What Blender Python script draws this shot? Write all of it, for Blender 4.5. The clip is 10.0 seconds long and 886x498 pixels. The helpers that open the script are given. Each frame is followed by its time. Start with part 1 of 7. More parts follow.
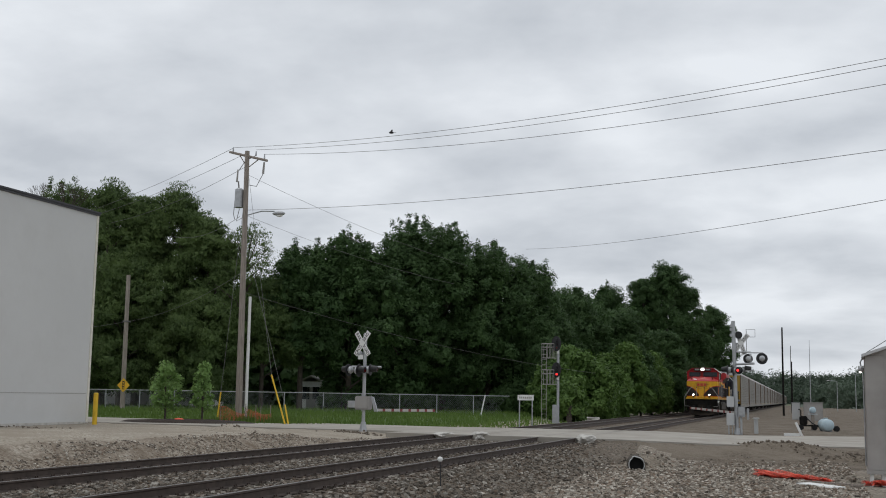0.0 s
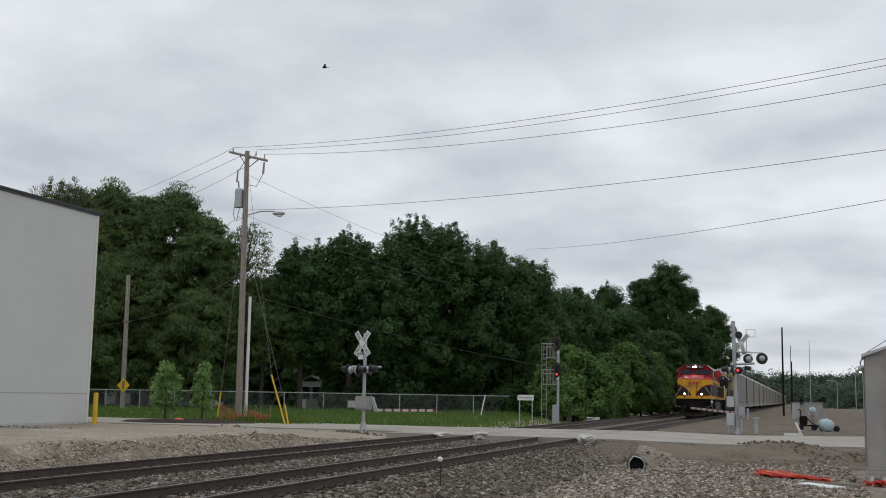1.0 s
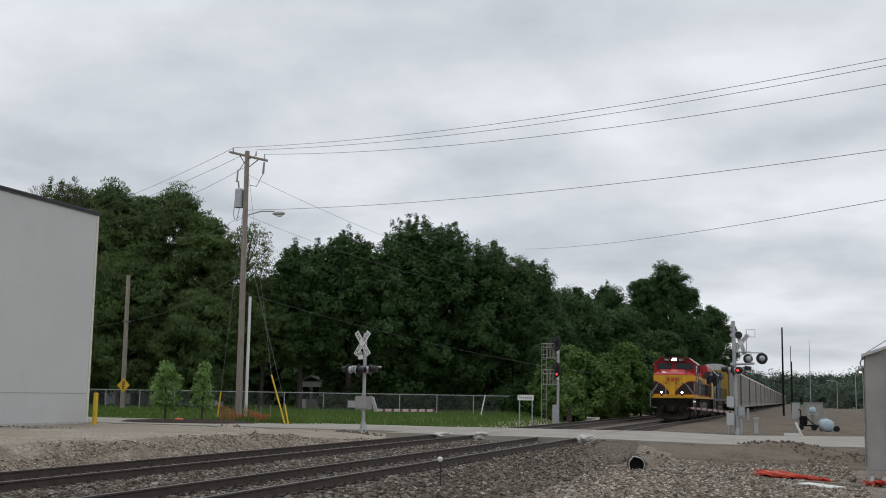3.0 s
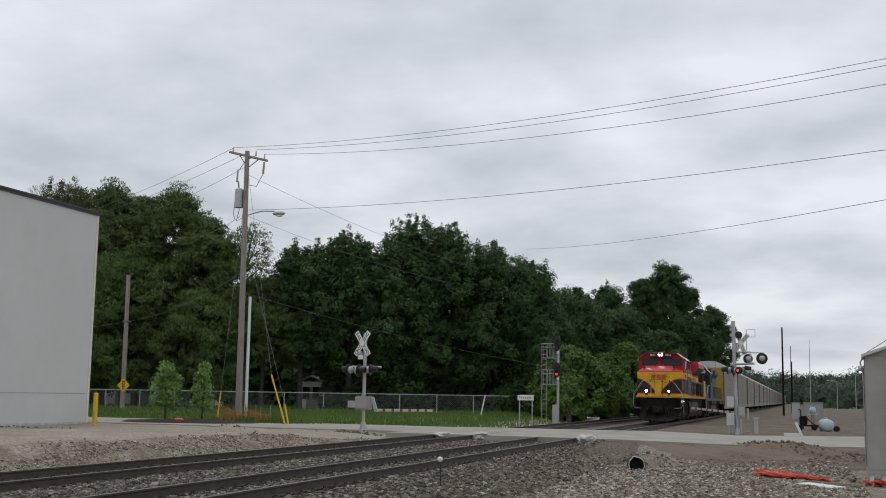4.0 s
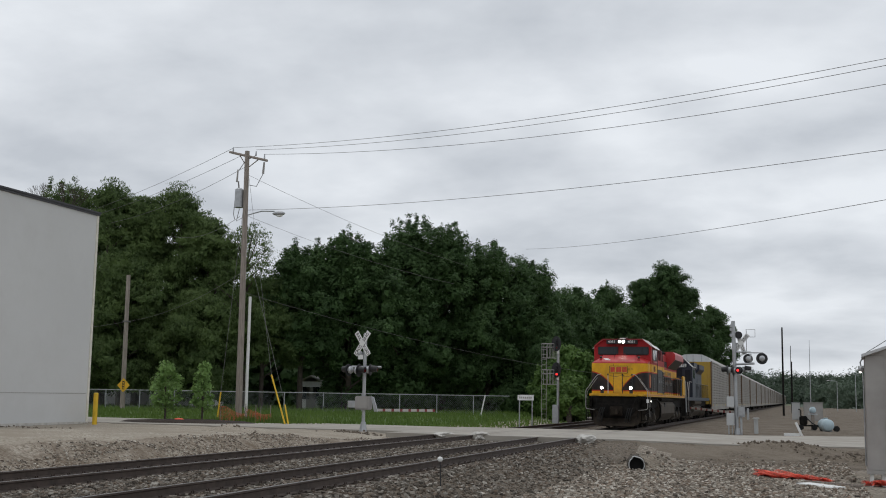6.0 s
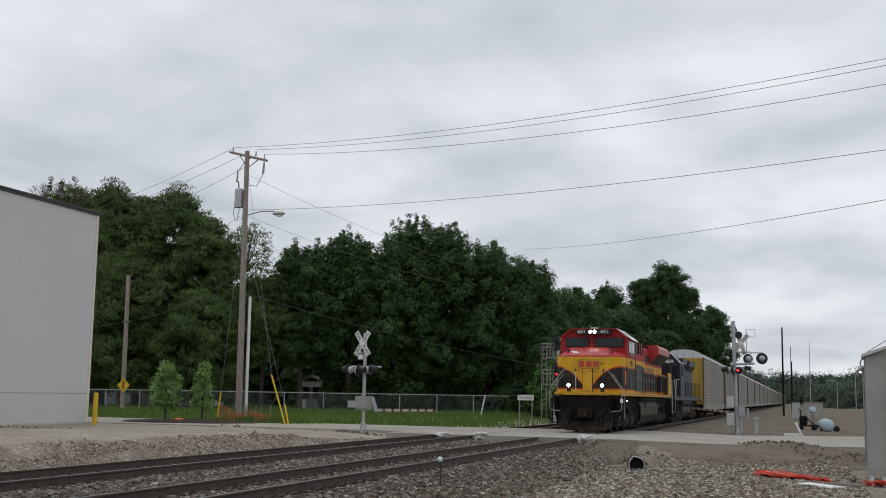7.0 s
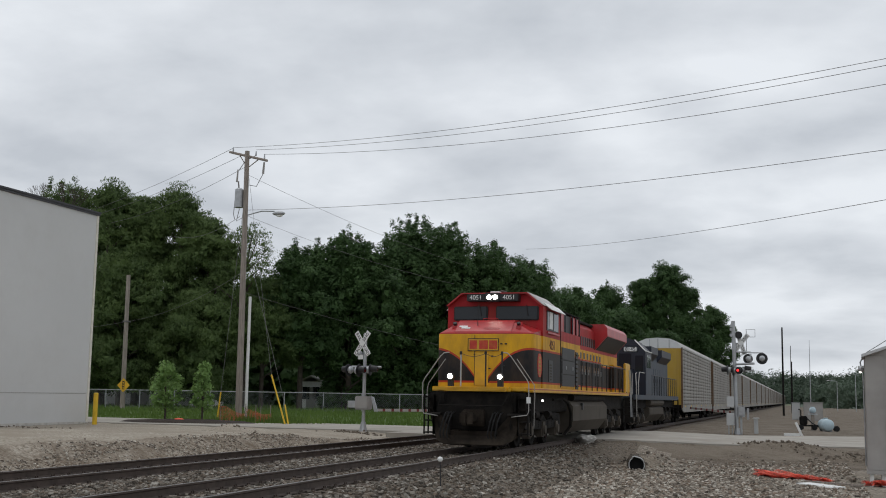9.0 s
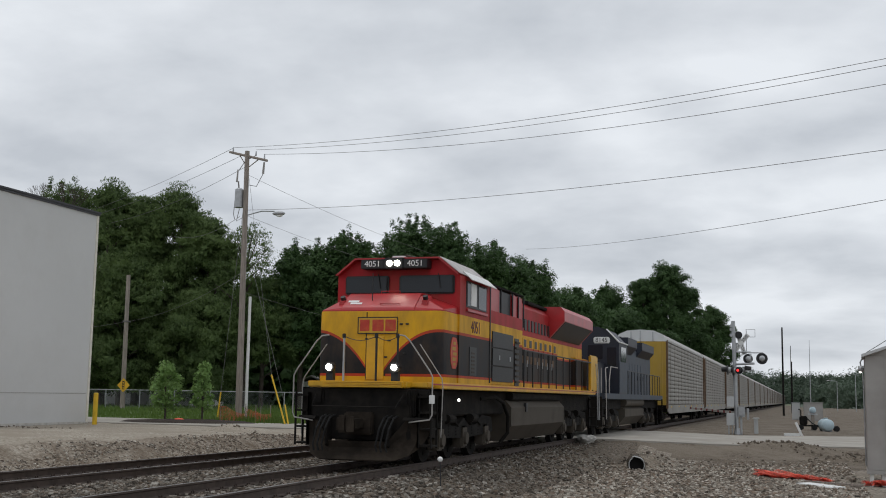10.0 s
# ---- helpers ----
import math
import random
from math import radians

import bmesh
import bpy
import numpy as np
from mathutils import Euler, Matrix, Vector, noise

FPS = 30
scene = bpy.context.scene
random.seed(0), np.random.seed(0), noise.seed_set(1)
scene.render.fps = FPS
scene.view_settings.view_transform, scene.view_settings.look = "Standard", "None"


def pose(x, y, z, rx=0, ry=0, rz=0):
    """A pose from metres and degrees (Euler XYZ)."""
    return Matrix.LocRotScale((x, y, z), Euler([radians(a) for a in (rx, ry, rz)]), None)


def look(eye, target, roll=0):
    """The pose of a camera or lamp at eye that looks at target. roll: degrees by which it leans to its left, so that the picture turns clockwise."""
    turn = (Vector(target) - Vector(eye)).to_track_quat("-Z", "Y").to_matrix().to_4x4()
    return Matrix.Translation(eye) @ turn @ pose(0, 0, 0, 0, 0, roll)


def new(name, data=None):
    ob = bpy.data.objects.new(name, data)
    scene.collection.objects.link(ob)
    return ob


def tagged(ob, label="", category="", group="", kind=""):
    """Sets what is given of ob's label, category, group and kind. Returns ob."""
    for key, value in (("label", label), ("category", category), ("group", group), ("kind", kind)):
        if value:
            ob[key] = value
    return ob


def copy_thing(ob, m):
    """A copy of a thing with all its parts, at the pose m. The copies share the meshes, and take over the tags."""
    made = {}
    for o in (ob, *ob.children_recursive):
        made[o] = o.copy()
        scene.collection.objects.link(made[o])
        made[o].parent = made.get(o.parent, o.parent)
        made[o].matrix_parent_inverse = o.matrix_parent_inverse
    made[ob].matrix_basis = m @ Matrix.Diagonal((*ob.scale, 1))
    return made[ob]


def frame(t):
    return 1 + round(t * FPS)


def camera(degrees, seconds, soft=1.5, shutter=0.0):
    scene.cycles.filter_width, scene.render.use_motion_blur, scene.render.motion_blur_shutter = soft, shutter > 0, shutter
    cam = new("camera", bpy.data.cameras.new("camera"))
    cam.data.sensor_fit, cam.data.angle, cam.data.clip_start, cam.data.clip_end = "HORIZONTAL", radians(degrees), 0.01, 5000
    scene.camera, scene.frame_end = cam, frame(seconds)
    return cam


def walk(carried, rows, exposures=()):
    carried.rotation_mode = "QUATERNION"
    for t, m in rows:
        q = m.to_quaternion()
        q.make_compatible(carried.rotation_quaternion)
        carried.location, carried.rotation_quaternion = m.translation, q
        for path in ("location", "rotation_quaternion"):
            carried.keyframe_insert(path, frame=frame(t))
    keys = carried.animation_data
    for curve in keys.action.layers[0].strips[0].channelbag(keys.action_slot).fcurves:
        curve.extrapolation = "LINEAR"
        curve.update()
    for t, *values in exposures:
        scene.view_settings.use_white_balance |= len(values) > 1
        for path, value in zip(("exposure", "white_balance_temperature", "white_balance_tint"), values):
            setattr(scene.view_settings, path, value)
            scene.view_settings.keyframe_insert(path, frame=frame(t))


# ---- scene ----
# World: x to the right of the near track's centre, y along the track away from the camera, z above the rail heads.
EYE = (8.96, 0.0, 1.495)
YAW, PITCH, ROLL, LENS = radians(17.46), radians(7.449), 0.955, 42.88
AIM = (EYE[0] - math.sin(YAW) * math.cos(PITCH) * 50, math.cos(YAW) * math.cos(PITCH) * 50, EYE[2] + math.sin(PITCH) * 50)
cam = camera(LENS, 10.0, soft=1.0)
STILL = look(EYE, AIM, ROLL)
walk(cam, [(0.0, STILL), (10.0, STILL)], exposures=[(0.0, 0.0), (10.0, 0.0)])


# ---- sky, sun ----
world = bpy.data.worlds.new("overcast_sky")
scene.world = world
world.use_nodes = True


def build_sky():
    nt = world.node_tree
    n, l = nt.nodes, nt.links
    n.clear()
    out, bg = n.new("ShaderNodeOutputWorld"), n.new("ShaderNodeBackground")
    sky = n.new("ShaderNodeTexSky")
    sky.sky_type, sky.sun_disc, sky.sun_elevation, sky.sun_rotation = "NISHITA", False, radians(55), radians(200)
    tc, sep = n.new("ShaderNodeTexCoord"), n.new("ShaderNodeSeparateXYZ")
    l.new(tc.outputs["Generated"], sep.inputs[0])
    # the clouds lie on a flat layer: direction divided by its height
    up = n.new("ShaderNodeMath"); up.operation = "MAXIMUM"; up.inputs[1].default_value = 0.0
    l.new(sep.outputs["Z"], up.inputs[0])
    lift = n.new("ShaderNodeMath"); lift.operation = "ADD"; lift.inputs[1].default_value = 0.22
    l.new(up.outputs[0], lift.inputs[0])
    flat = n.new("ShaderNodeVectorMath"); flat.operation = "DIVIDE"
    three = n.new("ShaderNodeCombineXYZ")
    for k in range(3):
        l.new(lift.outputs[0], three.inputs[k])
    l.new(tc.outputs["Generated"], flat.inputs[0]); l.new(three.outputs[0], flat.inputs[1])
    big = n.new("ShaderNodeTexNoise"); big.inputs["Scale"].default_value = 1.9; big.inputs["Detail"].default_value = 7; big.inputs["Roughness"].default_value = 0.5; big.inputs["Distortion"].default_value = 0.1
    l.new(flat.outputs[0], big.inputs["Vector"])
    ramp = n.new("ShaderNodeValToRGB")
    e = ramp.color_ramp.elements
    e[0].position, e[0].color = 0.34, (0.53, 0.565, 0.615, 1)
    e[1].position, e[1].color = 0.64, (0.82, 0.855, 0.90, 1)
    l.new(big.outputs["Fac"], ramp.inputs[0])
    # clear sky light in small part behind the cloud
    dim = n.new("ShaderNodeMix"); dim.data_type = "RGBA"; dim.inputs[0].default_value = 0.97
    scale = n.new("ShaderNodeVectorMath"); scale.operation = "SCALE"; scale.inputs["Scale"].default_value = 0.10
    l.new(sky.outputs[0], scale.inputs[0]); l.new(scale.outputs[0], dim.inputs[6]); l.new(ramp.outputs[0], dim.inputs[7])
    l.new(dim.outputs[2], bg.inputs["Color"]); bg.inputs["Strength"].default_value = 1.0
    l.new(bg.outputs[0], out.inputs["Surface"])


build_sky()
sun = new("sun", bpy.data.lights.new("sun", "SUN"))
sun.data.energy, sun.data.angle, sun.data.color = 0.55, radians(25), (1.0, 0.97, 0.93)
sun.matrix_world = look((-14, 24, 60), (0, 20, 0))


# ---- materials ----
def paint(name, color, rough=0.6, metal=0.0, vary=0.12, scale=3.0, bump=0.0, bscale=40.0, dirt=None, dirt_amount=0.0, dscale=1.0, spec=0.5, object_space=True, stretch=None):
    """A painted or plain surface: colour with two scales of variation, dirt patches and fine relief."""
    m = bpy.data.materials.new(name)
    m.use_nodes = True
    nt = m.node_tree
    n, l = nt.nodes, nt.links
    b = n["Principled BSDF"]
    b.inputs["Roughness"].default_value, b.inputs["Metallic"].default_value = rough, metal
    b.inputs["Specular IOR Level"].default_value = spec
    tc = n.new("ShaderNodeTexCoord")
    vec = tc.outputs["Object"]
    if stretch:
        mp = n.new("ShaderNodeMapping"); mp.inputs["Scale"].default_value = stretch
        l.new(vec, mp.inputs[0]); vec = mp.outputs[0]
    a = n.new("ShaderNodeTexNoise"); a.inputs["Scale"].default_value = scale; a.inputs["Detail"].default_value = 6
    l.new(vec, a.inputs["Vector"])
    r = n.new("ShaderNodeMapRange"); r.inputs[1].default_value, r.inputs[2].default_value = 0.3, 0.7
    r.inputs[3].default_value, r.inputs[4].default_value = 1 - vary, 1 + vary
    l.new(a.outputs["Fac"], r.inputs[0])
    mul = n.new("ShaderNodeVectorMath"); mul.operation = "SCALE"; mul.inputs[0].default_value = color[:3]
    l.new(r.outputs[0], mul.inputs["Scale"])
    last = mul.outputs[0]
    if dirt:
        d = n.new("ShaderNodeTexNoise"); d.inputs["Scale"].default_value = dscale; d.inputs["Detail"].default_value = 8; d.inputs["Roughness"].default_value = 0.65
        l.new(vec, d.inputs["Vector"])
        q = n.new("ShaderNodeMapRange"); q.inputs[1].default_value, q.inputs[2].default_value = 0.45, 0.75
        q.inputs[3].default_value, q.inputs[4].default_value = 0.0, dirt_amount
        l.new(d.outputs["Fac"], q.inputs[0])
        mix = n.new("ShaderNodeMix"); mix.data_type = "RGBA"
        l.new(q.outputs[0], mix.inputs[0]); l.new(last, mix.inputs[6]); mix.inputs[7].default_value = (*dirt[:3], 1)
        last = mix.outputs[2]
    l.new(last, b.inputs["Base Color"])
    if bump:
        f = n.new("ShaderNodeTexNoise"); f.inputs["Scale"].default_value = bscale; f.inputs["Detail"].default_value = 4
        l.new(vec, f.inputs["Vector"])
        bp = n.new("ShaderNodeBump"); bp.inputs["Strength"].default_value = bump; bp.inputs["Distance"].default_value = 0.02
        l.new(f.outputs["Fac"], bp.inputs["Height"]); l.new(bp.outputs[0], b.inputs["Normal"])
    return m


def glow(name, color, strength):
    m = bpy.data.materials.new(name)
    m.use_nodes = True
    b = m.node_tree.nodes["Principled BSDF"]
    b.inputs["Base Color"].default_value = (*color, 1)
    b.inputs["Emission Color"].default_value = (*color, 1)
    b.inputs["Emission Strength"].default_value = strength
    return m


def pebbles(name, tones, cell, bump=0.6, patch=None, patch_scale=0.4):
    """Loose stone or earth: cells of differing tone with relief, and broad patches of another tone."""
    m = bpy.data.materials.new(name)
    m.use_nodes = True
    nt = m.node_tree
    n, l = nt.nodes, nt.links
    b = n["Principled BSDF"]
    b.inputs["Roughness"].default_value = 0.95
    b.inputs["Specular IOR Level"].default_value = 0.2
    tc = n.new("ShaderNodeTexCoord")
    v = n.new("ShaderNodeTexVoronoi"); v.inputs["Scale"].default_value = 1 / cell
    l.new(tc.outputs["Object"], v.inputs["Vector"])
    sep = n.new("ShaderNodeSeparateColor"); l.new(v.outputs["Color"], sep.inputs[0])
    ramp = n.new("ShaderNodeValToRGB")
    e = ramp.color_ramp.elements
    e[0].color, e[1].color = (*tones[0], 1), (*tones[-1], 1)
    for k in range(1, len(tones) - 1):
        x = e.new(k / (len(tones) - 1)); x.color = (*tones[k], 1)
    l.new(sep.outputs[0], ramp.inputs[0])
    last = ramp.outputs[0]
    if patch:
        a = n.new("ShaderNodeTexNoise"); a.inputs["Scale"].default_value = patch_scale; a.inputs["Detail"].default_value = 8; a.inputs["Roughness"].default_value = 0.7
        l.new(tc.outputs["Object"], a.inputs["Vector"])
        q = n.new("ShaderNodeMapRange"); q.inputs[1].default_value, q.inputs[2].default_value = 0.42, 0.62
        l.new(a.outputs["Fac"], q.inputs[0])
        mix = n.new("ShaderNodeMix"); mix.data_type = "RGBA"
        l.new(q.outputs[0], mix.inputs[0]); l.new(last, mix.inputs[6]); mix.inputs[7].default_value = (*patch, 1)
        last = mix.outputs[2]
    l.new(last, b.inputs["Base Color"])
    bp = n.new("ShaderNodeBump"); bp.inputs["Strength"].default_value = bump; bp.inputs["Distance"].default_value = cell * 0.6; bp.invert = True
    l.new(v.outputs["Distance"], bp.inputs["Height"]); l.new(bp.outputs[0], b.inputs["Normal"])
    return m


def leafy(name, dark, light, scale=0.35):
    """Leaves: tone by clump (broad noise), by single leaf, a little light through them."""
    m = bpy.data.materials.new(name)
    m.use_nodes = True
    nt = m.node_tree
    n, l = nt.nodes, nt.links
    b = n["Principled BSDF"]
    b.inputs["Roughness"].default_value = 0.6
    b.inputs["Specular IOR Level"].default_value = 0.25
    g, tc = n.new("ShaderNodeNewGeometry"), n.new("ShaderNodeTexCoord")
    a = n.new("ShaderNodeTexNoise"); a.inputs["Scale"].default_value = scale; a.inputs["Detail"].default_value = 3
    l.new(tc.outputs["Object"], a.inputs["Vector"])
    s = n.new("ShaderNodeMath"); s.operation = "MULTIPLY_ADD"; s.inputs[1].default_value = 0.16
    l.new(g.outputs["Random Per Island"], s.inputs[0]); 
    k = n.new("ShaderNodeMath"); k.operation = "MULTIPLY"; k.inputs[1].default_value = 0.98
    l.new(a.outputs["Fac"], k.inputs[0]); l.new(k.outputs[0], s.inputs[2])
    ramp = n.new("ShaderNodeValToRGB")
    e = ramp.color_ramp.elements
    e[0].position, e[0].color = 0.2, (*dark, 1)
    e[1].position, e[1].color = 0.85, (*light, 1)
    l.new(s.outputs[0], ramp.inputs[0]); l.new(ramp.outputs[0], b.inputs["Base Color"])
    t = n.new("ShaderNodeBsdfTranslucent"); l.new(ramp.outputs[0], t.inputs["Color"])
    mx = n.new("ShaderNodeMixShader"); mx.inputs[0].default_value = 0.33
    l.new(b.outputs[0], mx.inputs[1]); l.new(t.outputs[0], mx.inputs[2]); l.new(mx.outputs[0], n["Material Output"].inputs["Surface"])
    return m


def glazing(name, color=(0.02, 0.025, 0.03), rough=0.08):
    m = bpy.data.materials.new(name)
    m.use_nodes = True
    b = m.node_tree.nodes["Principled BSDF"]
    b.inputs["Base Color"].default_value = (*color, 1)
    b.inputs["Roughness"].default_value = rough
    b.inputs["Specular IOR Level"].default_value = 0.3
    return m


M = dict(
    ballast=pebbles("ballast", [(0.060, 0.048, 0.037), (0.150, 0.126, 0.100), (0.25, 0.220, 0.180), (0.125, 0.092, 0.066)], 0.06, 0.9, (0.110, 0.086, 0.063), 0.5),
    cleanstone=pebbles("clean_ballast", [(0.095, 0.080, 0.064), (0.24, 0.210, 0.172), (0.40, 0.362, 0.304), (0.21, 0.165, 0.124)], 0.06, 0.9, (0.22, 0.185, 0.145), 0.5),
    dirt=pebbles("dirt", [(0.25, 0.218, 0.172), (0.36, 0.318, 0.258), (0.45, 0.405, 0.34)], 0.05, 0.5, (0.30, 0.258, 0.205), 0.5),
    mud=pebbles("mud", [(0.075, 0.058, 0.042), (0.130, 0.104, 0.078), (0.21, 0.176, 0.137)], 0.07, 0.9, (0.205, 0.172, 0.135), 0.45),
    bank=pebbles("eroded_bank", [(0.18, 0.148, 0.112), (0.30, 0.258, 0.205), (0.40, 0.355, 0.295), (0.25, 0.20, 0.152)], 0.06, 0.9, (0.17, 0.132, 0.096), 0.9),
    clod=paint("dug_earth", (0.15, 0.122, 0.095), 1.0, vary=0.4, scale=4, bump=0.5),
    far=paint("far_field", (0.16, 0.17, 0.10), 1.0, vary=0.3, scale=0.02),
    lawn=paint("lawn", (0.09, 0.145, 0.036), 1.0, vary=0.3, scale=0.8, bump=0.5, bscale=20, dirt=(0.11, 0.13, 0.05), dirt_amount=0.5, dscale=0.3),
    grass=leafy("grass", (0.075, 0.13, 0.028), (0.155, 0.235, 0.055), 0.5),
    road=paint("road", (0.365, 0.338, 0.295), 0.95, vary=0.12, scale=0.7, bump=0.2, bscale=60, dirt=(0.25, 0.222, 0.188), dirt_amount=0.8, dscale=0.4),
    concrete=paint("concrete", (0.55, 0.53, 0.49), 0.9, vary=0.15, scale=4, bump=0.3, bscale=40, dirt=(0.3, 0.28, 0.25), dirt_amount=0.6, dscale=3),
    rail=paint("rail_steel", (0.075, 0.055, 0.045), 0.65, 0.3, vary=0.3, scale=6),
    railtop=paint("rail_head", (0.16, 0.15, 0.145), 0.42, 0.7, vary=0.2, scale=3),
    tie=paint("tie", (0.10, 0.075, 0.058), 0.95, vary=0.35, scale=5, bump=0.4),
    wall=paint("wall_paint", (0.63, 0.63, 0.62), 0.75, vary=0.04, scale=0.25, bump=0.12, bscale=6, dirt=(0.55, 0.545, 0.53), dirt_amount=0.6, dscale=0.5),
    roofdark=paint("dark_metal", (0.05, 0.05, 0.055), 0.6),
    cream=paint("cream_trim", (0.72, 0.69, 0.6), 0.7),
    wood=paint("pole_wood", (0.29, 0.25, 0.215), 0.9, vary=0.25, scale=3, bump=0.4, bscale=20, stretch=(6, 6, 0.6)),
    bark=paint("bark", (0.075, 0.06, 0.048), 0.95, vary=0.3, scale=4, bump=0.5),
    galv=paint("galvanized", (0.42, 0.43, 0.44), 0.5, 0.6, vary=0.12, scale=5),
    alum=paint("aluminium_box", (0.55, 0.56, 0.56), 0.5, 0.4, vary=0.1, scale=2, dirt=(0.35, 0.34, 0.32), dirt_amount=0.4, dscale=2),
    white=paint("white_paint", (0.78, 0.78, 0.76), 0.6, vary=0.06, dirt=(0.5, 0.48, 0.44), dirt_amount=0.35, dscale=2),
    black=paint("black_paint", (0.012, 0.012, 0.013), 0.5, vary=0.3),
    grime=paint("underframe_grime", (0.010, 0.009, 0.0082), 0.9, vary=0.4, scale=3, dirt=(0.034, 0.028, 0.022), dirt_amount=0.7, dscale=2.5, bump=0.3, spec=0.2),
    plough=paint("road_grime", (0.026, 0.021, 0.017), 0.95, vary=0.35, scale=2.5, dirt=(0.070, 0.056, 0.043), dirt_amount=0.8, dscale=1.8, bump=0.3, spec=0.1),
    tank=paint("fuel_tank_grime", (0.088, 0.075, 0.060), 0.75, vary=0.25, scale=1.5, dirt=(0.055, 0.045, 0.037), dirt_amount=0.6, dscale=1.5, spec=0.2),
    red=paint("red_paint", (0.42, 0.018, 0.022), 0.36, vary=0.15, scale=2, dirt=(0.26, 0.05, 0.045), dirt_amount=0.5, dscale=1.6, spec=0.5),
    yellow=paint("yellow_paint", (0.72, 0.40, 0.012), 0.4, vary=0.12, scale=2, dirt=(0.42, 0.24, 0.04), dirt_amount=0.55, dscale=1.6),
    darkgrn=paint("dark_paint", (0.012, 0.013, 0.014), 0.5, vary=0.2, scale=2, dirt=(0.028, 0.025, 0.022), dirt_amount=0.5, dscale=2),
    blue=paint("dark_blue_paint", (0.007, 0.010, 0.022), 0.5, vary=0.2, scale=2, dirt=(0.02, 0.02, 0.024), dirt_amount=0.5, dscale=1.5),
    slate=paint("slate_grey_paint", (0.032, 0.047, 0.070), 0.55, vary=0.2, scale=2, dirt=(0.045, 0.043, 0.04), dirt_amount=0.6, dscale=1.2),
    bleached=paint("bleached_roof", (0.46, 0.44, 0.42), 0.6, vary=0.15, scale=3, dirt=(0.30, 0.16, 0.14), dirt_amount=0.5, dscale=2),
    armred=paint("arm_red", (0.20, 0.028, 0.026), 0.6, vary=0.15, dirt=(0.12, 0.06, 0.05), dirt_amount=0.4, dscale=3),
    armwhite=paint("arm_white", (0.46, 0.44, 0.41), 0.6, vary=0.1, dirt=(0.28, 0.26, 0.23), dirt_amount=0.5, dscale=3),
    crestred=paint("crest_red", (0.50, 0.04, 0.02), 0.5, vary=0.15, scale=6, dirt=(0.6, 0.30, 0.03), dirt_amount=0.4, dscale=5),
    figures=paint("figure_paint", (0.10, 0.012, 0.010), 0.5),
    glass=glazing("dark_glass"),
    racksteel=paint("rack_steel", (0.31, 0.296, 0.268), 0.65, 0.15, vary=0.15, scale=0.9, dirt=(0.20, 0.17, 0.135), dirt_amount=0.7, dscale=0.7, stretch=(1, 0.6, 2)),
    rackroof=paint("rack_roof_steel", (0.40, 0.39, 0.37), 0.6, 0.2, vary=0.14, scale=1, dirt=(0.24, 0.21, 0.17), dirt_amount=0.6, stretch=(1, 0.5, 2)),
    rackwhite=paint("rack_roof", (0.66, 0.67, 0.67), 0.55, 0.2, vary=0.08, scale=1, dirt=(0.4, 0.39, 0.37), dirt_amount=0.5),
    rackyellow=paint("rack_yellow", (0.44, 0.28, 0.035), 0.6, vary=0.15, scale=1, dirt=(0.3, 0.2, 0.08), dirt_amount=0.6),
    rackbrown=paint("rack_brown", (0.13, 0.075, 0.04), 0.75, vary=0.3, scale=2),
    lamp=glow("lit_lamp", (1.0, 0.93, 0.80), 24.0),
    lampsmall=glow("small_lamp", (1.0, 0.97, 0.9), 3.0),
    redlamp=glow("red_signal", (0.9, 0.03, 0.03), 1.3),
    redglow=paint("dull_red_lens", (0.10, 0.008, 0.008), 0.2),
    orange=paint("orange_mesh", (0.52, 0.12, 0.05), 0.7, vary=0.2),
    orangered=paint("orange_red_mesh", (0.85, 0.13, 0.075), 0.7, vary=0.25, scale=6),
    signyellow=paint("sign_yellow", (0.75, 0.42, 0.015), 0.5, vary=0.08),
    guardyellow=paint("guard_yellow", (0.70, 0.44, 0.02), 0.55, vary=0.1),
    propane=paint("pale_blue_tank", (0.42, 0.53, 0.58), 0.5, vary=0.08, dirt=(0.4, 0.42, 0.42), dirt_amount=0.3),
    shed=paint("grey_siding", (0.36, 0.345, 0.325), 0.7, vary=0.08, scale=1.5, dirt=(0.22, 0.21, 0.19), dirt_amount=0.5),
    mulch=paint("mulch", (0.035, 0.024, 0.018), 1.0, vary=0.5, scale=12, bump=0.8, bscale=30),
    wire=paint("wire", (0.16, 0.155, 0.15), 0.6),
    link=paint("chain_link", (0.22, 0.23, 0.24), 0.5, 0.5),
    # near-black that puts the shade inside the culvert into colour
    pipeshade=paint("pipe_shade", (0.006, 0.006, 0.006), 0.9),
    rubber=paint("rubber", (0.012, 0.012, 0.012), 0.9),
    leafmaple=leafy("maple_leaves", (0.030, 0.064, 0.022), (0.090, 0.160, 0.052), 0.45),
    leafolive=leafy("olive_leaves", (0.044, 0.080, 0.026), (0.150, 0.215, 0.070), 0.4),
    leafbush=leafy("bush_leaves", (0.045, 0.095, 0.020), (0.15, 0.25, 0.06)),
    leafyoung=leafy("young_leaves", (0.12, 0.22, 0.055), (0.29, 0.44, 0.15), 1.5),
    # far foliage: base tones raised so that the colour carries the distance haze
    leafhazed=leafy("hazed_far_leaves", (0.068, 0.098, 0.066), (0.105, 0.142, 0.098), 0.03),
)


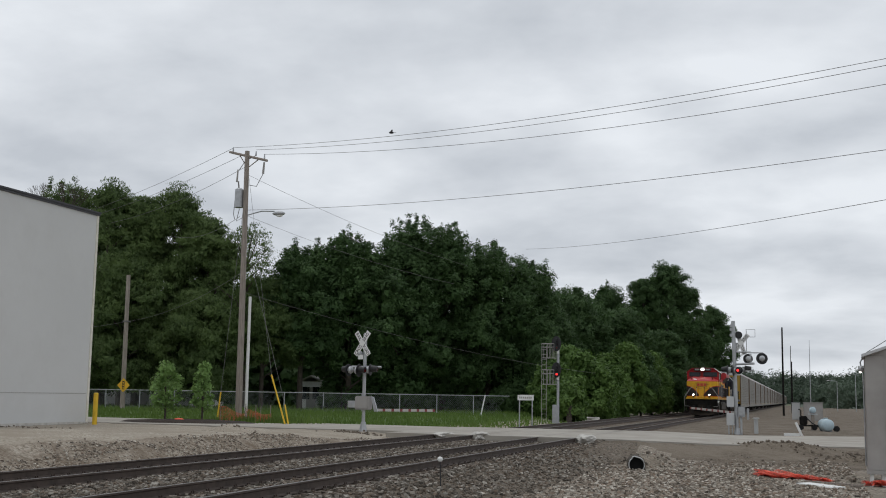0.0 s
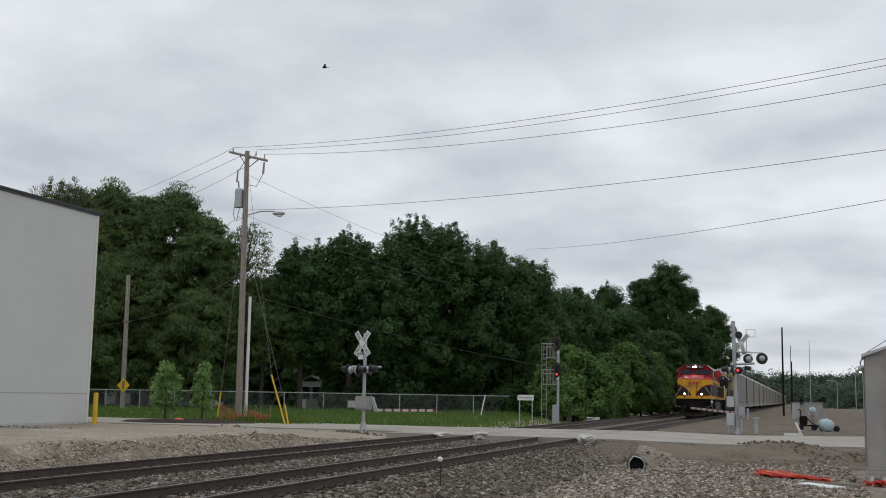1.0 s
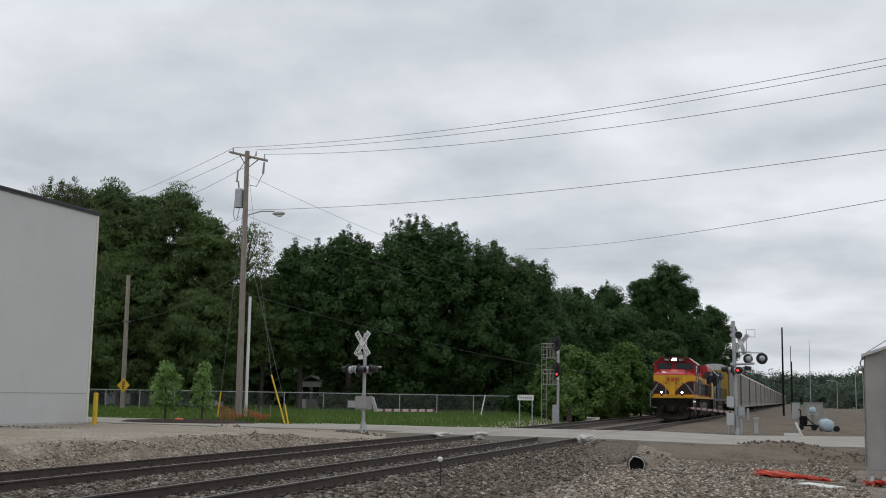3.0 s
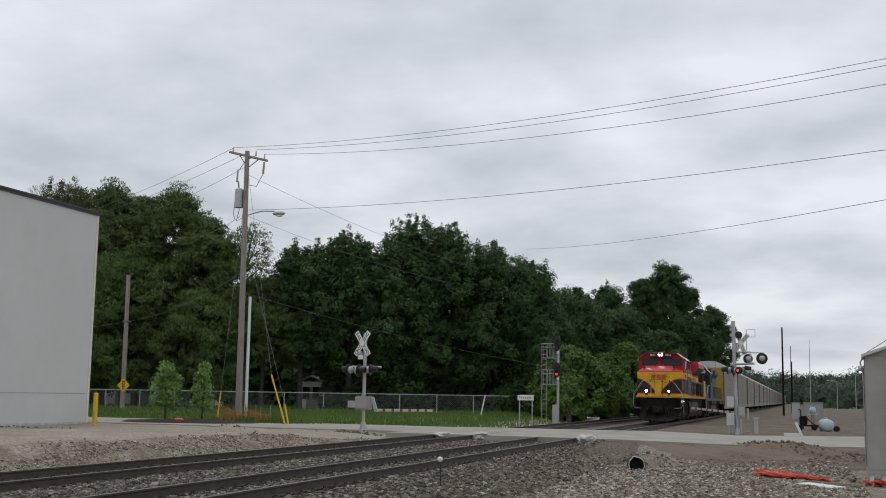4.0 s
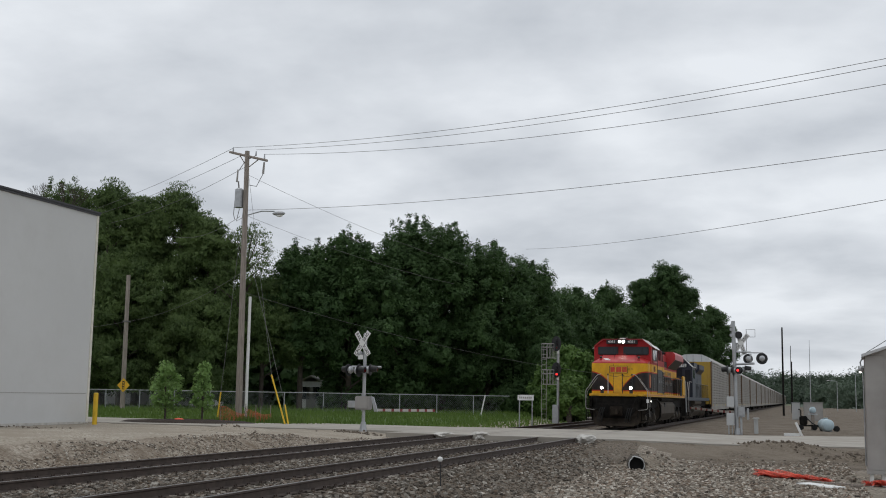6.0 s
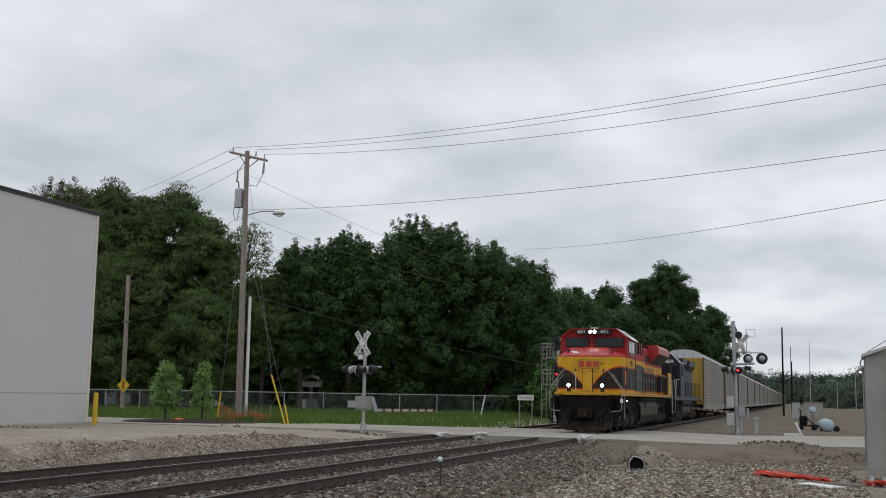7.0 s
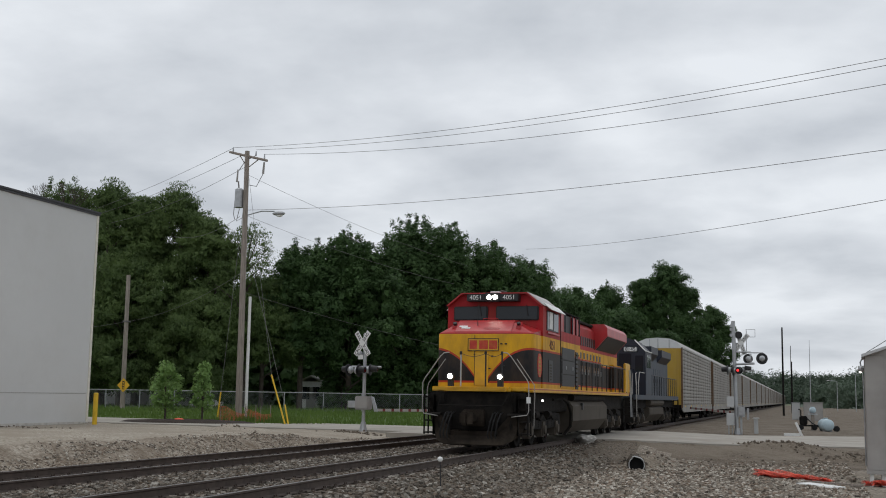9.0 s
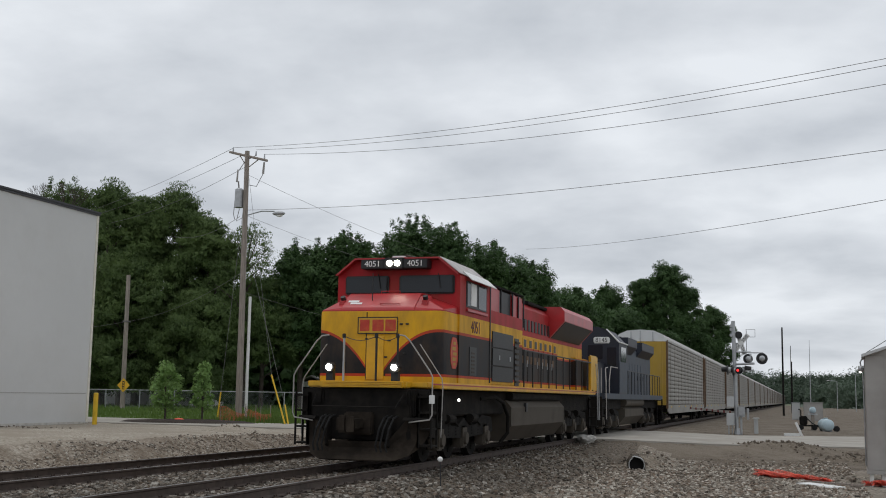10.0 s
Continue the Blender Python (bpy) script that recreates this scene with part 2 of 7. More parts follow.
# ---- mesh helpers ----
def box(bm, x0, x1, y0, y1, z0, z1, bevel=0.0):
    r = bmesh.ops.create_cube(bm, size=1)
    for v in r["verts"]:
        v.co = ((x0 + x1) / 2 + v.co.x * (x1 - x0), (y0 + y1) / 2 + v.co.y * (y1 - y0), (z0 + z1) / 2 + v.co.z * (z1 - z0))
    if bevel:
        edges = {e for v in r["verts"] for e in v.link_edges}
        bmesh.ops.bevel(bm, geom=list(edges), offset=bevel, segments=2, affect="EDGES", clamp_overlap=True)
    return bm


def rod(bm, a, b, r0, r1=None, sides=10):
    """A round bar from a to b, tapering from r0 to r1."""
    a, b = Vector(a), Vector(b)
    d = b - a
    m = Matrix.Translation((a + b) / 2) @ d.to_track_quat("Z", "Y").to_matrix().to_4x4()
    bmesh.ops.create_cone(bm, cap_ends=True, segments=sides, radius1=r0, radius2=r0 if r1 is None else r1, depth=d.length, matrix=m)
    return bm


def pipe_run(bm, pts, r, sides=6):
    """One bent bar through the points."""
    pts = [Vector(p) for p in pts]
    rings = []
    for i, p in enumerate(pts):
        d = (pts[min(i + 1, len(pts) - 1)] - pts[max(i - 1, 0)]).normalized()
        ref = Vector((0, 0, 1)) if abs(d.z) < 0.9 else Vector((0, 1, 0))
        if rings:
            side = (prev - d * prev.dot(d)).normalized()
        else:
            side = d.cross(ref).normalized()
        prev = side
        up = d.cross(side)
        rings.append([bm.verts.new(p + (side * math.cos(a) + up * math.sin(a)) * r) for a in (k * 2 * math.pi / sides for k in range(sides))])
    for a, b in zip(rings, rings[1:]):
        for k in range(sides):
            bm.faces.new((a[k], a[(k + 1) % sides], b[(k + 1) % sides], b[k]))
    bm.faces.new(rings[0][::-1])
    bm.faces.new(rings[-1])
    return bm


def ball(bm, c, r, sx=1, sy=1, sz=1, seg=14):
    bmesh.ops.create_uvsphere(bm, u_segments=seg, v_segments=seg // 2 + 2, radius=r, matrix=Matrix.Translation(c) @ Matrix.Diagonal((sx, sy, sz, 1)))
    return bm


def loft(bm, sections, caps=True, close=True):
    """Skin through rings of equal count."""
    rings = [[bm.verts.new(p) for p in s] for s in sections]
    k = len(rings[0])
    for a, b in zip(rings, rings[1:]):
        for i in range(k if close else k - 1):
            bm.faces.new((a[i], a[(i + 1) % k], b[(i + 1) % k], b[i]))
    if caps:
        bm.faces.new(rings[0][::-1]); bm.faces.new(rings[-1])
    bmesh.ops.recalc_face_normals(bm, faces=bm.faces[:])
    return bm


def mesh_of(name, bm, material, smooth=False):
    me = bpy.data.meshes.new(name)
    bm.to_mesh(me)
    bm.free()
    for mt in (material if isinstance(material, (list, tuple)) else [material]):
        me.materials.append(mt)
    if smooth:
        for p in me.polygons:
            p.use_smooth = True
        me.set_sharp_from_angle(angle=radians(40))
    return me


def part(name, bm, material, parent, label="", smooth=False, m=None):
    ob = new(name, mesh_of(name, bm, material, smooth))
    ob.parent = parent
    if m is not None:
        ob.matrix_basis = m
    if label:
        ob["label"] = label
    return ob


def again(name, me, parent, m):
    """One more part on a mesh that is there already."""
    ob = new(name, me)
    ob.parent = parent
    ob.matrix_basis = m
    return ob


def thing(name, m, label, category, group="", kind=""):
    ob = new(name)
    ob.empty_display_size = 0.2
    ob.matrix_basis = m
    return tagged(ob, label, category, group, kind)


def solid(name, bm, material, label, category, group="", kind="", smooth=False, m=None):
    ob = new(name, mesh_of(name, bm, material, smooth))
    if m is not None:
        ob.matrix_basis = m
    return tagged(ob, label, category, group, kind)


def B():
    return bmesh.new()


def raw_mesh(name, verts, faces, material):
    me = bpy.data.meshes.new(name)
    me.from_pydata(verts, [], faces)
    me.update()
    me.materials.append(material)
    return me


def words(name, text, size, m, material, parent, label="", depth=0.004):
    cu = bpy.data.curves.new(name, "FONT")
    cu.body, cu.size, cu.extrude, cu.align_x, cu.align_y = text, size, depth, "CENTER", "CENTER"
    tmp = bpy.data.objects.new(name, cu)
    scene.collection.objects.link(tmp)
    me = bpy.data.meshes.new_from_object(tmp.evaluated_get(bpy.context.evaluated_depsgraph_get()))
    bpy.data.objects.remove(tmp)
    me.materials.clear(); me.materials.append(material)
    ob = new(name, me)
    ob.parent = parent
    ob.matrix_basis = m
    if label:
        ob["label"] = label
    return ob


FACE = Matrix(((1, 0, 0, 0), (0, 0, -1, 0), (0, 1, 0, 0), (0, 0, 0, 1)))       # text that looks to -y
SIDE = Matrix(((0, 0, 1, 0), (1, 0, 0, 0), (0, 1, 0, 0), (0, 0, 0, 1)))        # text that looks to +x


# ---- ground ----
BACK = -4.19          # centre of the far track
GAUGE = 0.7525        # half the distance between rail centres


def smooth_step(a, b, x):
    t = min(1.0, max(0.0, (x - a) / (b - a)))
    return t * t * (3 - 2 * t)


def height(x, y):
    """The lie of the land about the tracks."""
    z = -0.22 + 0.028 * (1 - smooth_step(1.5, 1.9, min(abs(x), abs(x - BACK))))
    # near side: shoulder of ballast, then a low flat with a shallow ditch
    z -= 0.40 * smooth_step(1.7, 3.6, x) * (1 - 0.55 * smooth_step(44, 50, y) )
    z += 0.18 * smooth_step(12, 40, x) * smooth_step(60, 90, y)
    # far side: a low bank of spoil near the camera, level ground by the road
    bank = smooth_step(-6.0, -7.3, x) * (1 - smooth_step(30, 42, y))
    z += 0.50 * bank * (1 - 0.5 * smooth_step(-10, -22, x))
    z += 0.16 * smooth_step(-6.5, -9.0, x) * smooth_step(30, 44, y)
    # lawn beyond the road
    z += 0.26 * smooth_step(-7.0, -14.0, x) * smooth_step(56, 70, y)
    # the ground comes up to the road
    if x > 1.7:
        level = -0.06 - 0.16 * smooth_step(2.3, 6, x) - 0.14 * smooth_step(6, 12, x)
        edge = 43.2 + 0.78 * max(0.0, min(x, 12) - 2.3) + 0.53 * max(0.0, x - 12)
        z += (level - z) * smooth_step(edge - 4.0, edge - 0.2, y) * (1 - 0.25 * smooth_step(75, 100, y))
    near = (1 - smooth_step(60, 120, y))
    if abs(x) > 2.0 and abs(x - BACK) > 2.0:
        z += near * 0.05 * noise.noise((x * 0.7, y * 0.5, 0)) + near * 0.03 * noise.noise((x * 2.3, y * 2.1, 4))
        z += 0.10 * bank * noise.noise((x * 1.1, y * 0.9, 9))
    # heaps of earth beside the road
    for cx, cy, r, h in ((8.6, 47.6, 1.5, 0.20), (10.9, 44.6, 1.3, 0.22), (7.2, 46.8, 1.0, 0.14), (-12.3, 40.0, 1.2, 0.25), (4.5, 36.3, 1.0, 0.46), (12.0, 34.2, 2.8, -0.40)):
        d = math.hypot((x - cx) / 1.4, y - cy) / r
        if d < 1:
            z += h * (1 - d * d) ** 2 * (1 + 0.5 * noise.noise((x * 3, y * 3, 2)))
    return z


def build_ground():
    def lines(inner, outer):
        return sorted(set([round(v, 3) for v in inner] + outer))
    xs = lines(np.arange(-30, 24.01, 0.3), [-3000, -1200, -500, -250, -150, -100, -75, -60, -50, -42, -36, -33, 27, 30, 34, 40, 50, 65, 90, 130, 200, 400, 900, 3000])
    ys = lines(np.arange(2, 62.01, 0.35), [-300, -100, -40, -15, -5, 63, 65, 68, 72, 77, 83, 90, 98, 107, 118, 130, 150, 180, 220, 300, 420, 600, 1000, 1800, 4500])
    verts = [(x, y, height(x, y)) for y in ys for x in xs]
    k = len(xs)
    faces = [(j * k + i, j * k + i + 1, (j + 1) * k + i + 1, (j + 1) * k + i) for j in range(len(ys) - 1) for i in range(k - 1)]
    me = raw_mesh("ground", verts, faces, M["ballast"])
    for key in ("dirt", "lawn", "far", "mud", "bank", "cleanstone"):
        me.materials.append(M[key])
    for p in me.polygons:
        x, y, _ = p.center
        w = 0.5 * noise.noise((x * 0.6, y * 0.6, 0))
        p.use_smooth = True
        if (y > 600 or abs(x) > 70 or (x < -8 and y > 160)):
            p.material_index = 3
        elif x < -8.6 + w * 2 and y > 55.5 + 0.2 * w - 0.12 * (x + 14):
            p.material_index = 2
        elif x < -5.95 + 0.3 * w:
            slope = x > -7.35 + 0.9 * noise.noise((x * 0.5, y * 0.35, 5)) and y < 43.5
            p.material_index = 5 if slope else 1
        elif (x > 2.5 and y > 43.0 + w * 3) or (x > 5.0 + w * 3 and y > 38.5 + w * 4) or x > 15:
            p.material_index = 4
        elif x < -6 and y > 62:
            p.material_index = 2
        elif x > 3.4 + 1.2 * w:
            p.material_index = 6
    tagged(new("ground", me), "grey ballast gravel, tan dirt and lawn beside railway tracks", "ground", kind="structure")


build_ground()


def strip(name, outline, z0, z1, material, label, category):
    """A slab with this outline on the plan; z1 may vary from corner to corner."""
    bm = B()
    lo = [bm.verts.new((x, y, z0)) for x, y, *_ in outline]
    hi = [bm.verts.new((p[0], p[1], p[2] if len(p) > 2 else z1)) for p in outline]
    n = len(outline)
    bm.faces.new(hi)
    for i in range(n):
        bm.faces.new((lo[i], lo[(i + 1) % n], hi[(i + 1) % n], hi[i]))
    bmesh.ops.recalc_face_normals(bm, faces=bm.faces[:])
    return solid(name, bm, material, label, category, kind="structure")


# the road over the tracks: three lengths butted end to end
strip("road", [(-60, 50.5, -0.02), (-7.2, 46.2, 0.0), (-7.2, 54.5, 0.0), (-60, 59.5, -0.02)], -0.6, 0, M["road"], "pale dusty asphalt road leading to the crossing", "road")
strip("road", [(-7.2, 44.0, 0.0), (2.3, 43.2, 0.0), (2.3, 56.0, 0.0), (-7.2, 55.0, 0.0)], -0.6, 0, M["road"], "pale dusty crossing surface between the rails", "road")
strip("road", [(2.3, 43.2, 0.0), (6, 45.5, -0.16), (12, 50.5, -0.30), (60, 76, -0.30), (60, 92, -0.30), (12, 62.5, -0.30), (6, 58.0, -0.16), (2.3, 56.0, 0.0)], -0.9, 0, M["road"], "pale dusty asphalt road leaving the crossing", "road")


strip("gravel_drive", [(x, y, height(x, y) + 0.12) for x, y in ((17, 96), (23, 92), (27, 110), (33, 160), (44, 320), (34, 320), (25, 160), (20, 115))], -0.9, 0, M["road"], "pale gravel drive beyond the gas tank", "road")


# ---- tracks ----
def rail_section(x):
    half = [(0.070, -0.172), (0.070, -0.160), (0.012, -0.135), (0.010, -0.045), (0.036, -0.030), (0.036, -0.006), (0.030, 0.0)]
    return [(x + a, z) for a, z in half] + [(x - a, z) for a, z in half[::-1]]


def railway(name, centre, label):
    tr = thing(name, pose(centre, 0, 0), label, "railway track", "railway tracks", "structure")
    for sx in (-GAUGE, GAUGE):
        bm = B()
        sec = rail_section(sx)
        loft(bm, [[(x, y, z) for x, z in sec] for y in (-60, 20, 60, 200, 900)])
        for f in bm.faces:
            if f.normal.z > 0.9 and f.calc_center_median().z > -0.01:
                f.material_index = 1
        part("rail", bm, [M["rail"], M["railtop"]], tr, "rust-brown steel rail with a worn head")
    tie = mesh_of("tie", box(B(), -1.3, 1.3, -0.115, 0.115, -0.36, -0.178, 0.012), M["tie"])
    plate = mesh_of("tie_plate", box(B(), -0.10, 0.10, -0.09, 0.09, -0.18, -0.160), M["rail"])
    spike = B()
    for dx in (-0.085, 0.085):
        box(spike, dx - 0.012, dx + 0.012, -0.05, -0.02, -0.165, -0.125); box(spike, dx - 0.012, dx + 0.012, 0.02, 0.05, -0.165, -0.125)
    spike = mesh_of("spikes", spike, M["rail"])
    y = 12.0
    while y < 43.0:
        t = again("tie", tie, tr, pose(random.uniform(-0.04, 0.04), y, random.uniform(-0.008, 0.004), 0, 0, random.uniform(-0.8, 0.8)))
        for sx in (-GAUGE, GAUGE):
            again("tie_plate", plate, tr, pose(sx, y, 0))
            again("spikes", spike, tr, pose(sx, y, 0))
        y += 0.5
    y = 57.0
    rest = B()
    while y < 140:
        box(rest, -1.3, 1.3, y - 0.11, y + 0.11, -0.36, -0.178)
        y += 0.52
    ob = part("far_ties", rest, M["tie"], tr)
    ob["kind"] = "stuff"
    return tr


railway("near_track", 0, "near railway track of rusty rails on timber ties and ballast")
railway("far_track", BACK, "second railway track of rusty rails on timber ties and ballast")


def stones():
    """Ballast stones lying about the rails and on the shoulder: eight shapes, many of them, in one mesh."""
    shapes = []
    rng = np.random.default_rng(5)
    for _ in range(8):
        bm = B()
        bmesh.ops.create_cube(bm, size=0.8)
        for v in bm.verts:
            v.co *= rng.uniform(0.72, 1.2)
            v.co += Vector(rng.normal(size=3)) * 0.09
            v.co.z *= 0.8
        bmesh.ops.triangulate(bm, faces=bm.faces[:])
        bm.verts.index_update()
        shapes.append((np.array([v.co[:] for v in bm.verts]), np.array([[v.index for v in f.verts] for f in bm.faces])))
        bm.free()
    verts, faces, clean, base = [], [], [], 0
    for _ in range(60000):
        r = rng.random()
        y = 14 + 29 * rng.random() ** 1.15
        if r < 0.24:
            x = rng.uniform(-3.35, -0.84)
        elif r < 0.40:
            x = rng.uniform(-0.67, 0.67) + (BACK if rng.random() < 0.5 else 0)
            if (y - 12.0 + 0.12) % 0.5 < 0.24:
                continue
        elif r < 0.49:
            x = rng.uniform(-6.5, -4.95)
        elif r < 0.58:
            x, y = rng.normal(-6.6, 0.4), rng.uniform(15, 42)
            if noise.noise((x * 0.6, y * 0.3, 3)) < -0.05:
                continue
        else:
            x, y = rng.uniform(0.85, 10.5), 14 + 32 * rng.random() ** 1.2
            if y > 38 + rng.normal() * 2 + 0.5 * (x - 5) and x > 2:
                continue
        if 0.84 < abs(x) < 1.35 and (y - 12.0 + 0.12) % 0.5 < 0.24:
            continue
        size = rng.uniform(0.032, 0.085) * (0.62 if x < -5.8 else 1)
        v, f = shapes[rng.integers(8)]
        a, c = rng.uniform(0, 6.28), rng.uniform(-0.8, 0.8)
        ca, sa, cc, sc = math.cos(a), math.sin(a), math.cos(c), math.sin(c)
        R = np.array([[ca, -sa, 0], [sa, ca, 0], [0, 0, 1]]) @ np.array([[1, 0, 0], [0, cc, -sc], [0, sc, cc]])
        verts.append(v @ R.T * size * np.array([1.2, 1, 1]) + (x, y, height(x, y) + size * 0.15))
        faces.append(f + base)
        clean.append(np.full(len(f), x > 3.4 + rng.normal() * 0.5 or x < -5.6, dtype=np.int32))
        base += len(v)
    v, f = np.concatenate(verts), np.concatenate(faces)
    me = bpy.data.meshes.new("ballast_stones")
    me.from_pydata(v.tolist(), [], f.tolist())
    me.materials.append(stone_mix("stained_ballast_stone", 0.66))
    me.materials.append(stone_mix("clean_ballast_stone", 1.12))
    me.polygons.foreach_set("material_index", np.concatenate(clean))
    tagged(new("ballast_stones", me), "loose grey and brown crushed ballast stones", "ballast", kind="stuff")


def stone_mix(name, k):
    """Crushed stone in mixed tones; k below 1 where brake dust and rust have stained it."""
    m = bpy.data.materials.new(name)
    m.use_nodes = True
    n, l = m.node_tree.nodes, m.node_tree.links
    b = n["Principled BSDF"]
    b.inputs["Roughness"].default_value = 0.95
    b.inputs["Specular IOR Level"].default_value = 0.2
    g, r = n.new("ShaderNodeNewGeometry"), n.new("ShaderNodeValToRGB")
    e = r.color_ramp.elements
    tones = ((0.0, (0.090, 0.076, 0.063)), (0.30, (0.22, 0.190, 0.157)), (0.55, (0.23, 0.175, 0.132)), (0.80, (0.38, 0.345, 0.295)), (1.0, (0.52, 0.48, 0.42)))
    for i, (p, c) in enumerate(tones):
        q = e[0] if i == 0 else e[len(e) - 1] if p == 1.0 else e.new(p)
        q.color = (c[0] * k, c[1] * k, c[2] * k, 1)
    l.new(g.outputs["Random Per Island"], r.inputs[0]); l.new(r.outputs[0], b.inputs["Base Color"])
    return m


stones()


def clods():
    """Lumps of dug earth on the heaps beside the road and the bank by the warehouse, one loose mass."""
    rng = np.random.default_rng(15)
    bm = B()
    for cx, cy, r, n in ((8.6, 47.5, 2.0, 190), (10.9, 44.5, 1.7, 150), (7.2, 46.8, 1.1, 40), (-12.3, 40.0, 1.4, 40), (-22.4, 40.0, 2.6, 60), (-22.5, 33.0, 3.0, 60), (-9.4, 45.2, 1.0, 50), (-8.4, 44.2, 0.8, 40)):
        for _ in range(n):
            x, y = cx + rng.normal() * r * 0.45, cy + rng.normal() * r * 0.28
            s = 0.015 + 0.05 * rng.random() ** 2
            q = bmesh.ops.create_icosphere(bm, subdivisions=1, radius=s, matrix=Matrix.Translation((x, y, height(x, y) + s * 0.3)))
            for v in q["verts"]:
                v.co += Vector(rng.normal(size=3)) * s * 0.2
    solid("earth_clods", bm, M["clod"], "dark lumps of dug earth", "soil", kind="stuff")


clods()


# ---- warehouse ----
def warehouse():
    w = thing("warehouse", pose(-23.25, 46.6, 0), "pale grey painted warehouse with a dark metal roof edge", "building")
    part("wall", box(B(), -30, 0, -44, 0, -0.6, 9.90), M["wall"], w, "pale grey painted wall with faint panel lines")
    roof = B()
    box(roof, -30.1, 0.07, -44.1, 0.06, 9.90, 10.03)
    box(roof, -30.1, 0.11, -44.1, 0.09, 10.0, 10.08)
    part("roof_edge", roof, M["roofdark"], w, "dark metal parapet cap")
    part("corner_trim", box(B(), -0.05, 0.03, -0.12, 0.03, -0.2, 9.90), M["cream"], w, "cream corner trim")
    for z in (1.35,):
        part("panel_joint", box(B(), 0.0, 0.012, -43, -0.2, z, z + 0.02), M["shed"], w)
    part("foundation", box(B(), -0.1, 0.05, -43.5, -0.02, -0.4, 0.04), M["concrete"], w, "low concrete footing")
    return w


warehouse()


# ---- poles and wires ----
def utility_pole():
    p = thing("utility_pole", pose(-20.1, 55.85, 0), "tall weathered wooden utility pole with crossarm, transformer and street lamp", "utility pole")
    part("pole", rod(B(), (0, 0, -0.6), (-0.1, 0, 14.95), 0.19, 0.13, 14), M["wood"], p, "weathered brown wooden pole")
    arm = rod(B(), (-1.25, 0.1, 14.98), (1.22, -0.12, 14.32), 0.07, sides=6)
    a = part("crossarm", arm, M["wood"], p, "slanting wooden crossarm")
    for x, z in ((-0.98, 15.0), (0.45, 14.7), (0.98, 14.48)):
        part("insulator", rod(B(), (x, 0, z - 0.02), (x, 0, z + 0.22), 0.05, 0.03, 8), M["galv"], a, "grey pin insulator")
    part("brace", pipe_run(B(), [(-0.6, 0.1, 14.75), (-0.1, 0.1, 14.0), (0.62, 0.0, 14.45)], 0.03, 6), M["wood"], p)
    part("transformer", rod(B(), (-0.47, -0.05, 11.75), (-0.47, -0.05, 12.75), 0.24, 0.24, 18), M["galv"], p, "grey cylindrical transformer")
    part("transformer_lid", rod(B(), (-0.47, -0.05, 12.75), (-0.47, -0.05, 12.83), 0.25, 0.15, 18), M["galv"], p)
    part("bushing", rod(B(), (-0.50, -0.05, 12.83), (-0.54, -0.05, 13.25), 0.045, 0.03, 8), M["shed"], p)
    part("fuse_cutout", rod(B(), (-0.62, -0.1, 13.2), (-0.58, -0.1, 13.9), 0.06, 0.04, 8), M["shed"], p, "dark fuse cutout")
    part("fuse_cutout", rod(B(), (0.98, -0.1, 13.6), (1.02, -0.1, 14.25), 0.07, 0.05, 8), M["shed"], p, "dark fuse cutout")
    for pts in ([(0.98, -0.1, 13.6), (0.6, -0.1, 12.9), (0.1, -0.1, 13.0)], [(-0.55, -0.1, 13.2), (-0.5, -0.1, 12.9)], [(-0.72, 0, 12.6), (-0.8, 0, 11.4), (-0.72, 0, 11.1)], [(-0.45, 0, 11.7), (-0.6, 0, 11.0), (-0.2, 0, 11.2)],
                [(-0.55, 0.0, 13.9), (-0.2, 0.0, 14.4), (0.5, 0.0, 14.7)]):
        part("jumper_cable", pipe_run(B(), pts, 0.02, 5), M["wire"], p)
    part("lamp_arm", pipe_run(B(), [(0.0, 0, 11.30), (1.0, -0.15, 11.48), (1.85, -0.3, 11.42)], 0.035, 8), M["galv"], p, "thin grey lamp arm")
    head = ball(B(), (2.15, -0.36, 11.28), 0.2, 1.9, 0.9, 0.62)
    part("lamp_head", head, M["galv"], p, "grey cobra lamp head", smooth=True)
    part("lamp_lens", ball(B(), (2.2, -0.36, 11.17), 0.14, 1.4, 0.8, 0.6), M["white"], p)
    return p


utility_pole()


def plain_pole(x, y, z0, z1, r0, r1, mat, label, lean=0.0, name="pole"):
    return solid(name, rod(B(), (0, 0, z0 - 0.6), (lean, 0, z1), r0, r1, 10), mat, label, "pole", m=pose(x, y, 0), smooth=True)


plain_pole(-19.75, 56.0, 0.2, 6.78, 0.09, 0.08, M["white"], "slim white pole beside the utility pole")
plain_pole(7.1, 156.6, -0.2, 11.35, 0.15, 0.10, M["grime"], "dark bare utility pole beside the tracks")
plain_pole(7.9, 198.7, -0.2, 10.9, 0.09, 0.05, M["grime"], "dark bare pole far along the tracks")
plain_pole(8.0, 200.0, -0.2, 8.3, 0.14, 0.12, M["grime"], "thick dark pole far along the tracks")
plain_pole(11.24, 231.2, -0.2, 13.5, 0.11, 0.04, M["galv"], "thin grey radio mast")


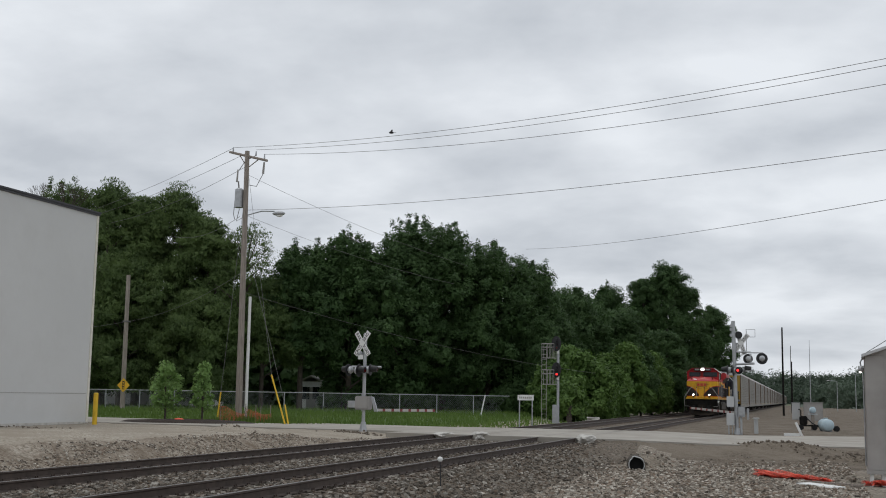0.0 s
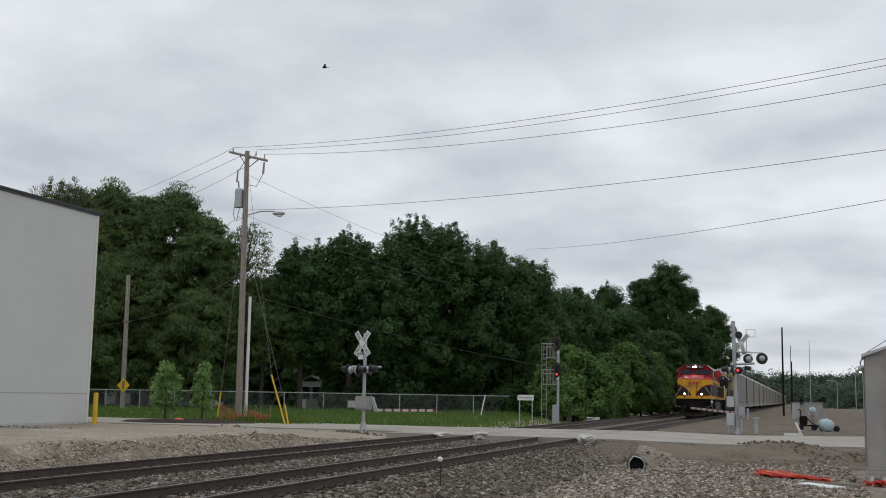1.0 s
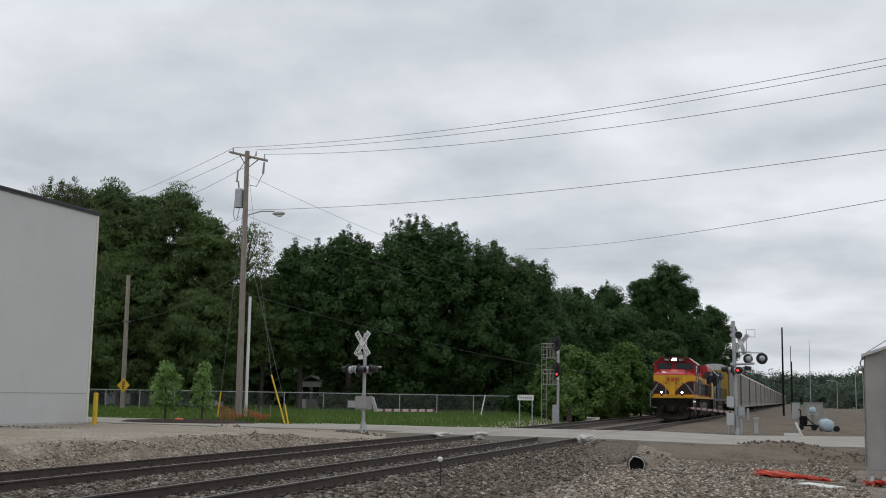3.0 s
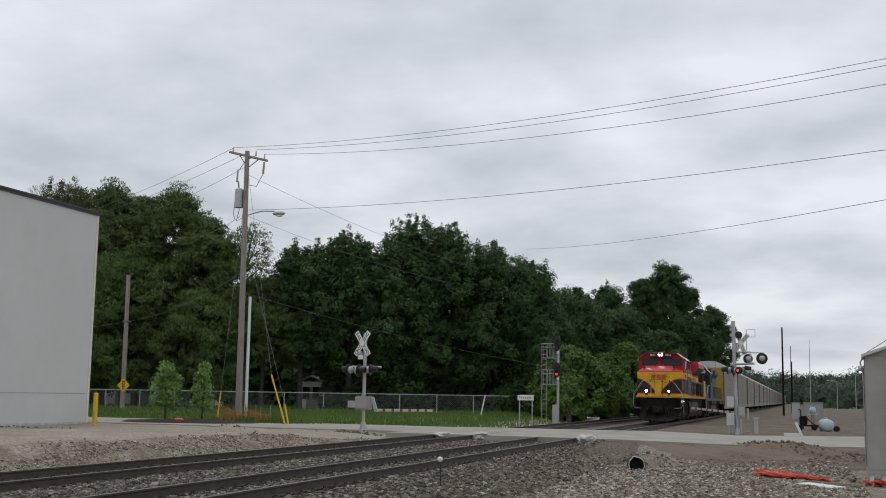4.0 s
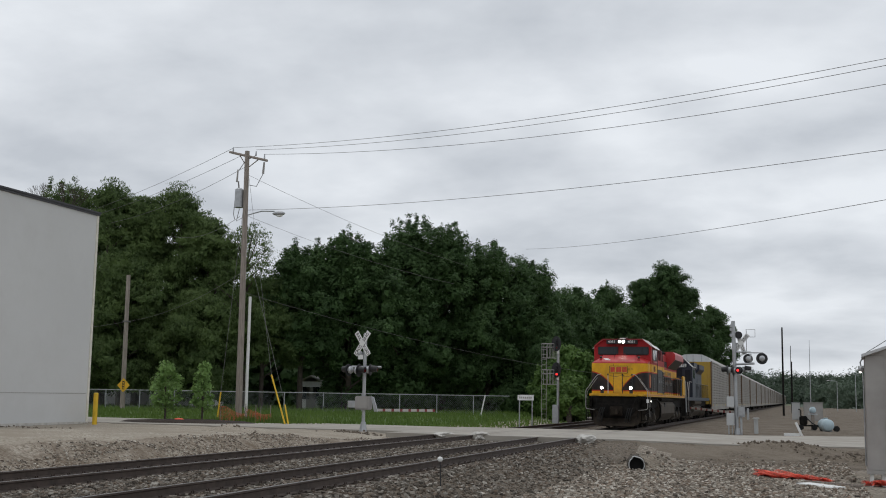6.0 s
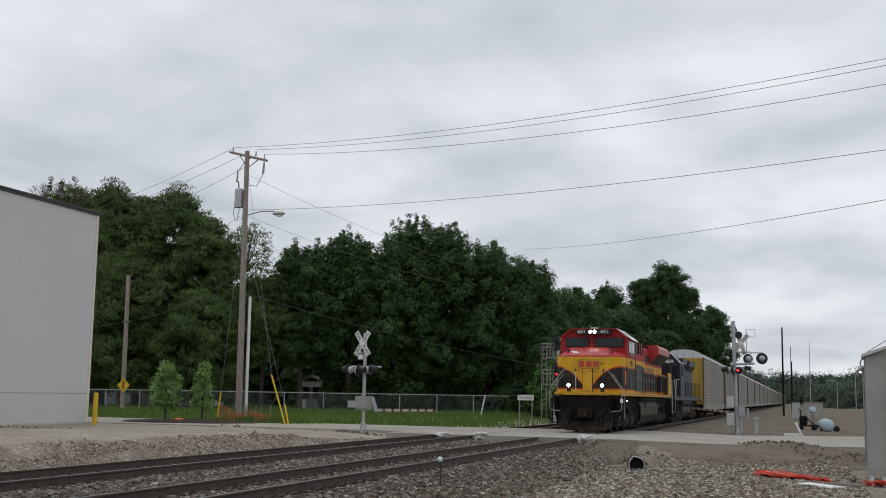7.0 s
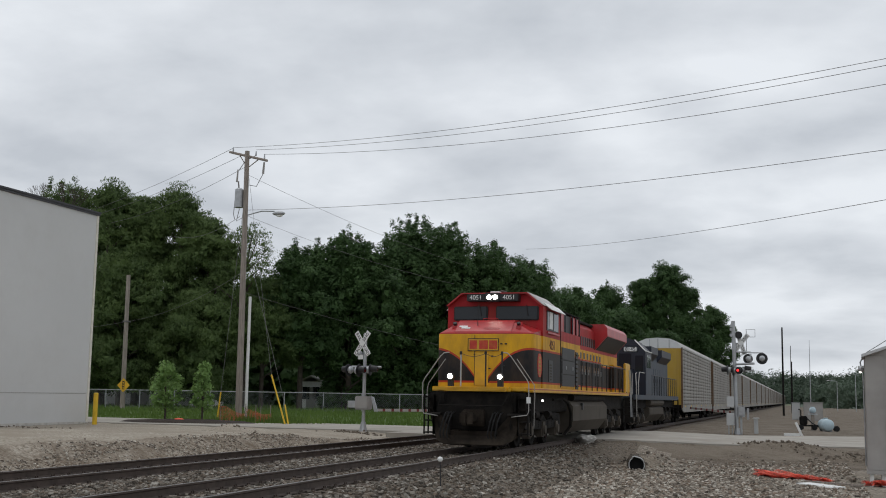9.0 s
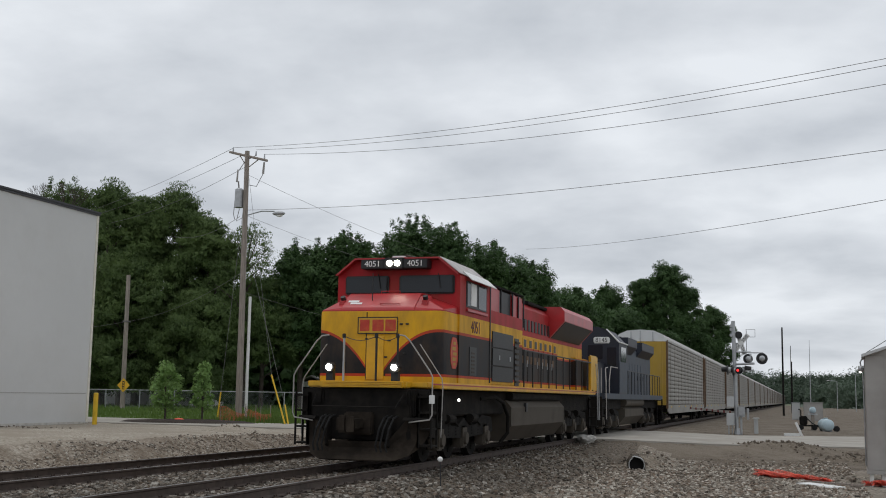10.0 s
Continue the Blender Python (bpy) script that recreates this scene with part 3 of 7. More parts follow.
def warning_post():
    p = thing("warning_sign", pose(-36.33, 69.6, 0), "yellow diamond warning sign on a tall wooden pole", "road sign")
    part("pole", rod(B(), (0, 0, -0.5), (-0.05, 0, 9.7), 0.17, 0.14, 12), M["wood"], p, "grey-brown wooden pole")
    bm = B()
    loft(bm, [[(0.14 + 0.50 * a, -0.22 + dy, 1.91 + 0.50 * b_) for a, b_ in ((0, -1), (1, 0), (0, 1), (-1, 0))] for dy in (0.0, 0.02)])
    s = part("sign_plate", bm, M["signyellow"], p, "yellow diamond plate with a black symbol")
    part("symbol", box(B(), 0.05, 0.23, -0.228, -0.222, 1.62, 2.2, 0.0), M["black"], s, "black upright symbol")
    for z in (1.72, 1.9, 2.08):
        part("symbol_dot", rod(B(), (0.14, -0.229, z), (0.14, -0.233, z), 0.055, sides=12), M["signyellow"], s)
    part("cable_clamp", box(B(), -0.2, 0.2, -0.2, 0.2, 6.35, 6.45), M["wire"], p)
    return p


warning_post()


def wire(a, b_, sag, r=0.011, name="overhead_wire", label="thin dark overhead wire"):
    bm = B()
    a, b_ = Vector(a), Vector(b_)
    pts = []
    for k in range(25):
        t = k / 24
        p = a.lerp(b_, t)
        p.z -= sag * 4 * t * (1 - t)
        pts.append(p)
    pipe_run(bm, pts, r, 5)
    return solid(name, bm, M["wire"], label, "cable", "overhead wires")


def beyond(a, b_, k):
    return tuple(u + (v - u) * k for u, v in zip(a, b_))


FAR_POLE = 1.5      # the wires run on past the view to a pole out of sight
for a, b_, sag in (((-21.08, 55.95, 15.22), (11.69, 38.58, 13.77), 1.2), ((-19.65, 55.85, 15.0), (11.69, 38.58, 13.54), 1.2), ((-19.12, 55.75, 14.7), (11.69, 38.58, 13.0), 1.3),
                   ((-20.1, 55.85, 11.6), (11.69, 38.58, 10.47), 0.9)):
    wire(a, beyond(a, b_, FAR_POLE), sag)
wire((-13.8, 97.0, 14.6), beyond((-13.8, 97.0, 14.6), (11.69, 38.58, 8.3), 1.2), 0.5)
for a, b_, sag in (((-21.08, 55.95, 15.22), (-31.97, 62.63, 14.48), 0.4), ((-20.1, 55.85, 14.9), (-30.85, 62.98, 14.43), 0.4), ((-20.3, 55.85, 14.05), (-29.33, 63.46, 14.04), 0.4), ((-20.5, 55.85, 11.25), (-27.32, 64.09, 12.08), 0.5)):
    wire(a, beyond(a, b_, 2.2), sag)
wire((-36.3, 69.6, 6.4), (-20.1, 55.85, 8.2), 0.5, 0.009)
wire((-36.3, 69.6, 6.4), (-52, 75, 6.0), 0.3)
wire((-20.1, 55.85, 13.6), (-12.5, 74, 10.4), 0.3, 0.009, label="thin guy wire from the utility pole")
wire((-20.1, 55.85, 11.3), (-13.5, 74, 9.2), 0.3, 0.009, label="thin cable from the utility pole into the trees")
wire((-20.1, 55.85, 7.0), (-5.4, 84, 3.4), 0.5, 0.008, label="thin sagging cable before the trees")


def guy(base, mid, top, label):
    g = thing("guy_wire", pose(*base), label, "guy wire")
    b0 = Vector(base)
    d = Vector(mid) - b0
    part("guard", rod(B(), (0, 0, -0.2), tuple(d), 0.045, 0.038, 8), M["guardyellow"], g, "yellow plastic guy guard")
    part("cable", rod(B(), tuple(d), tuple(Vector(top) - b0), 0.009, sides=5), M["wire"], g)
    return g


guy((-20.27, 53.72, -0.06), (-20.2, 53.95, 1.55), (-20.15, 55.8, 13.2), "steel guy wire with a faded yellow guard")
guy((-15.44, 52.09, -0.12), (-16.78, 52.9, 2.45), (-20.0, 55.8, 13.4), "steel guy wire with a bright yellow guard")
guy((-15.32, 52.14, -0.12), (-15.78, 52.5, 0.95), (-19.9, 55.8, 9.4), "second steel guy wire with an orange guard")


# ---- crossing signals ----
def blade(parent, m, text):
    """One arm of a crossbuck with its lettering."""
    b_ = part("blade", box(B(), -0.61, 0.61, -0.012, 0.012, -0.115, 0.115, 0.004), M["white"], parent, "white crossbuck blade", m=m)
    for t, x in text:
        words("lettering", t, 0.19, pose(x, -0.016, 0) @ FACE, M["black"], b_, "black lettering")
    return b_


def flasher(parent, x, y, z, turn, lit=False, r=0.26):
    """A round lamp on its black target with a hood. turn: 0 looks to +y, 90 to -x, -90 to +x."""
    f = part("flasher", rod(B(), (0, 0, 0), (0, 0.02, 0), r, sides=22), M["black"], parent, "black round flasher target", m=pose(x, y, z, 0, 0, turn))
    part("lamp_case", ball(B(), (0, -0.09, 0), 0.16, 1, 0.8, 1), M["galv"], f, smooth=True)
    part("hood", rod(B(), (0, 0.02, 0.05), (0, 0.32, 0.03), 0.15, 0.13, 14), M["black"], f)
    part("lens", rod(B(), (0, 0.325, 0), (0, 0.33, 0), 0.07, sides=14), M["redlamp"] if lit else M["redglow"], f)
    return f


def striped_arm(parent, a, b_, n):
    a, b_ = Vector(a), Vector(b_)
    for k in range(n):
        p, q = a.lerp(b_, (k - 0.2 * (k % 2 == 0) * (k > 0) + 0.2 * (k % 2)) / n), a.lerp(b_, (k + 1 + 0.2 * (k % 2 == 0) - 0.2 * (k % 2)) / n)
        d = q - p
        bm = B()
        bmesh.ops.create_cube(bm, size=1, matrix=Matrix.Translation((p + q) / 2) @ d.to_track_quat("X", "Z").to_matrix().to_4x4() @ Matrix.Diagonal((d.length, 0.04, 0.115, 1)))
        part("arm_segment", bm, M["armred"] if k % 2 else M["armwhite"], parent, "red arm segment" if k % 2 else "white arm segment")


def near_gate():
    g = thing("crossing_signal", pose(-9.12, 46.35, 0), "railroad crossing signal with crossbuck, flashers and lowered striped gate arm", "crossing signal", "crossing signals")
    part("mast", rod(B(), (0, 0, -0.3), (0, 0, 4.12), 0.075, sides=12), M["galv"], g, "galvanised mast")
    part("mast_base", rod(B(), (0, 0, -0.3), (0, 0, 0.35), 0.22, 0.10, 12), M["galv"], g)
    part("mast_cap", ball(B(), (0, 0, 4.12), 0.09, seg=10), M["galv"], g)
    x = part("crossbuck", box(B(), -0.1, 0.1, -0.10, -0.07, -0.2, 0.2), M["galv"], g, "white crossbuck with black lettering", m=pose(0, 0, 3.74, 0, 0, -14))
    blade(x, pose(-0.05, -0.13, 0, 0, 55, 0), [("RAIL", -0.36), ("ROAD", 0.32)])
    blade(x, pose(-0.05, -0.16, 0, 0, -55, 0), [("CROS", -0.34), ("SING", 0.34)])
    part("plate_below", box(B(), -0.28, -0.06, -0.1, -0.08, 3.05, 3.25), M["white"], g)
    c = part("light_bar", rod(B(), (-0.75, -0.05, 2.72), (0.75, 0.05, 2.72), 0.05, sides=8), M["galv"], g)
    flasher(g, -0.62, -0.30, 2.58, 75); flasher(g, -0.15, -0.32, 2.55, -100)
    flasher(g, -0.40, 0.40, 2.6, 80); flasher(g, 0.30, -0.1, 2.6, -85)
    part("bell", ball(B(), (-0.25, 0, 3.3), 0.13), M["galv"], g)
    m = part("gate_mechanism", box(B(), -0.32, 0.30, -0.26, 0.26, 0.87, 1.45, 0.03), M["shed"], g, "grey gate mechanism box")
    part("mechanism_door", box(B(), -0.27, 0.25, -0.275, -0.26, 0.92, 1.40, 0.008), M["shed"], m)
    part("counterweight", box(B(), -0.72, -0.34, -0.1, 0.1, 0.95, 1.25, 0.02), M["galv"], g)
    part("counterweight_arm", loft(B(), [[(0.34, y, 1.45), (0.46, y, 1.42), (0.66, y, 0.80), (0.50, y, 0.80)] for y in (-0.05, 0.05)]), M["galv"], g)
    striped_arm(g, (0.5, 0.3, 0.86), (1.68, 5.0, 0.83), 14)
    return g


def far_gate():
    g = thing("crossing_signal", pose(5.85, 62.1, 0), "railroad crossing signal from behind, red light lit, gate arm lowered", "crossing signal", "crossing signals")
    part("mast", rod(B(), (0, 0, -0.6), (-0.12, 0, 5.75), 0.10, sides=12), M["galv"], g, "galvanised mast")
    part("mast_base", rod(B(), (0, 0, -0.6), (0, 0, 0.1), 0.24, 0.12, 12), M["galv"], g)
    for z in (5.3, 5.0, 5.5):
        part("mast_fitting", box(B(), -0.3, -0.1, -0.1, 0.1, z - 0.08, z + 0.06, 0.02), M["galv"], g)
    x = part("crossbuck", box(B(), -0.1, 0.4, 0.18, 0.21, 4.4, 4.6), M["galv"], g, "white crossbuck with black lettering")
    blade(x, pose(0.26, 0.16, 4.56, 0, 72, 0), [("RAIL", -0.36), ("ROAD", 0.32)]); blade(x, pose(0.26, 0.12, 4.56, 0, -52, 0), [("CROS", -0.34), ("SING", 0.34)])
    part("sign_arm", rod(B(), (-0.1, 0, 4.1), (0.75, 0.1, 4.1), 0.04, sides=8), M["galv"], g)
    part("upper_bar", rod(B(), (0, -0.05, 3.45), (0.95, -0.05, 3.50), 0.06, sides=8), M["galv"], g)
    part("upper_post", rod(B(), (0.75, -0.05, 3.45), (0.75, -0.05, 4.0), 0.05, sides=8), M["galv"], g)
    flasher(g, 0.62, 0.0, 3.74, 20); flasher(g, 1.33, 0.0, 3.76, 8, r=0.30)
    part("lamp_rail", rod(B(), (0.62, -0.05, 4.06), (1.4, -0.05, 4.06), 0.03, sides=6), M["galv"], g)
    part("cage", pipe_run(B(), [(0.55, 0, 4.9), (1.0, 0, 4.9), (1.0, 0, 5.3), (0.55, 0, 5.3), (0.55, 0, 4.1)], 0.02, 5), M["galv"], g)
    flasher(g, 0.16, -0.30, 3.12, 172, True, r=0.2); flasher(g, -0.42, -0.1, 3.14, 80); flasher(g, -0.14, -0.1, 3.10, 85)
    flasher(g, 0.45, 0.1, 3.18, -90)
    part("lower_bar", rod(B(), (-0.6, -0.05, 3.14), (0.9, 0.05, 3.14), 0.05, sides=8), M["galv"], g)
    part("upper_lamp", rod(B(), (0.15, 0, 5.0), (0.15, 0.05, 5.0), 0.2, sides=14), M["black"], g)
    part("control_box", box(B(), -0.50, -0.12, -0.3, 0.1, 1.20, 1.75, 0.02), M["alum"], g, "pale control box")
    part("control_box", box(B(), -0.52, -0.12, -0.3, 0.1, 0.24, 0.88, 0.02), M["alum"], g, "pale control box")
    for x in (-0.42, -0.24):
        part("box_leg", box(B(), x - 0.03, x + 0.03, -0.14, -0.08, -0.6, 0.26), M["galv"], g)
    m = part("gate_mechanism", box(B(), 0.05, 0.42, -0.2, 0.2, 0.70, 1.22, 0.03), M["galv"], g, "grey gate mechanism box")
    part("mechanism_door", box(B(), 0.10, 0.37, -0.215, -0.2, 0.76, 1.16, 0.008), M["galv"], m)
    part("counterweight", box(B(), 0.50, 0.62, 0.1, 0.2, 0.55, 1.15, 0.02), M["galv"], g)
    part("mechanism_leg", box(B(), 0.17, 0.27, -0.05, 0.05, -0.6, 0.72, 0.01), M["galv"], g)
    striped_arm(g, (-0.1, 0.0, 0.90), (-2.9, 5.1, 1.08), 16)
    return g


near_gate()
far_gate()


def block_signal():
    s = thing("railway_signal", pose(-5.45, 70.4, 0), "two-headed railway signal mast showing red, with ladder and cages", "railway signal")
    part("mast", rod(B(), (0, 0, -0.3), (0, 0, 5.0), 0.085, sides=12), M["galv"], s, "galvanised mast")
    part("base_cabinet", box(B(), -0.32, 0.05, -0.2, 0.2, -0.05, 1.1, 0.02), M["galv"], s, "grey base cabinet")
    for z, lit in ((4.92, False), (3.27, True)):
        bm = B()
        rod(bm, (-0.08, -0.16, z), (-0.08, -0.14, z), 0.30, sides=24)
        for v in bm.verts:
            v.co.z = z + (v.co.z - z) * 1.6
        h = part("signal_head", bm, M["black"], s, "black oval signal head")
        for dz in (0.22, 0, -0.22):
            part("hood", rod(B(), (-0.08, -0.16, z + dz + 0.02), (-0.08, -0.42, z + dz + 0.01), 0.09, 0.085, 12), M["black"], h)
        part("lens", rod(B(), (0.0, -0.425, z - 0.27), (0.0, -0.43, z - 0.27), 0.075 if lit else 0.05, sides=12), M["redlamp"] if lit else M["redglow"], h, "lit red lens")
        part("back_case", box(B(), -0.25, 0.1, -0.13, 0.15, z - 0.4, z + 0.4, 0.03), M["black"], h)
        cg = B()
        for y in (-0.3, 0.3):
            for zz in (z + 0.0, z - 0.22, z - 0.9):
                rod(cg, (-0.15, y, zz), (-0.98, y, zz), 0.02, sides=5)
            for x in (-0.98, -0.6, -0.4, -0.2):
                rod(cg, (x, y, z - 0.9), (x, y, z), 0.018, sides=5)
        for zz in (z, z - 0.9):
            rod(cg, (-0.98, -0.3, zz), (-0.98, 0.3, zz), 0.02, sides=5)
        part("platform_cage", cg, M["shed"], s, "grey pipe platform cage")
        part("lamp_box", box(B(), -0.06, 0.08, -0.13, -0.08, z - 0.62, z - 0.4), M["white"], s)
    ld = B()
    for x in (-0.98, -0.68):
        rod(ld, (x, -0.3, -0.1), (x, -0.3, 4.8), 0.016, sides=5)
    for k in range(15):
        rod(ld, (-0.98, -0.3, 0.2 + k * 0.31), (-0.68, -0.3, 0.2 + k * 0.31), 0.012, sides=4)
    part("ladder", ld, M["shed"], s, "thin grey ladder")
    return s


block_signal()


def track_sign():
    s = thing("track_sign", pose(-5.43, 61.5, 0), "white board with dark unreadable lettering on two posts", "sign")
    for x in (-0.36, 0.36):
        part("post", rod(B(), (x, 0.0, -0.35), (x, 0, 1.62), 0.035, sides=8), M["galv"], s, "grey sign post")
    b_ = part("board", box(B(), -0.46, 0.46, -0.06, -0.035, 1.36, 1.66, 0.004), M["white"], s, "white board")
    for k in range(7):
        part("lettering_bar", box(B(), -0.36 + k * 0.105, -0.29 + k * 0.105, -0.064, -0.06, 1.46, 1.56), M["shed"], b_)
    return s


track_sign()


# ---- fence ----
def fence():
    f = thing("chain_link_fence", pose(0, 0, 0), "grey chain-link fence with steel posts across the lawn", "fence")
    run = [(-62.0, 76.0), (-43.5, 73.9), (-25.5, 73.0), (-11.4, 81.7)]
    for (x0, y0), (x1, y1) in zip(run, run[1:]):
        d = math.hypot(x1 - x0, y1 - y0)
        n = max(2, round(d / 3.0))
        for k in range(n):
            t = k / n
            x, y = x0 + (x1 - x0) * t, y0 + (y1 - y0) * t
            part("post", rod(B(), (x, y, -0.2), (x, y, 1.64), 0.035, sides=6), M["galv"], f)
        part("top_rail", rod(B(), (x0, y0, 1.60), (x1, y1, 1.60), 0.025, sides=6), M["galv"], f)
        a, b_ = Vector((x0, y0, 0.1)), Vector((x1, y1, 0.1))
        up = Vector((0, 0, 1.5))
        verts, faces = [], []
        m = int(d / 0.16)
        side = (b_ - a).cross(up).normalized() * 0.004
        for k in range(m):
            for s in (1, -1):
                p = a.lerp(b_, k / m)
                q = p + (b_ - a).normalized() * 1.5 * s
                t0 = (q - a).length / d
                if (q - a).dot(b_ - a) < 0 or t0 > 1:
                    continue
                w = (b_ - a).normalized() * 0.006
                i = len(verts)
                verts += [p - w, p + w, q + up + w, q + up - w]
                faces.append((i, i + 1, i + 2, i + 3))
        ob = new("mesh", raw_mesh("mesh", verts, faces, M["link"]))
        ob.parent = f
        ob["kind"] = "stuff"
    return f


fence()
solid("leaning_pipe", rod(B(), (0, 0, -0.1), (0.35, 0, 1.55), 0.05, sides=8), M["white"], "white pipe leaning on the fence", "pipe", m=pose(-13.2, 80.2, 0.1))


# ---- by the road ----
def bollard():
    b_ = thing("bollard", pose(-22.28, 45.8, 0), "yellow steel bollard at the warehouse corner", "bollard")
    part("post", rod(B(), (0, 0, -0.4), (0, 0, 1.36), 0.11, sides=16), M["guardyellow"], b_, smooth=True)
    part("cap", ball(B(), (0, 0, 1.36), 0.11, 1, 1, 0.45), M["guardyellow"], b_, smooth=True)


bollard()


def mulch_bed():
    bm = B()
    n = 30
    rings = []
    for r, z in ((1.0, 0.0), (0.85, 0.10), (0.5, 0.17), (0.1, 0.2)):
        rings.append([(3.4 * r * math.cos(a) * (1 + 0.1 * math.sin(3 * a)), 1.5 * r * math.sin(a), z + 0.03 * math.sin(5 * a + r * 7)) for a in (k * 2 * math.pi / n for k in range(n))])
    loft(bm, rings)
    solid("mulch_bed", bm, M["mulch"], "low bed of dark brown mulch under young trees", "mulch bed", m=pose(-20.3, 50.6, -0.04, 0, 0, 17), smooth=True)


mulch_bed()


def mesh_fencing(x0, y0, x1, y1, h, mat, label, seed, lay=0.0):
    """Plastic barrier netting: a grid of strands, sagging and creased."""
    f = thing("barrier_netting", pose(x0, y0, 0), label, "barrier netting")
    L = math.hypot(x1 - x0, y1 - y0)
    ux, uy = (x1 - x0) / L, (y1 - y0) / L
    bm = B()
    def pt(s, z):
        w = 0.12 * math.sin(s * 5 + seed) + 0.07 * math.sin(s * 11 + z * 3)
        top = h * (0.78 + 0.22 * math.sin(s * 3.1 + seed))
        return (ux * s - uy * w, uy * s + ux * w, z * top - 0.05)
    n, k = max(6, int(L / 0.08)), 12
    for i in range(n):
        pipe_run(bm, [pt(i * L / n, j / 4) for j in range(5)], 0.008, 3)
    for j in range(k + 1):
        pipe_run(bm, [pt(i * L / n, j / k) for i in range(0, n + 1, 2)], 0.010, 3)
    part("netting", bm, mat, f, label)
    for s in (0.05, L - 0.05):
        x, y, _ = pt(s, 0)
        part("stake", rod(B(), (x, y, -0.3), (x, y, h + 0.1), 0.02, sides=5), M["wood"], f)
    return f


mesh_fencing(-19.75, 53.0, -18.4, 53.4, 0.85, M["orange"], "sagging orange plastic barrier netting", 1)
mesh_fencing(-18.35, 53.45, -17.9, 54.2, 0.75, M["orange"], "crumpled orange plastic barrier netting", 2)
mesh_fencing(-17.9, 53.4, -17.1, 53.7, 0.8, M["orange"], "short length of orange plastic barrier netting", 3)
solid("red_scrap", ball(B(), (0, 0, 0), 0.2, 1.5, 0.7, 0.5), M["orangered"], "small piece of red plastic on the mulch", "litter", m=pose(-20.5, 50.3, 0.12))


def boulder(x, y, z, sx, sy, sz, seed, label="pale broken concrete block at the rail"):
    bm = B()
    bmesh.ops.create_icosphere(bm, subdivisions=3, radius=1)
    for v in bm.verts:
        c = v.co.normalized()
        k = 0.85 + 0.3 * noise.noise(c * 1.6 + Vector((seed * 7.1, 0, 0))) + 0.12 * noise.noise(c * 5 + Vector((seed, 3, 0)))
        c = Vector([max(-0.78, min(0.78, a)) for a in c])
        v.co = Vector((c.x * sx, c.y * sy, c.z * sz)) * k * 1.2
    solid("concrete_chunk", bm, M["concrete"], label, "concrete block", "concrete chunks", m=pose(x, y, z, 0, 0, seed * 40))


boulder(-3.15, 43.95, -0.05, 0.34, 0.5, 0.2, 1)
boulder(-4.75, 44.1, -0.05, 0.85, 0.28, 0.13, 2)
boulder(1.2, 43.2, -0.06, 0.55, 0.34, 0.22, 3)


def culvert():
    c = thing("culvert_pipe", pose(4.25, 34.85, -0.46, 0, -14, 10), "corrugated culvert pipe end with a dark mouth in the ballast", "culvert pipe")
    bm = B()
    rings = []
    for k in range(26):
        r = 0.235 + 0.010 * (k % 2)
        rings.append([(r * math.cos(a), k * 0.05, r * math.sin(a)) for a in (j * 2 * math.pi / 28 for j in range(28))])
    loft(bm, rings, caps=False)
    bmesh.ops.solidify(bm, geom=bm.faces[:], thickness=0.02)
    part("barrel", bm, M["tank"], c, "dusty corrugated steel barrel")
    rim = [[(r * math.cos(a), y - 0.05 * max(0, math.sin(a)), r * math.sin(a) + (0.05 * max(0, 1 - abs(a - 1.7) * 3))) for a in (j * 2 * math.pi / 28 for j in range(28))] for r, y in ((0.218, -0.02), (0.238, -0.03), (0.252, 0.02), (0.235, 0.06))]
    part("rim", loft(B(), rim, caps=False), M["alum"], c, "pale bent rim")
    # sleeve and disc added in near-black for the pipe's unlit depth
    part("shade_lining", loft(B(), [[(0.212 * math.cos(a), y, 0.212 * math.sin(a)) for a in (j * 2 * math.pi / 28 for j in range(28))] for y in (0.0, 0.16)], caps=False), M["pipeshade"], c)
    part("shade_plug", rod(B(), (0, 0.14, 0), (0, 0.18, 0), 0.225, sides=24), M["pipeshade"], c)


culvert()


def marker_stake():
    s = thing("marker_stake", pose(2.1, 21.85, 0), "thin dark marker rod with a pale round cap beside the track", "marker")
    part("rod", rod(B(), (0.06, -0.06, -0.75), (0, 0, 0.22), 0.012, sides=6), M["black"], s)
    part("cap", ball(B(), (0, 0, 0.25), 0.055, 1, 1, 1), M["white"], s, "pale round cap", smooth=True)


marker_stake()


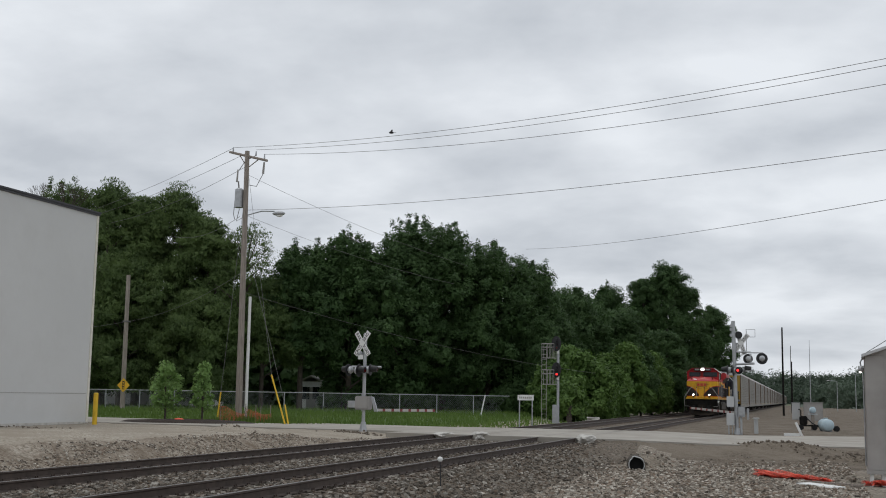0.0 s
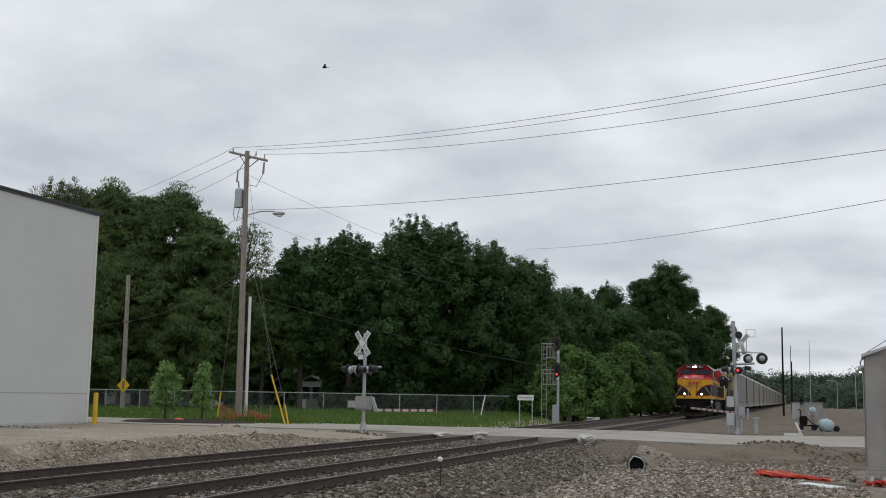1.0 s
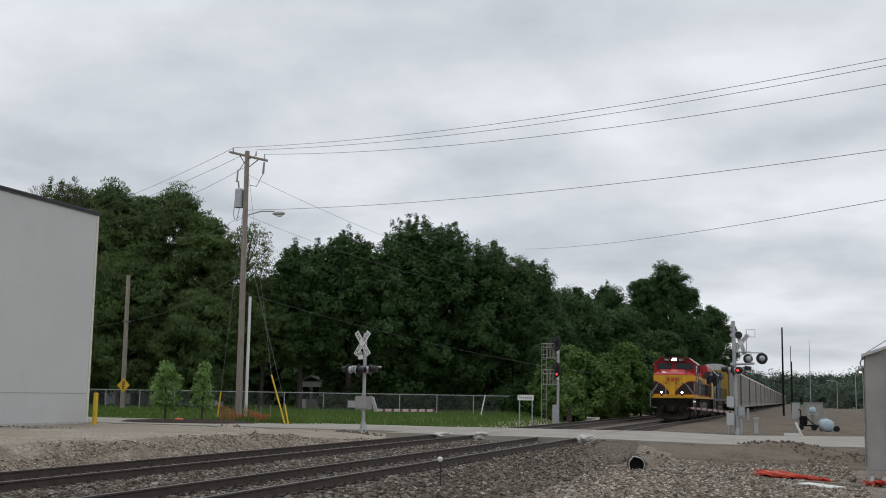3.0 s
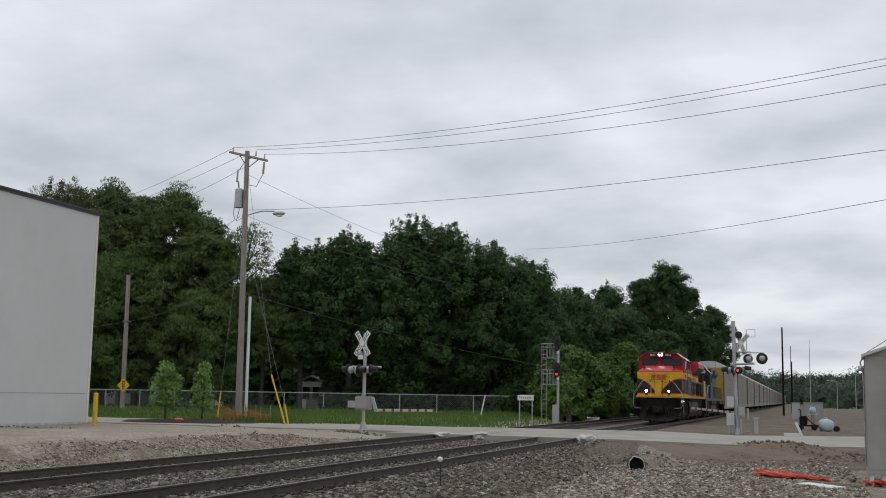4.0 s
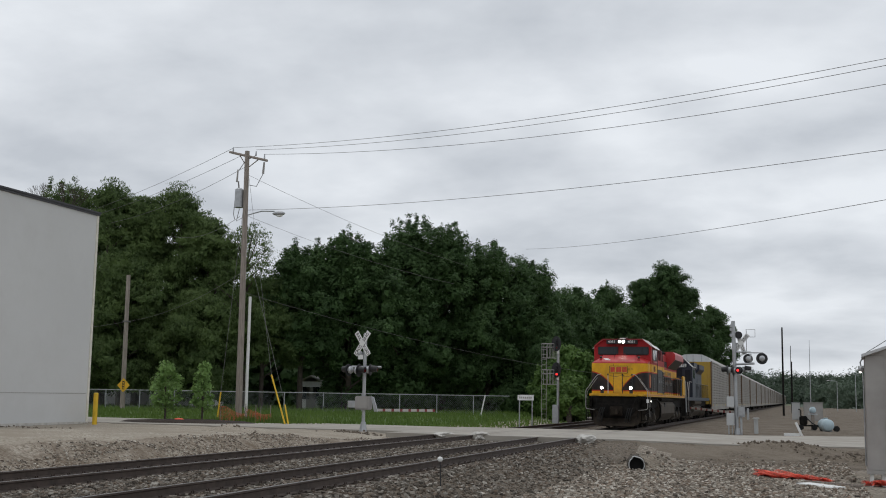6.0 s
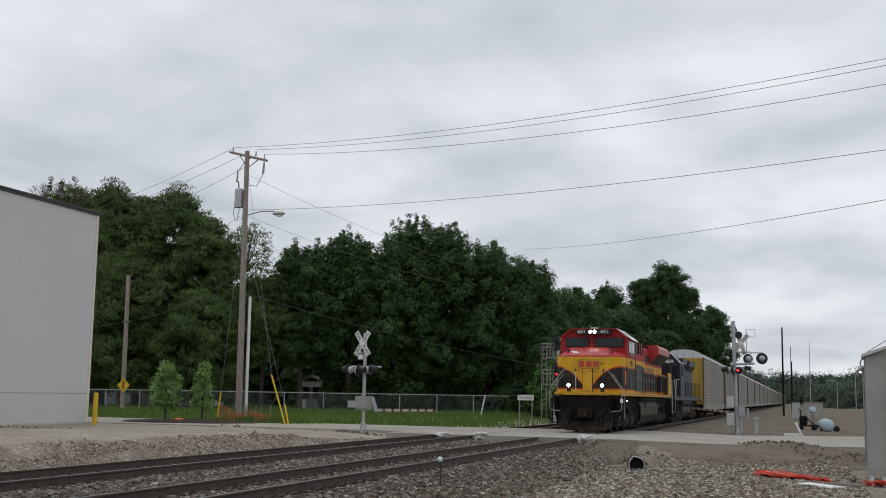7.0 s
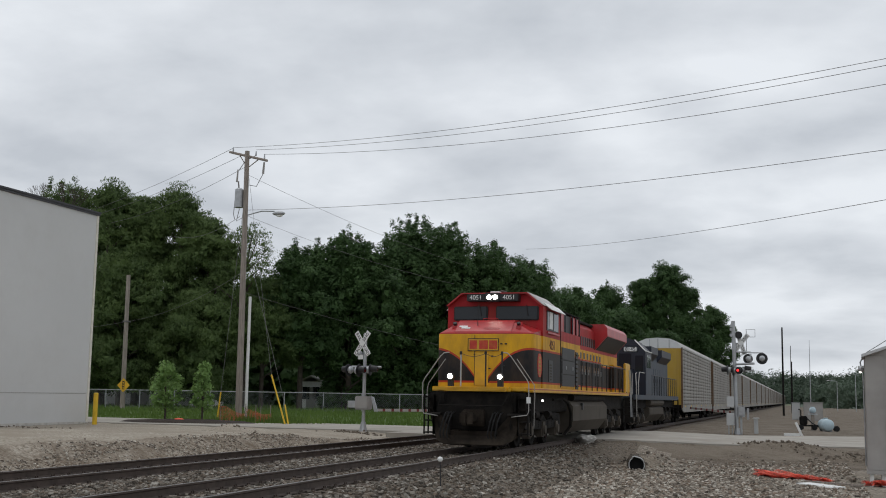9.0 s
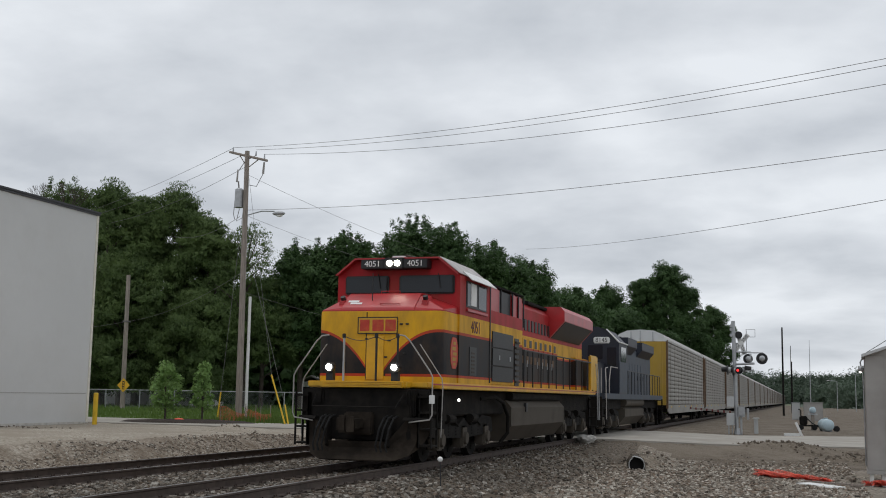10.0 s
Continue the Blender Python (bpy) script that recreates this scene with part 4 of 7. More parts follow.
def laid_netting(cx, cy, k, turn):
    """Orange-red netting thrown flat in folds on the ground."""
    f = thing("fallen_netting", pose(cx, cy, 0, 0, 0, turn), "crumpled orange-red plastic netting lying on the gravel", "netting")
    verts, faces = [], []
    def put(p, q, w):
        i = len(verts)
        n = Vector((-(q[1] - p[1]), q[0] - p[0], 0)).normalized() * w
        verts.extend([Vector(p) - n, Vector(p) + n, Vector(q) + n, Vector(q) - n])
        faces.append((i, i + 1, i + 2, i + 3))
    def at(s, t, layer):
        x = k * (-1.15 + 2.3 * s + 0.12 * math.sin(t * 9 + layer))
        y = k * (0.75 - 1.5 * s * 0.85 + (t - 0.5) * (1.4 - 0.5 * abs(s - 0.4)) + 0.1 * math.sin(s * 14 + layer))
        return (x, y, height(cx + x, cy + y) + 0.04 + 0.03 * layer + 0.07 * max(0, math.sin(s * 16 + t * 6 + layer)))
    for layer in range(3):
        for i in range(46):
            for j in range(10):
                put(at(i / 46, j / 10, layer), at(i / 46, (j + 1) / 10, layer), 0.013)
        for j in range(16):
            for i in range(23):
                put(at(i / 23, j / 15, layer), at((i + 1) / 23, j / 15, layer), 0.016)
    ob = new("netting", raw_mesh("netting", verts, faces, M["orangered"]))
    ob.parent = f


laid_netting(8.75, 33.7, 0.82, 4)
laid_netting(11.3, 31.6, 0.5, 20)
g0 = height(9.5, 30.5)
solid("plank", box(B(), -0.55, 0.55, -0.28, 0.28, 0, 0.05, 0.01), M["white"], "pale flat board lying on the gravel", "board", m=pose(9.45, 30.75, g0 + 0.0, 0, 2, -38))
solid("plank", box(B(), -0.8, 0.8, -0.05, 0.05, 0, 0.06, 0.01), M["wood"], "dark weathered plank on the gravel", "board", m=pose(9.75, 31.5, height(9.75, 31.5) + 0.02, 0, 0, -32))
solid("white_board", box(B(), -0.06, 0.06, -0.03, 0.03, 0, 0.98, 0.008), M["white"], "white board leaning at the roadside", "board", m=pose(9.2, 61.4, -0.42, 0, -24, 10))
solid("white_board", box(B(), -0.5, 0.5, -0.06, 0.06, 0, 0.09, 0.01), M["white"], "white board lying at the roadside", "board", m=pose(8.7, 62.0, -0.33, 0, 0, 6))
solid("white_board", box(B(), -0.4, 0.4, -0.06, 0.06, 0, 0.22, 0.01), M["white"], "low white trestle at the roadside", "board", m=pose(8.6, 62.6, -0.33, 0, 0, 12))
solid("pale_slab", box(B(), -0.9, 0.9, -0.2, 0.2, 0, 0.06, 0.01), M["concrete"], "pale concrete slab on the dirt", "slab", m=pose(8.1, 76.0, -0.38, 0, 0, 4))


def bungalow():
    """A small equipment shed on piers beside the track."""
    b_ = thing("equipment_shed", pose(10.88, 36.2, 0, 0, 0, -3), "grey metal equipment shed with a sloping roof on short white piers", "shed")
    part("wall", box(B(), 0, 2.6, -2.4, 0, -0.34, 2.85, 0.02), M["shed"], b_, "grey painted metal siding")
    for y in (-2.2, -1.7, -1.2, -0.7, -0.2):
        part("rib", box(B(), -0.02, 0.0, y, y + 0.03, -0.32, 2.83), M["shed"], b_)
    for x in (0.5, 1.0, 1.5, 2.0):
        part("rib", box(B(), x, x + 0.03, -2.42, -2.4, -0.32, 2.83), M["shed"], b_)
    roof = B()
    loft(roof, [[(-0.08, y, 2.86), (1.3, y, 3.36), (2.7, y, 2.86), (2.7, y, 2.78), (1.3, y, 3.28), (-0.08, y, 2.78)] for y in (-2.55, 0.12)])
    part("roof", roof, M["alum"], b_, "pale grey sheet roof")
    part("gable", loft(B(), [[(0.0, y, 2.84), (1.3, y, 3.26), (2.6, y, 2.84)] for y in (-2.4, -2.36)]), M["shed"], b_)
    part("floor_beam", box(B(), -0.03, 2.63, -2.41, 0.03, -0.44, -0.33), M["shed"], b_, "grey floor beam")
    for x in (0.10, 0.42, 0.78, 1.5, 2.3):
        for y in (-2.25, -1.2, -0.2):
            part("pier", box(B(), x - 0.055, x + 0.055, y - 0.055, y + 0.055, -1.3, -0.44, 0.01), M["white"], b_, "white pier")
    lamp = part("wall_lamp", ball(B(), (-0.10, -0.6, 2.5), 0.09), M["galv"], b_, "small wall lamp")
    part("lamp_glass", ball(B(), (-0.12, -0.6, 2.42), 0.04), M["lampsmall"], lamp)
    part("conduit", pipe_run(B(), [(-0.05, -0.5, 2.85), (-0.12, -0.5, 2.7), (-0.05, -0.5, 2.3), (-0.04, -0.5, -0.3)], 0.02, 6), M["galv"], b_)
    wire((10.9, 35.4, 2.98), (13.2, 33.2, 4.6), 0.05, label="service wire to the shed roof")


bungalow()


def propane_tank(x, y, z, r, length, turn, label):
    t = thing("gas_tank", pose(x, y, z, 0, 0, turn), label, "gas tank", "gas tanks")
    bm = B()
    rings = []
    for k in range(17):
        a = math.pi * k / 16 - math.pi / 2
        rings.append((math.sin(a), math.cos(a)))
    prof = [(-length / 2 + r * 0.6 * s, r * max(c, 0.02)) for s, c in rings[:9]] + [(length / 2 + r * 0.6 * s, r * max(c, 0.02)) for s, c in rings[8:]]
    loft(bm, [[(q * math.cos(a), yy, q * math.sin(a)) for a in (j * 2 * math.pi / 28 for j in range(28))] for yy, q in prof])
    part("shell", bm, M["propane"], t, "pale blue painted steel shell", smooth=True)
    for yy in (-length / 3, length / 3):
        part("saddle", box(B(), -r * 0.75, r * 0.75, yy - 0.06, yy + 0.06, -r * 1.45, -r * 0.6, 0.01), M["galv"], t)
    part("valve_dome", rod(B(), (0, 0, r * 0.95), (0, 0, r * 1.2), 0.14, sides=12), M["propane"], t)
    return t


propane_tank(10.62, 77.8, 0.08, 0.38, 1.9, 7, "pale blue gas tank on steel saddles")
propane_tank(9.84, 78.9, 1.0, 0.19, 0.7, 5, "small pale blue tank mounted on a frame")


def pump_unit():
    p = thing("pump_unit", pose(9.45, 78.7, 0), "dark wheeled pump unit beside the gas tank", "machine")
    part("bed", box(B(), -0.5, 0.7, -0.35, 0.35, -0.05, 0.05, 0.01), M["grime"], p)
    part("engine", box(B(), -0.45, 0.05, -0.3, 0.3, 0.05, 0.62, 0.05), M["grime"], p, "dark engine block")
    part("post", box(B(), 0.28, 0.5, -0.1, 0.1, -0.3, 1.0, 0.01), M["wood"], p)
    part("stand", box(B(), 0.1, 0.7, -0.2, 0.2, 0.70, 0.78, 0.01), M["galv"], p)
    for x, y in ((-0.35, -0.38), (-0.35, 0.38), (0.5, -0.38)):
        part("wheel", rod(B(), (x, y - 0.06, -0.12), (x, y + 0.06, -0.12), 0.17, sides=18), M["rubber"], p, "black wheel")
    part("hose", pipe_run(B(), [(0.0, -0.3, 0.5), (0.3, -0.4, 0.2), (0.8, -0.4, -0.1), (1.2, -0.3, 0.1)], 0.035, 6), M["rubber"], p)
    part("pipe_stack", pipe_run(B(), [(-0.35, 0, 0.6), (-0.35, 0, 1.0), (-0.5, 0, 1.05)], 0.04, 6), M["grime"], p)


pump_unit()
solid("tyre", rod(B(), (0, -0.1, 0), (0, 0.1, 0), 0.18, sides=20), M["rubber"], "black tyre beside the gas tank", "tyre", m=pose(11.25, 77.2, -0.14, 0, 0, 20))


def cabinet(x, y, w, d, h, mat, label):
    c = thing("signal_cabinet", pose(x, y, height(x, y)), label, "cabinet", "trackside cabinets")
    part("body", box(B(), -w / 2, w / 2, -d / 2, d / 2, 0, h, 0.03), mat, c)
    part("roof", box(B(), -w / 2 - 0.06, w / 2 + 0.06, -d / 2 - 0.06, d / 2 + 0.06, h, h + 0.08, 0.02), mat, c)
    part("door", box(B(), -w / 2 + 0.08, w / 2 - 0.08, -d / 2 - 0.02, -d / 2, 0.1, h - 0.1), mat, c)


cabinet(8.7, 125.6, 0.8, 0.8, 1.7, M["alum"], "white trackside equipment cabinet")
cabinet(10.4, 124.0, 1.9, 1.6, 1.8, M["shed"], "grey trackside equipment hut")
cabinet(6.75, 64.0, 0.22, 0.22, 0.8, M["alum"], "small grey junction box near the crossing")


def street_light(x, y, h, arm):
    s = thing("street_lamp", pose(x, y, 0), "distant grey street lamp with one arm", "street lamp", "distant street lamps")
    part("post", rod(B(), (0, 0, -0.5), (0, 0, h), 0.09, 0.06, 8), M["galv"], s)
    part("arm", rod(B(), (0, 0, h), (arm, 0, h + 0.25), 0.04, sides=6), M["galv"], s)
    part("head", ball(B(), (arm * 1.2, 0, h + 0.22), 0.17, 2, 1, 0.5), M["white"], s)


for x, y, h in ((17.5, 275, 6.4), (21.5, 275, 8.0), (22.6, 240, 8.6), (24.0, 205, 7.6), (25.5, 190, 8.8)):
    street_light(x, y, h, -1.6)


def pale_house(x, y, w, d, h, label, roof="shed"):
    s = thing("house", pose(x, y, 0), label, "house", "houses behind the trees")
    part("wall", box(B(), -w / 2, w / 2, -d / 2, d / 2, 0, h), M["white"], s, "pale siding")
    part("roof", loft(B(), [[(-w / 2 - 0.3, yy, h), (0, yy, h + w * 0.28), (w / 2 + 0.3, yy, h), (w / 2 + 0.3, yy, h - 0.12), (0, yy, h + w * 0.28 - 0.12), (-w / 2 - 0.3, yy, h - 0.12)] for yy in (-d / 2 - 0.3, d / 2 + 0.3)]), M[roof], s, "grey shingled roof")
    for xx in (-w / 4, w / 4):
        wd = part("window", box(B(), xx - 0.4, xx + 0.4, -d / 2 - 0.04, -d / 2, 1.0, 2.2), M["white"], s)
        part("pane", box(B(), xx - 0.33, xx + 0.33, -d / 2 - 0.05, -d / 2 - 0.04, 1.07, 2.13), M["glass"], wd)
    part("door", box(B(), -0.45, 0.45, -d / 2 - 0.05, -d / 2, 0.1, 2.1), M["shed"], s)


pale_house(-31.5, 92.6, 1.9, 3.0, 2.6, "pale house glimpsed between the tree trunks")
pale_house(-45.5, 90.0, 9.0, 6.0, 3.6, "grey-roofed house behind the young trees")
solid("wayside_post", box(B(), -0.2, 0.2, -0.15, 0.15, -0.2, 1.0, 0.04), M["bark"], "dark weathered stump beside the far track", "post", m=pose(-6.8, 81.0, 0))
boulder(-6.2, 86.5, -0.05, 0.8, 0.4, 0.22, 5, "pale rock beside the far track")


def bird():
    b_ = thing("bird", pose(-13, 52, 16), "small dark bird flying over the wires", "bird")
    part("body", ball(B(), (0, 0, 0), 0.07, 1.8, 0.8, 0.8), M["black"], b_)
    part("tail", loft(B(), [[(0.10, -0.02, 0), (0.10, 0.02, 0), (0.10, 0.0, 0.015)], [(0.24, -0.05, 0.0), (0.24, 0.05, 0.0), (0.24, 0.0, 0.012)]]), M["black"], b_)
    for s in (-1, 1):
        part("wing", loft(B(), [[(-0.07, 0, 0.02), (0.05, 0, 0.02), (0.0, 0, 0.04)], [(0.0, s * 0.22, 0.10), (0.07, s * 0.22, 0.10), (0.03, s * 0.22, 0.11)]]), M["black"], b_)
    return b_


BIRD = bird()


# ---- trees ----
def unit(v):
    return v / np.linalg.norm(v, axis=-1, keepdims=True)


def leaf_cloud(rng, lobes, count, size, droop=0.25, subs=15, width=0.46, flat=0.85, loose=0.36, core=0.15):
    """Leaf sprays on small boughs that sit on the shells of larger lobes; a few big dark ones inside. Returns vertices and faces."""
    cen, rad = np.array([c for c, _ in lobes]), np.array([r for _, r in lobes])
    out = rng.normal(size=(len(lobes), subs, 3))
    out[..., 2] += 0.3
    out = unit(out)
    bough = cen[:, None] + out * rad[:, None] * rng.uniform(0.62, 1.03, (len(lobes), subs, 1))
    reach = rad.mean(1)[:, None] * rng.uniform(0.24, 0.50, (len(lobes), subs))
    vol = rad.prod(1) ** 0.67
    pick = rng.choice(len(lobes), count, p=vol / vol.sum())
    sub = rng.integers(subs, size=count)
    d = out[pick, sub]
    e = unit(rng.normal(size=(count, 3)) + 0.55 * d + np.array((0, 0, 0.25)))
    shell = (1 - 0.45 * rng.random(count) ** 2) * (1 + 0.07 * rng.normal(size=count))
    wisp = rng.random(count) < 0.09
    shell[wisp] = rng.uniform(1.0, 1.5, wisp.sum())
    pos = bough[pick, sub] + e * (reach[pick, sub] * shell)[:, None] * np.array((1.12, 1.12, flat))
    inner = rng.random(count) < core
    pos[inner] = (cen[pick] + unit(rng.normal(size=(count, 3))) * rad[pick] * rng.uniform(0.3, 0.66, (count, 1)))[inner]
    verts = np.empty((count, 3, 3, 3))
    for k in range(3):
        face = unit(e * 0.75 + d * 0.45 + np.array((0, 0, 0.45)) + rng.normal(size=(count, 3)) * loose)
        axis = np.cross(face, rng.normal(size=(count, 3)))
        axis[:, 2] -= droop * 0.6
        axis = unit(axis)
        wide = unit(np.cross(axis, face))
        s = (size * rng.uniform(0.6, 1.35, count) * np.where(inner, 2.6, 1.0))[:, None]
        bend = face * s * 0.15
        p = pos + rng.normal(size=(count, 3)) * size * 0.5
        verts[:, k, 0] = p - axis * s * 0.6 + bend
        verts[:, k, 1] = p + axis * s * 0.4 + wide * s * width
        verts[:, k, 2] = p + axis * s * 0.5 - wide * s * width
    v = verts.reshape(-1, 3)
    return v, np.arange(len(v)).reshape(-1, 3)


def cloud_mesh(name, v, f, material):
    me = bpy.data.meshes.new(name)
    n, k = f.shape
    me.vertices.add(len(v)); me.loops.add(n * k); me.polygons.add(n)
    me.vertices.foreach_set("co", np.ascontiguousarray(v, dtype=np.float32).ravel())
    me.loops.foreach_set("vertex_index", np.ascontiguousarray(f, dtype=np.int32).ravel())
    me.polygons.foreach_set("loop_start", np.arange(0, n * k, k, dtype=np.int32))
    me.update(calc_edges=True)
    me.validate()
    me.materials.append(material)
    return me


def tree(x, y, h, spread, seed, leaf, label, base=0.12, count=24000, size=0.155, lobes=44, z0=0.0, spiky=0.0, category="tree", name="tree", thin=1.0, depth=None, feathery=False):
    """A trunk with limbs, and a crown of leaf sprays on irregular lobes at the ends of the limbs."""
    rng = np.random.default_rng(seed)
    t = thing(name, pose(x, y, z0), label, category, "row of trees" if name == "tree" else "")
    depth = depth or spread
    crown0 = h * base
    bm = B()
    r = max(0.05, h * 0.016)
    rod(bm, (0, 0, -0.4), (0, 0, h * 0.45), r * 1.3, r * 0.8, 9)
    rod(bm, (0, 0, h * 0.44), (rng.normal() * 0.3, rng.normal() * 0.3, h * 0.85), r * 0.8, r * 0.2, 7)
    spots = []
    for k in range(lobes):
        u = (k + rng.random()) / lobes
        z = crown0 + (h - crown0) * (0.08 + 0.86 * u)
        q = (z - crown0) / (h - crown0)
        w = (math.sin(math.pi * min(1, 0.18 + q * 0.86)) ** 0.7)
        a = k * 2.399 + rng.normal() * 0.4
        rr = w * math.sqrt(rng.uniform(0.2, 1.0)) * 0.84
        c = np.array([spread * rr * math.cos(a), depth * rr * math.sin(a), z])
        s = rng.uniform(0.75, 1.45) * (spread * 0.29)
        flat = 0.85 + spiky * q
        radii = np.array([s * (1 - 0.25 * spiky * q), s * (1 - 0.25 * spiky * q), s * flat * 0.85])
        c[2] = min(c[2], h - radii[2] * 0.75)
        spots.append((c, radii))
        if k % 2 == 0:
            start = (0, 0, min(h * 0.75, max(h * 0.12, z - rr * spread * 0.7)))
            rod(bm, start, tuple(c), r * 0.42, r * 0.10, 5)
    shoots = []
    for k in range(int(75 * spiky)):        # upright leafy shoots along the top
        c, radii = spots[rng.integers(lobes // 3, lobes)]
        d = rng.normal(size=3) * 0.55
        d[2] = 1.0
        d = d / np.linalg.norm(d)
        shoots.append((c + d * radii * 0.98 + np.array((0, 0, 0.25)), np.array([0.13, 0.13, rng.uniform(0.5, 0.95)])))
    part("trunk", bm, M["bark"], t, "dark trunk with limbs")
    if feathery:
        v, f = leaf_cloud(rng, spots, int(count * thin), size * 1.0, 1.3, 18, 0.28, 0.55, 0.30, 0.15 if thin == 1.0 else 0.0)
    else:
        v, f = leaf_cloud(rng, spots, int(count * thin), size)
    if shoots:
        v = np.concatenate([v, leaf_cloud(rng, shoots, 60 * len(shoots), size * 0.85, 0.0, 6, 0.4, 1.0, 0.3, 0.0)[0]])
    keep = v.reshape(-1, 3, 3)[:, 0, 2] > 0.15
    v = v.reshape(-1, 3, 3)[keep].reshape(-1, 3)
    f = np.arange(len(v)).reshape(-1, 3)
    ob = new("crown", cloud_mesh("crown", v, f, leaf))
    ob.parent = t
    return t


MAPLE = "large dark green maple with a dense ragged crown"
OLIVE = "tall dull green tree with drooping feathery foliage"
TREES = (
    # x, y, height, spread, seed, leaves, label, extras
    (-52.0, 84.0, 18.9, 5.4, 1, "leafolive", OLIVE, dict(spiky=0.4)),
    (-46.6, 82.0, 19.2, 4.6, 2, "leafolive", OLIVE, dict()),
    (-41.0, 84.0, 18.8, 4.8, 3, "leafolive", OLIVE, dict()),
    (-43.9, 83.0, 18.2, 4.4, 24, "leafolive", OLIVE, dict()),
    (-38.4, 84.5, 16.6, 4.0, 25, "leafolive", OLIVE, dict()),
    (-43.5, 80.0, 12.5, 4.6, 4, "leafolive", OLIVE, dict(base=0.06)),
    (-34.6, 84.0, 15.6, 3.4, 5, "leafolive", "slender grey-green tree with a thin crown", dict(thin=0.17, base=0.34, lobes=60)),
    (-33.8, 86.0, 11.0, 3.8, 26, "leafolive", OLIVE, dict(base=0.34)),
    (-36.8, 80.5, 9.5, 3.8, 6, "leafolive", OLIVE, dict(base=0.08)),
    (-31.2, 88.0, 13.4, 4.2, 7, "leafmaple", MAPLE, dict(spiky=0.6, base=0.36)),
    (-27.6, 90.0, 14.6, 4.4, 8, "leafmaple", MAPLE, dict(spiky=0.9, base=0.2)),
    (-23.6, 93.0, 15.9, 4.6, 9, "leafmaple", MAPLE, dict(spiky=1.0, count=26000, depth=7.0, base=0.16)),
    (-20.9, 95.5, 15.6, 4.2, 27, "leafmaple", MAPLE, dict(spiky=1.0, count=26000, depth=7.0, base=0.16)),
    (-17.4, 98.0, 14.4, 4.8, 10, "leafmaple", MAPLE, dict(spiky=1.0, count=26000, depth=6.8, base=0.16)),
    (-14.5, 102.5, 13.0, 4.5, 11, "leafmaple", MAPLE, dict(spiky=1.2, count=24000)),
    (-24.4, 94.0, 7.5, 4.6, 12, "leafmaple", MAPLE, dict(base=0.03)),
    (-18.5, 97.5, 7.8, 4.8, 13, "leafmaple", MAPLE, dict(base=0.03)),
    (-28.6, 91.0, 5.6, 2.1, 29, "leafmaple", "low dark maple growth beside the house", dict(base=0.02, count=9000)),
    (-12.6, 99.0, 8.4, 3.8, 14, "leafmaple", MAPLE, dict(base=0.03)),
    (-12.2, 113.0, 11.4, 4.0, 15, "leafmaple", MAPLE, dict(spiky=1.0)),
    (-17.0, 135.0, 14.2, 6.0, 16, "leafmaple", "broad dark tree behind the shrubs", dict()),
    (-15.6, 152.0, 16.8, 5.2, 17, "leafmaple", "broad dark tree behind the shrubs", dict(spiky=0.2)),
    (-10.4, 152.0, 18.0, 4.2, 18, "leafmaple", "tall dark rounded tree beside the tracks", dict(count=24000)),
    (-7.6, 153.0, 20.0, 4.2, 19, "leafmaple", "tall dark rounded tree beside the tracks", dict(count=24000)),
    (-5.4, 156.0, 17.2, 3.4, 28, "leafmaple", "tall dark rounded tree beside the tracks", dict()),
    (-3.1, 172.0, 15.2, 4.2, 20, "leafmaple", "dark tree beside the far tracks", dict()),
    (-6.4, 135.0, 9.5, 3.8, 21, "leafmaple", "dark tree overhanging the far track", dict(base=0.04)),
    (-9.0, 120.0, 10.8, 4.2, 22, "leafmaple", "dark tree overhanging the far track", dict(base=0.04)),
)
for x, y, h, w, seed, leaf, label, extra in TREES:
    tree(x, y, h, w, seed, M[leaf], label, feathery=leaf == "leafolive", **extra)
SHRUB = "dense bright green trackside shrub"
for x, y, h, w, seed in ((-8.6, 84.0, 3.9, 2.0, 31), (-7.6, 92.0, 5.0, 2.2, 32), (-9.4, 94.0, 5.6, 2.4, 33), (-7.0, 100.0, 4.4, 2.0, 34), (-8.0, 106.0, 5.6, 2.6, 35), (-6.7, 110.0, 7.0, 2.1, 36),
                         (-6.8, 120.0, 6.4, 2.4, 38), (-6.9, 130.0, 6.8, 2.4, 39), (-7.4, 82.0, 2.4, 1.6, 40), (-6.9, 146.0, 8.5, 2.8, 41), (-7.0, 96.0, 3.0, 1.6, 42)):
    tree(x, y, h, w, seed, M["leafbush"], SHRUB, base=0.0, count=5200, size=0.22, lobes=34, category="shrub", name="shrub")
tree(-21.8, 51.15, 2.95, 0.82, 51, M["leafyoung"], "young slender tree with pale green leaves in mulch", base=0.12, count=520, size=0.115, lobes=34, z0=0.1, category="young tree", name="young_tree")
tree(-20.0, 51.7, 3.0, 0.62, 52, M["leafyoung"], "young narrow tree with pale green leaves in mulch", base=0.12, count=380, size=0.115, lobes=30, z0=0.1, category="young tree", name="young_tree")


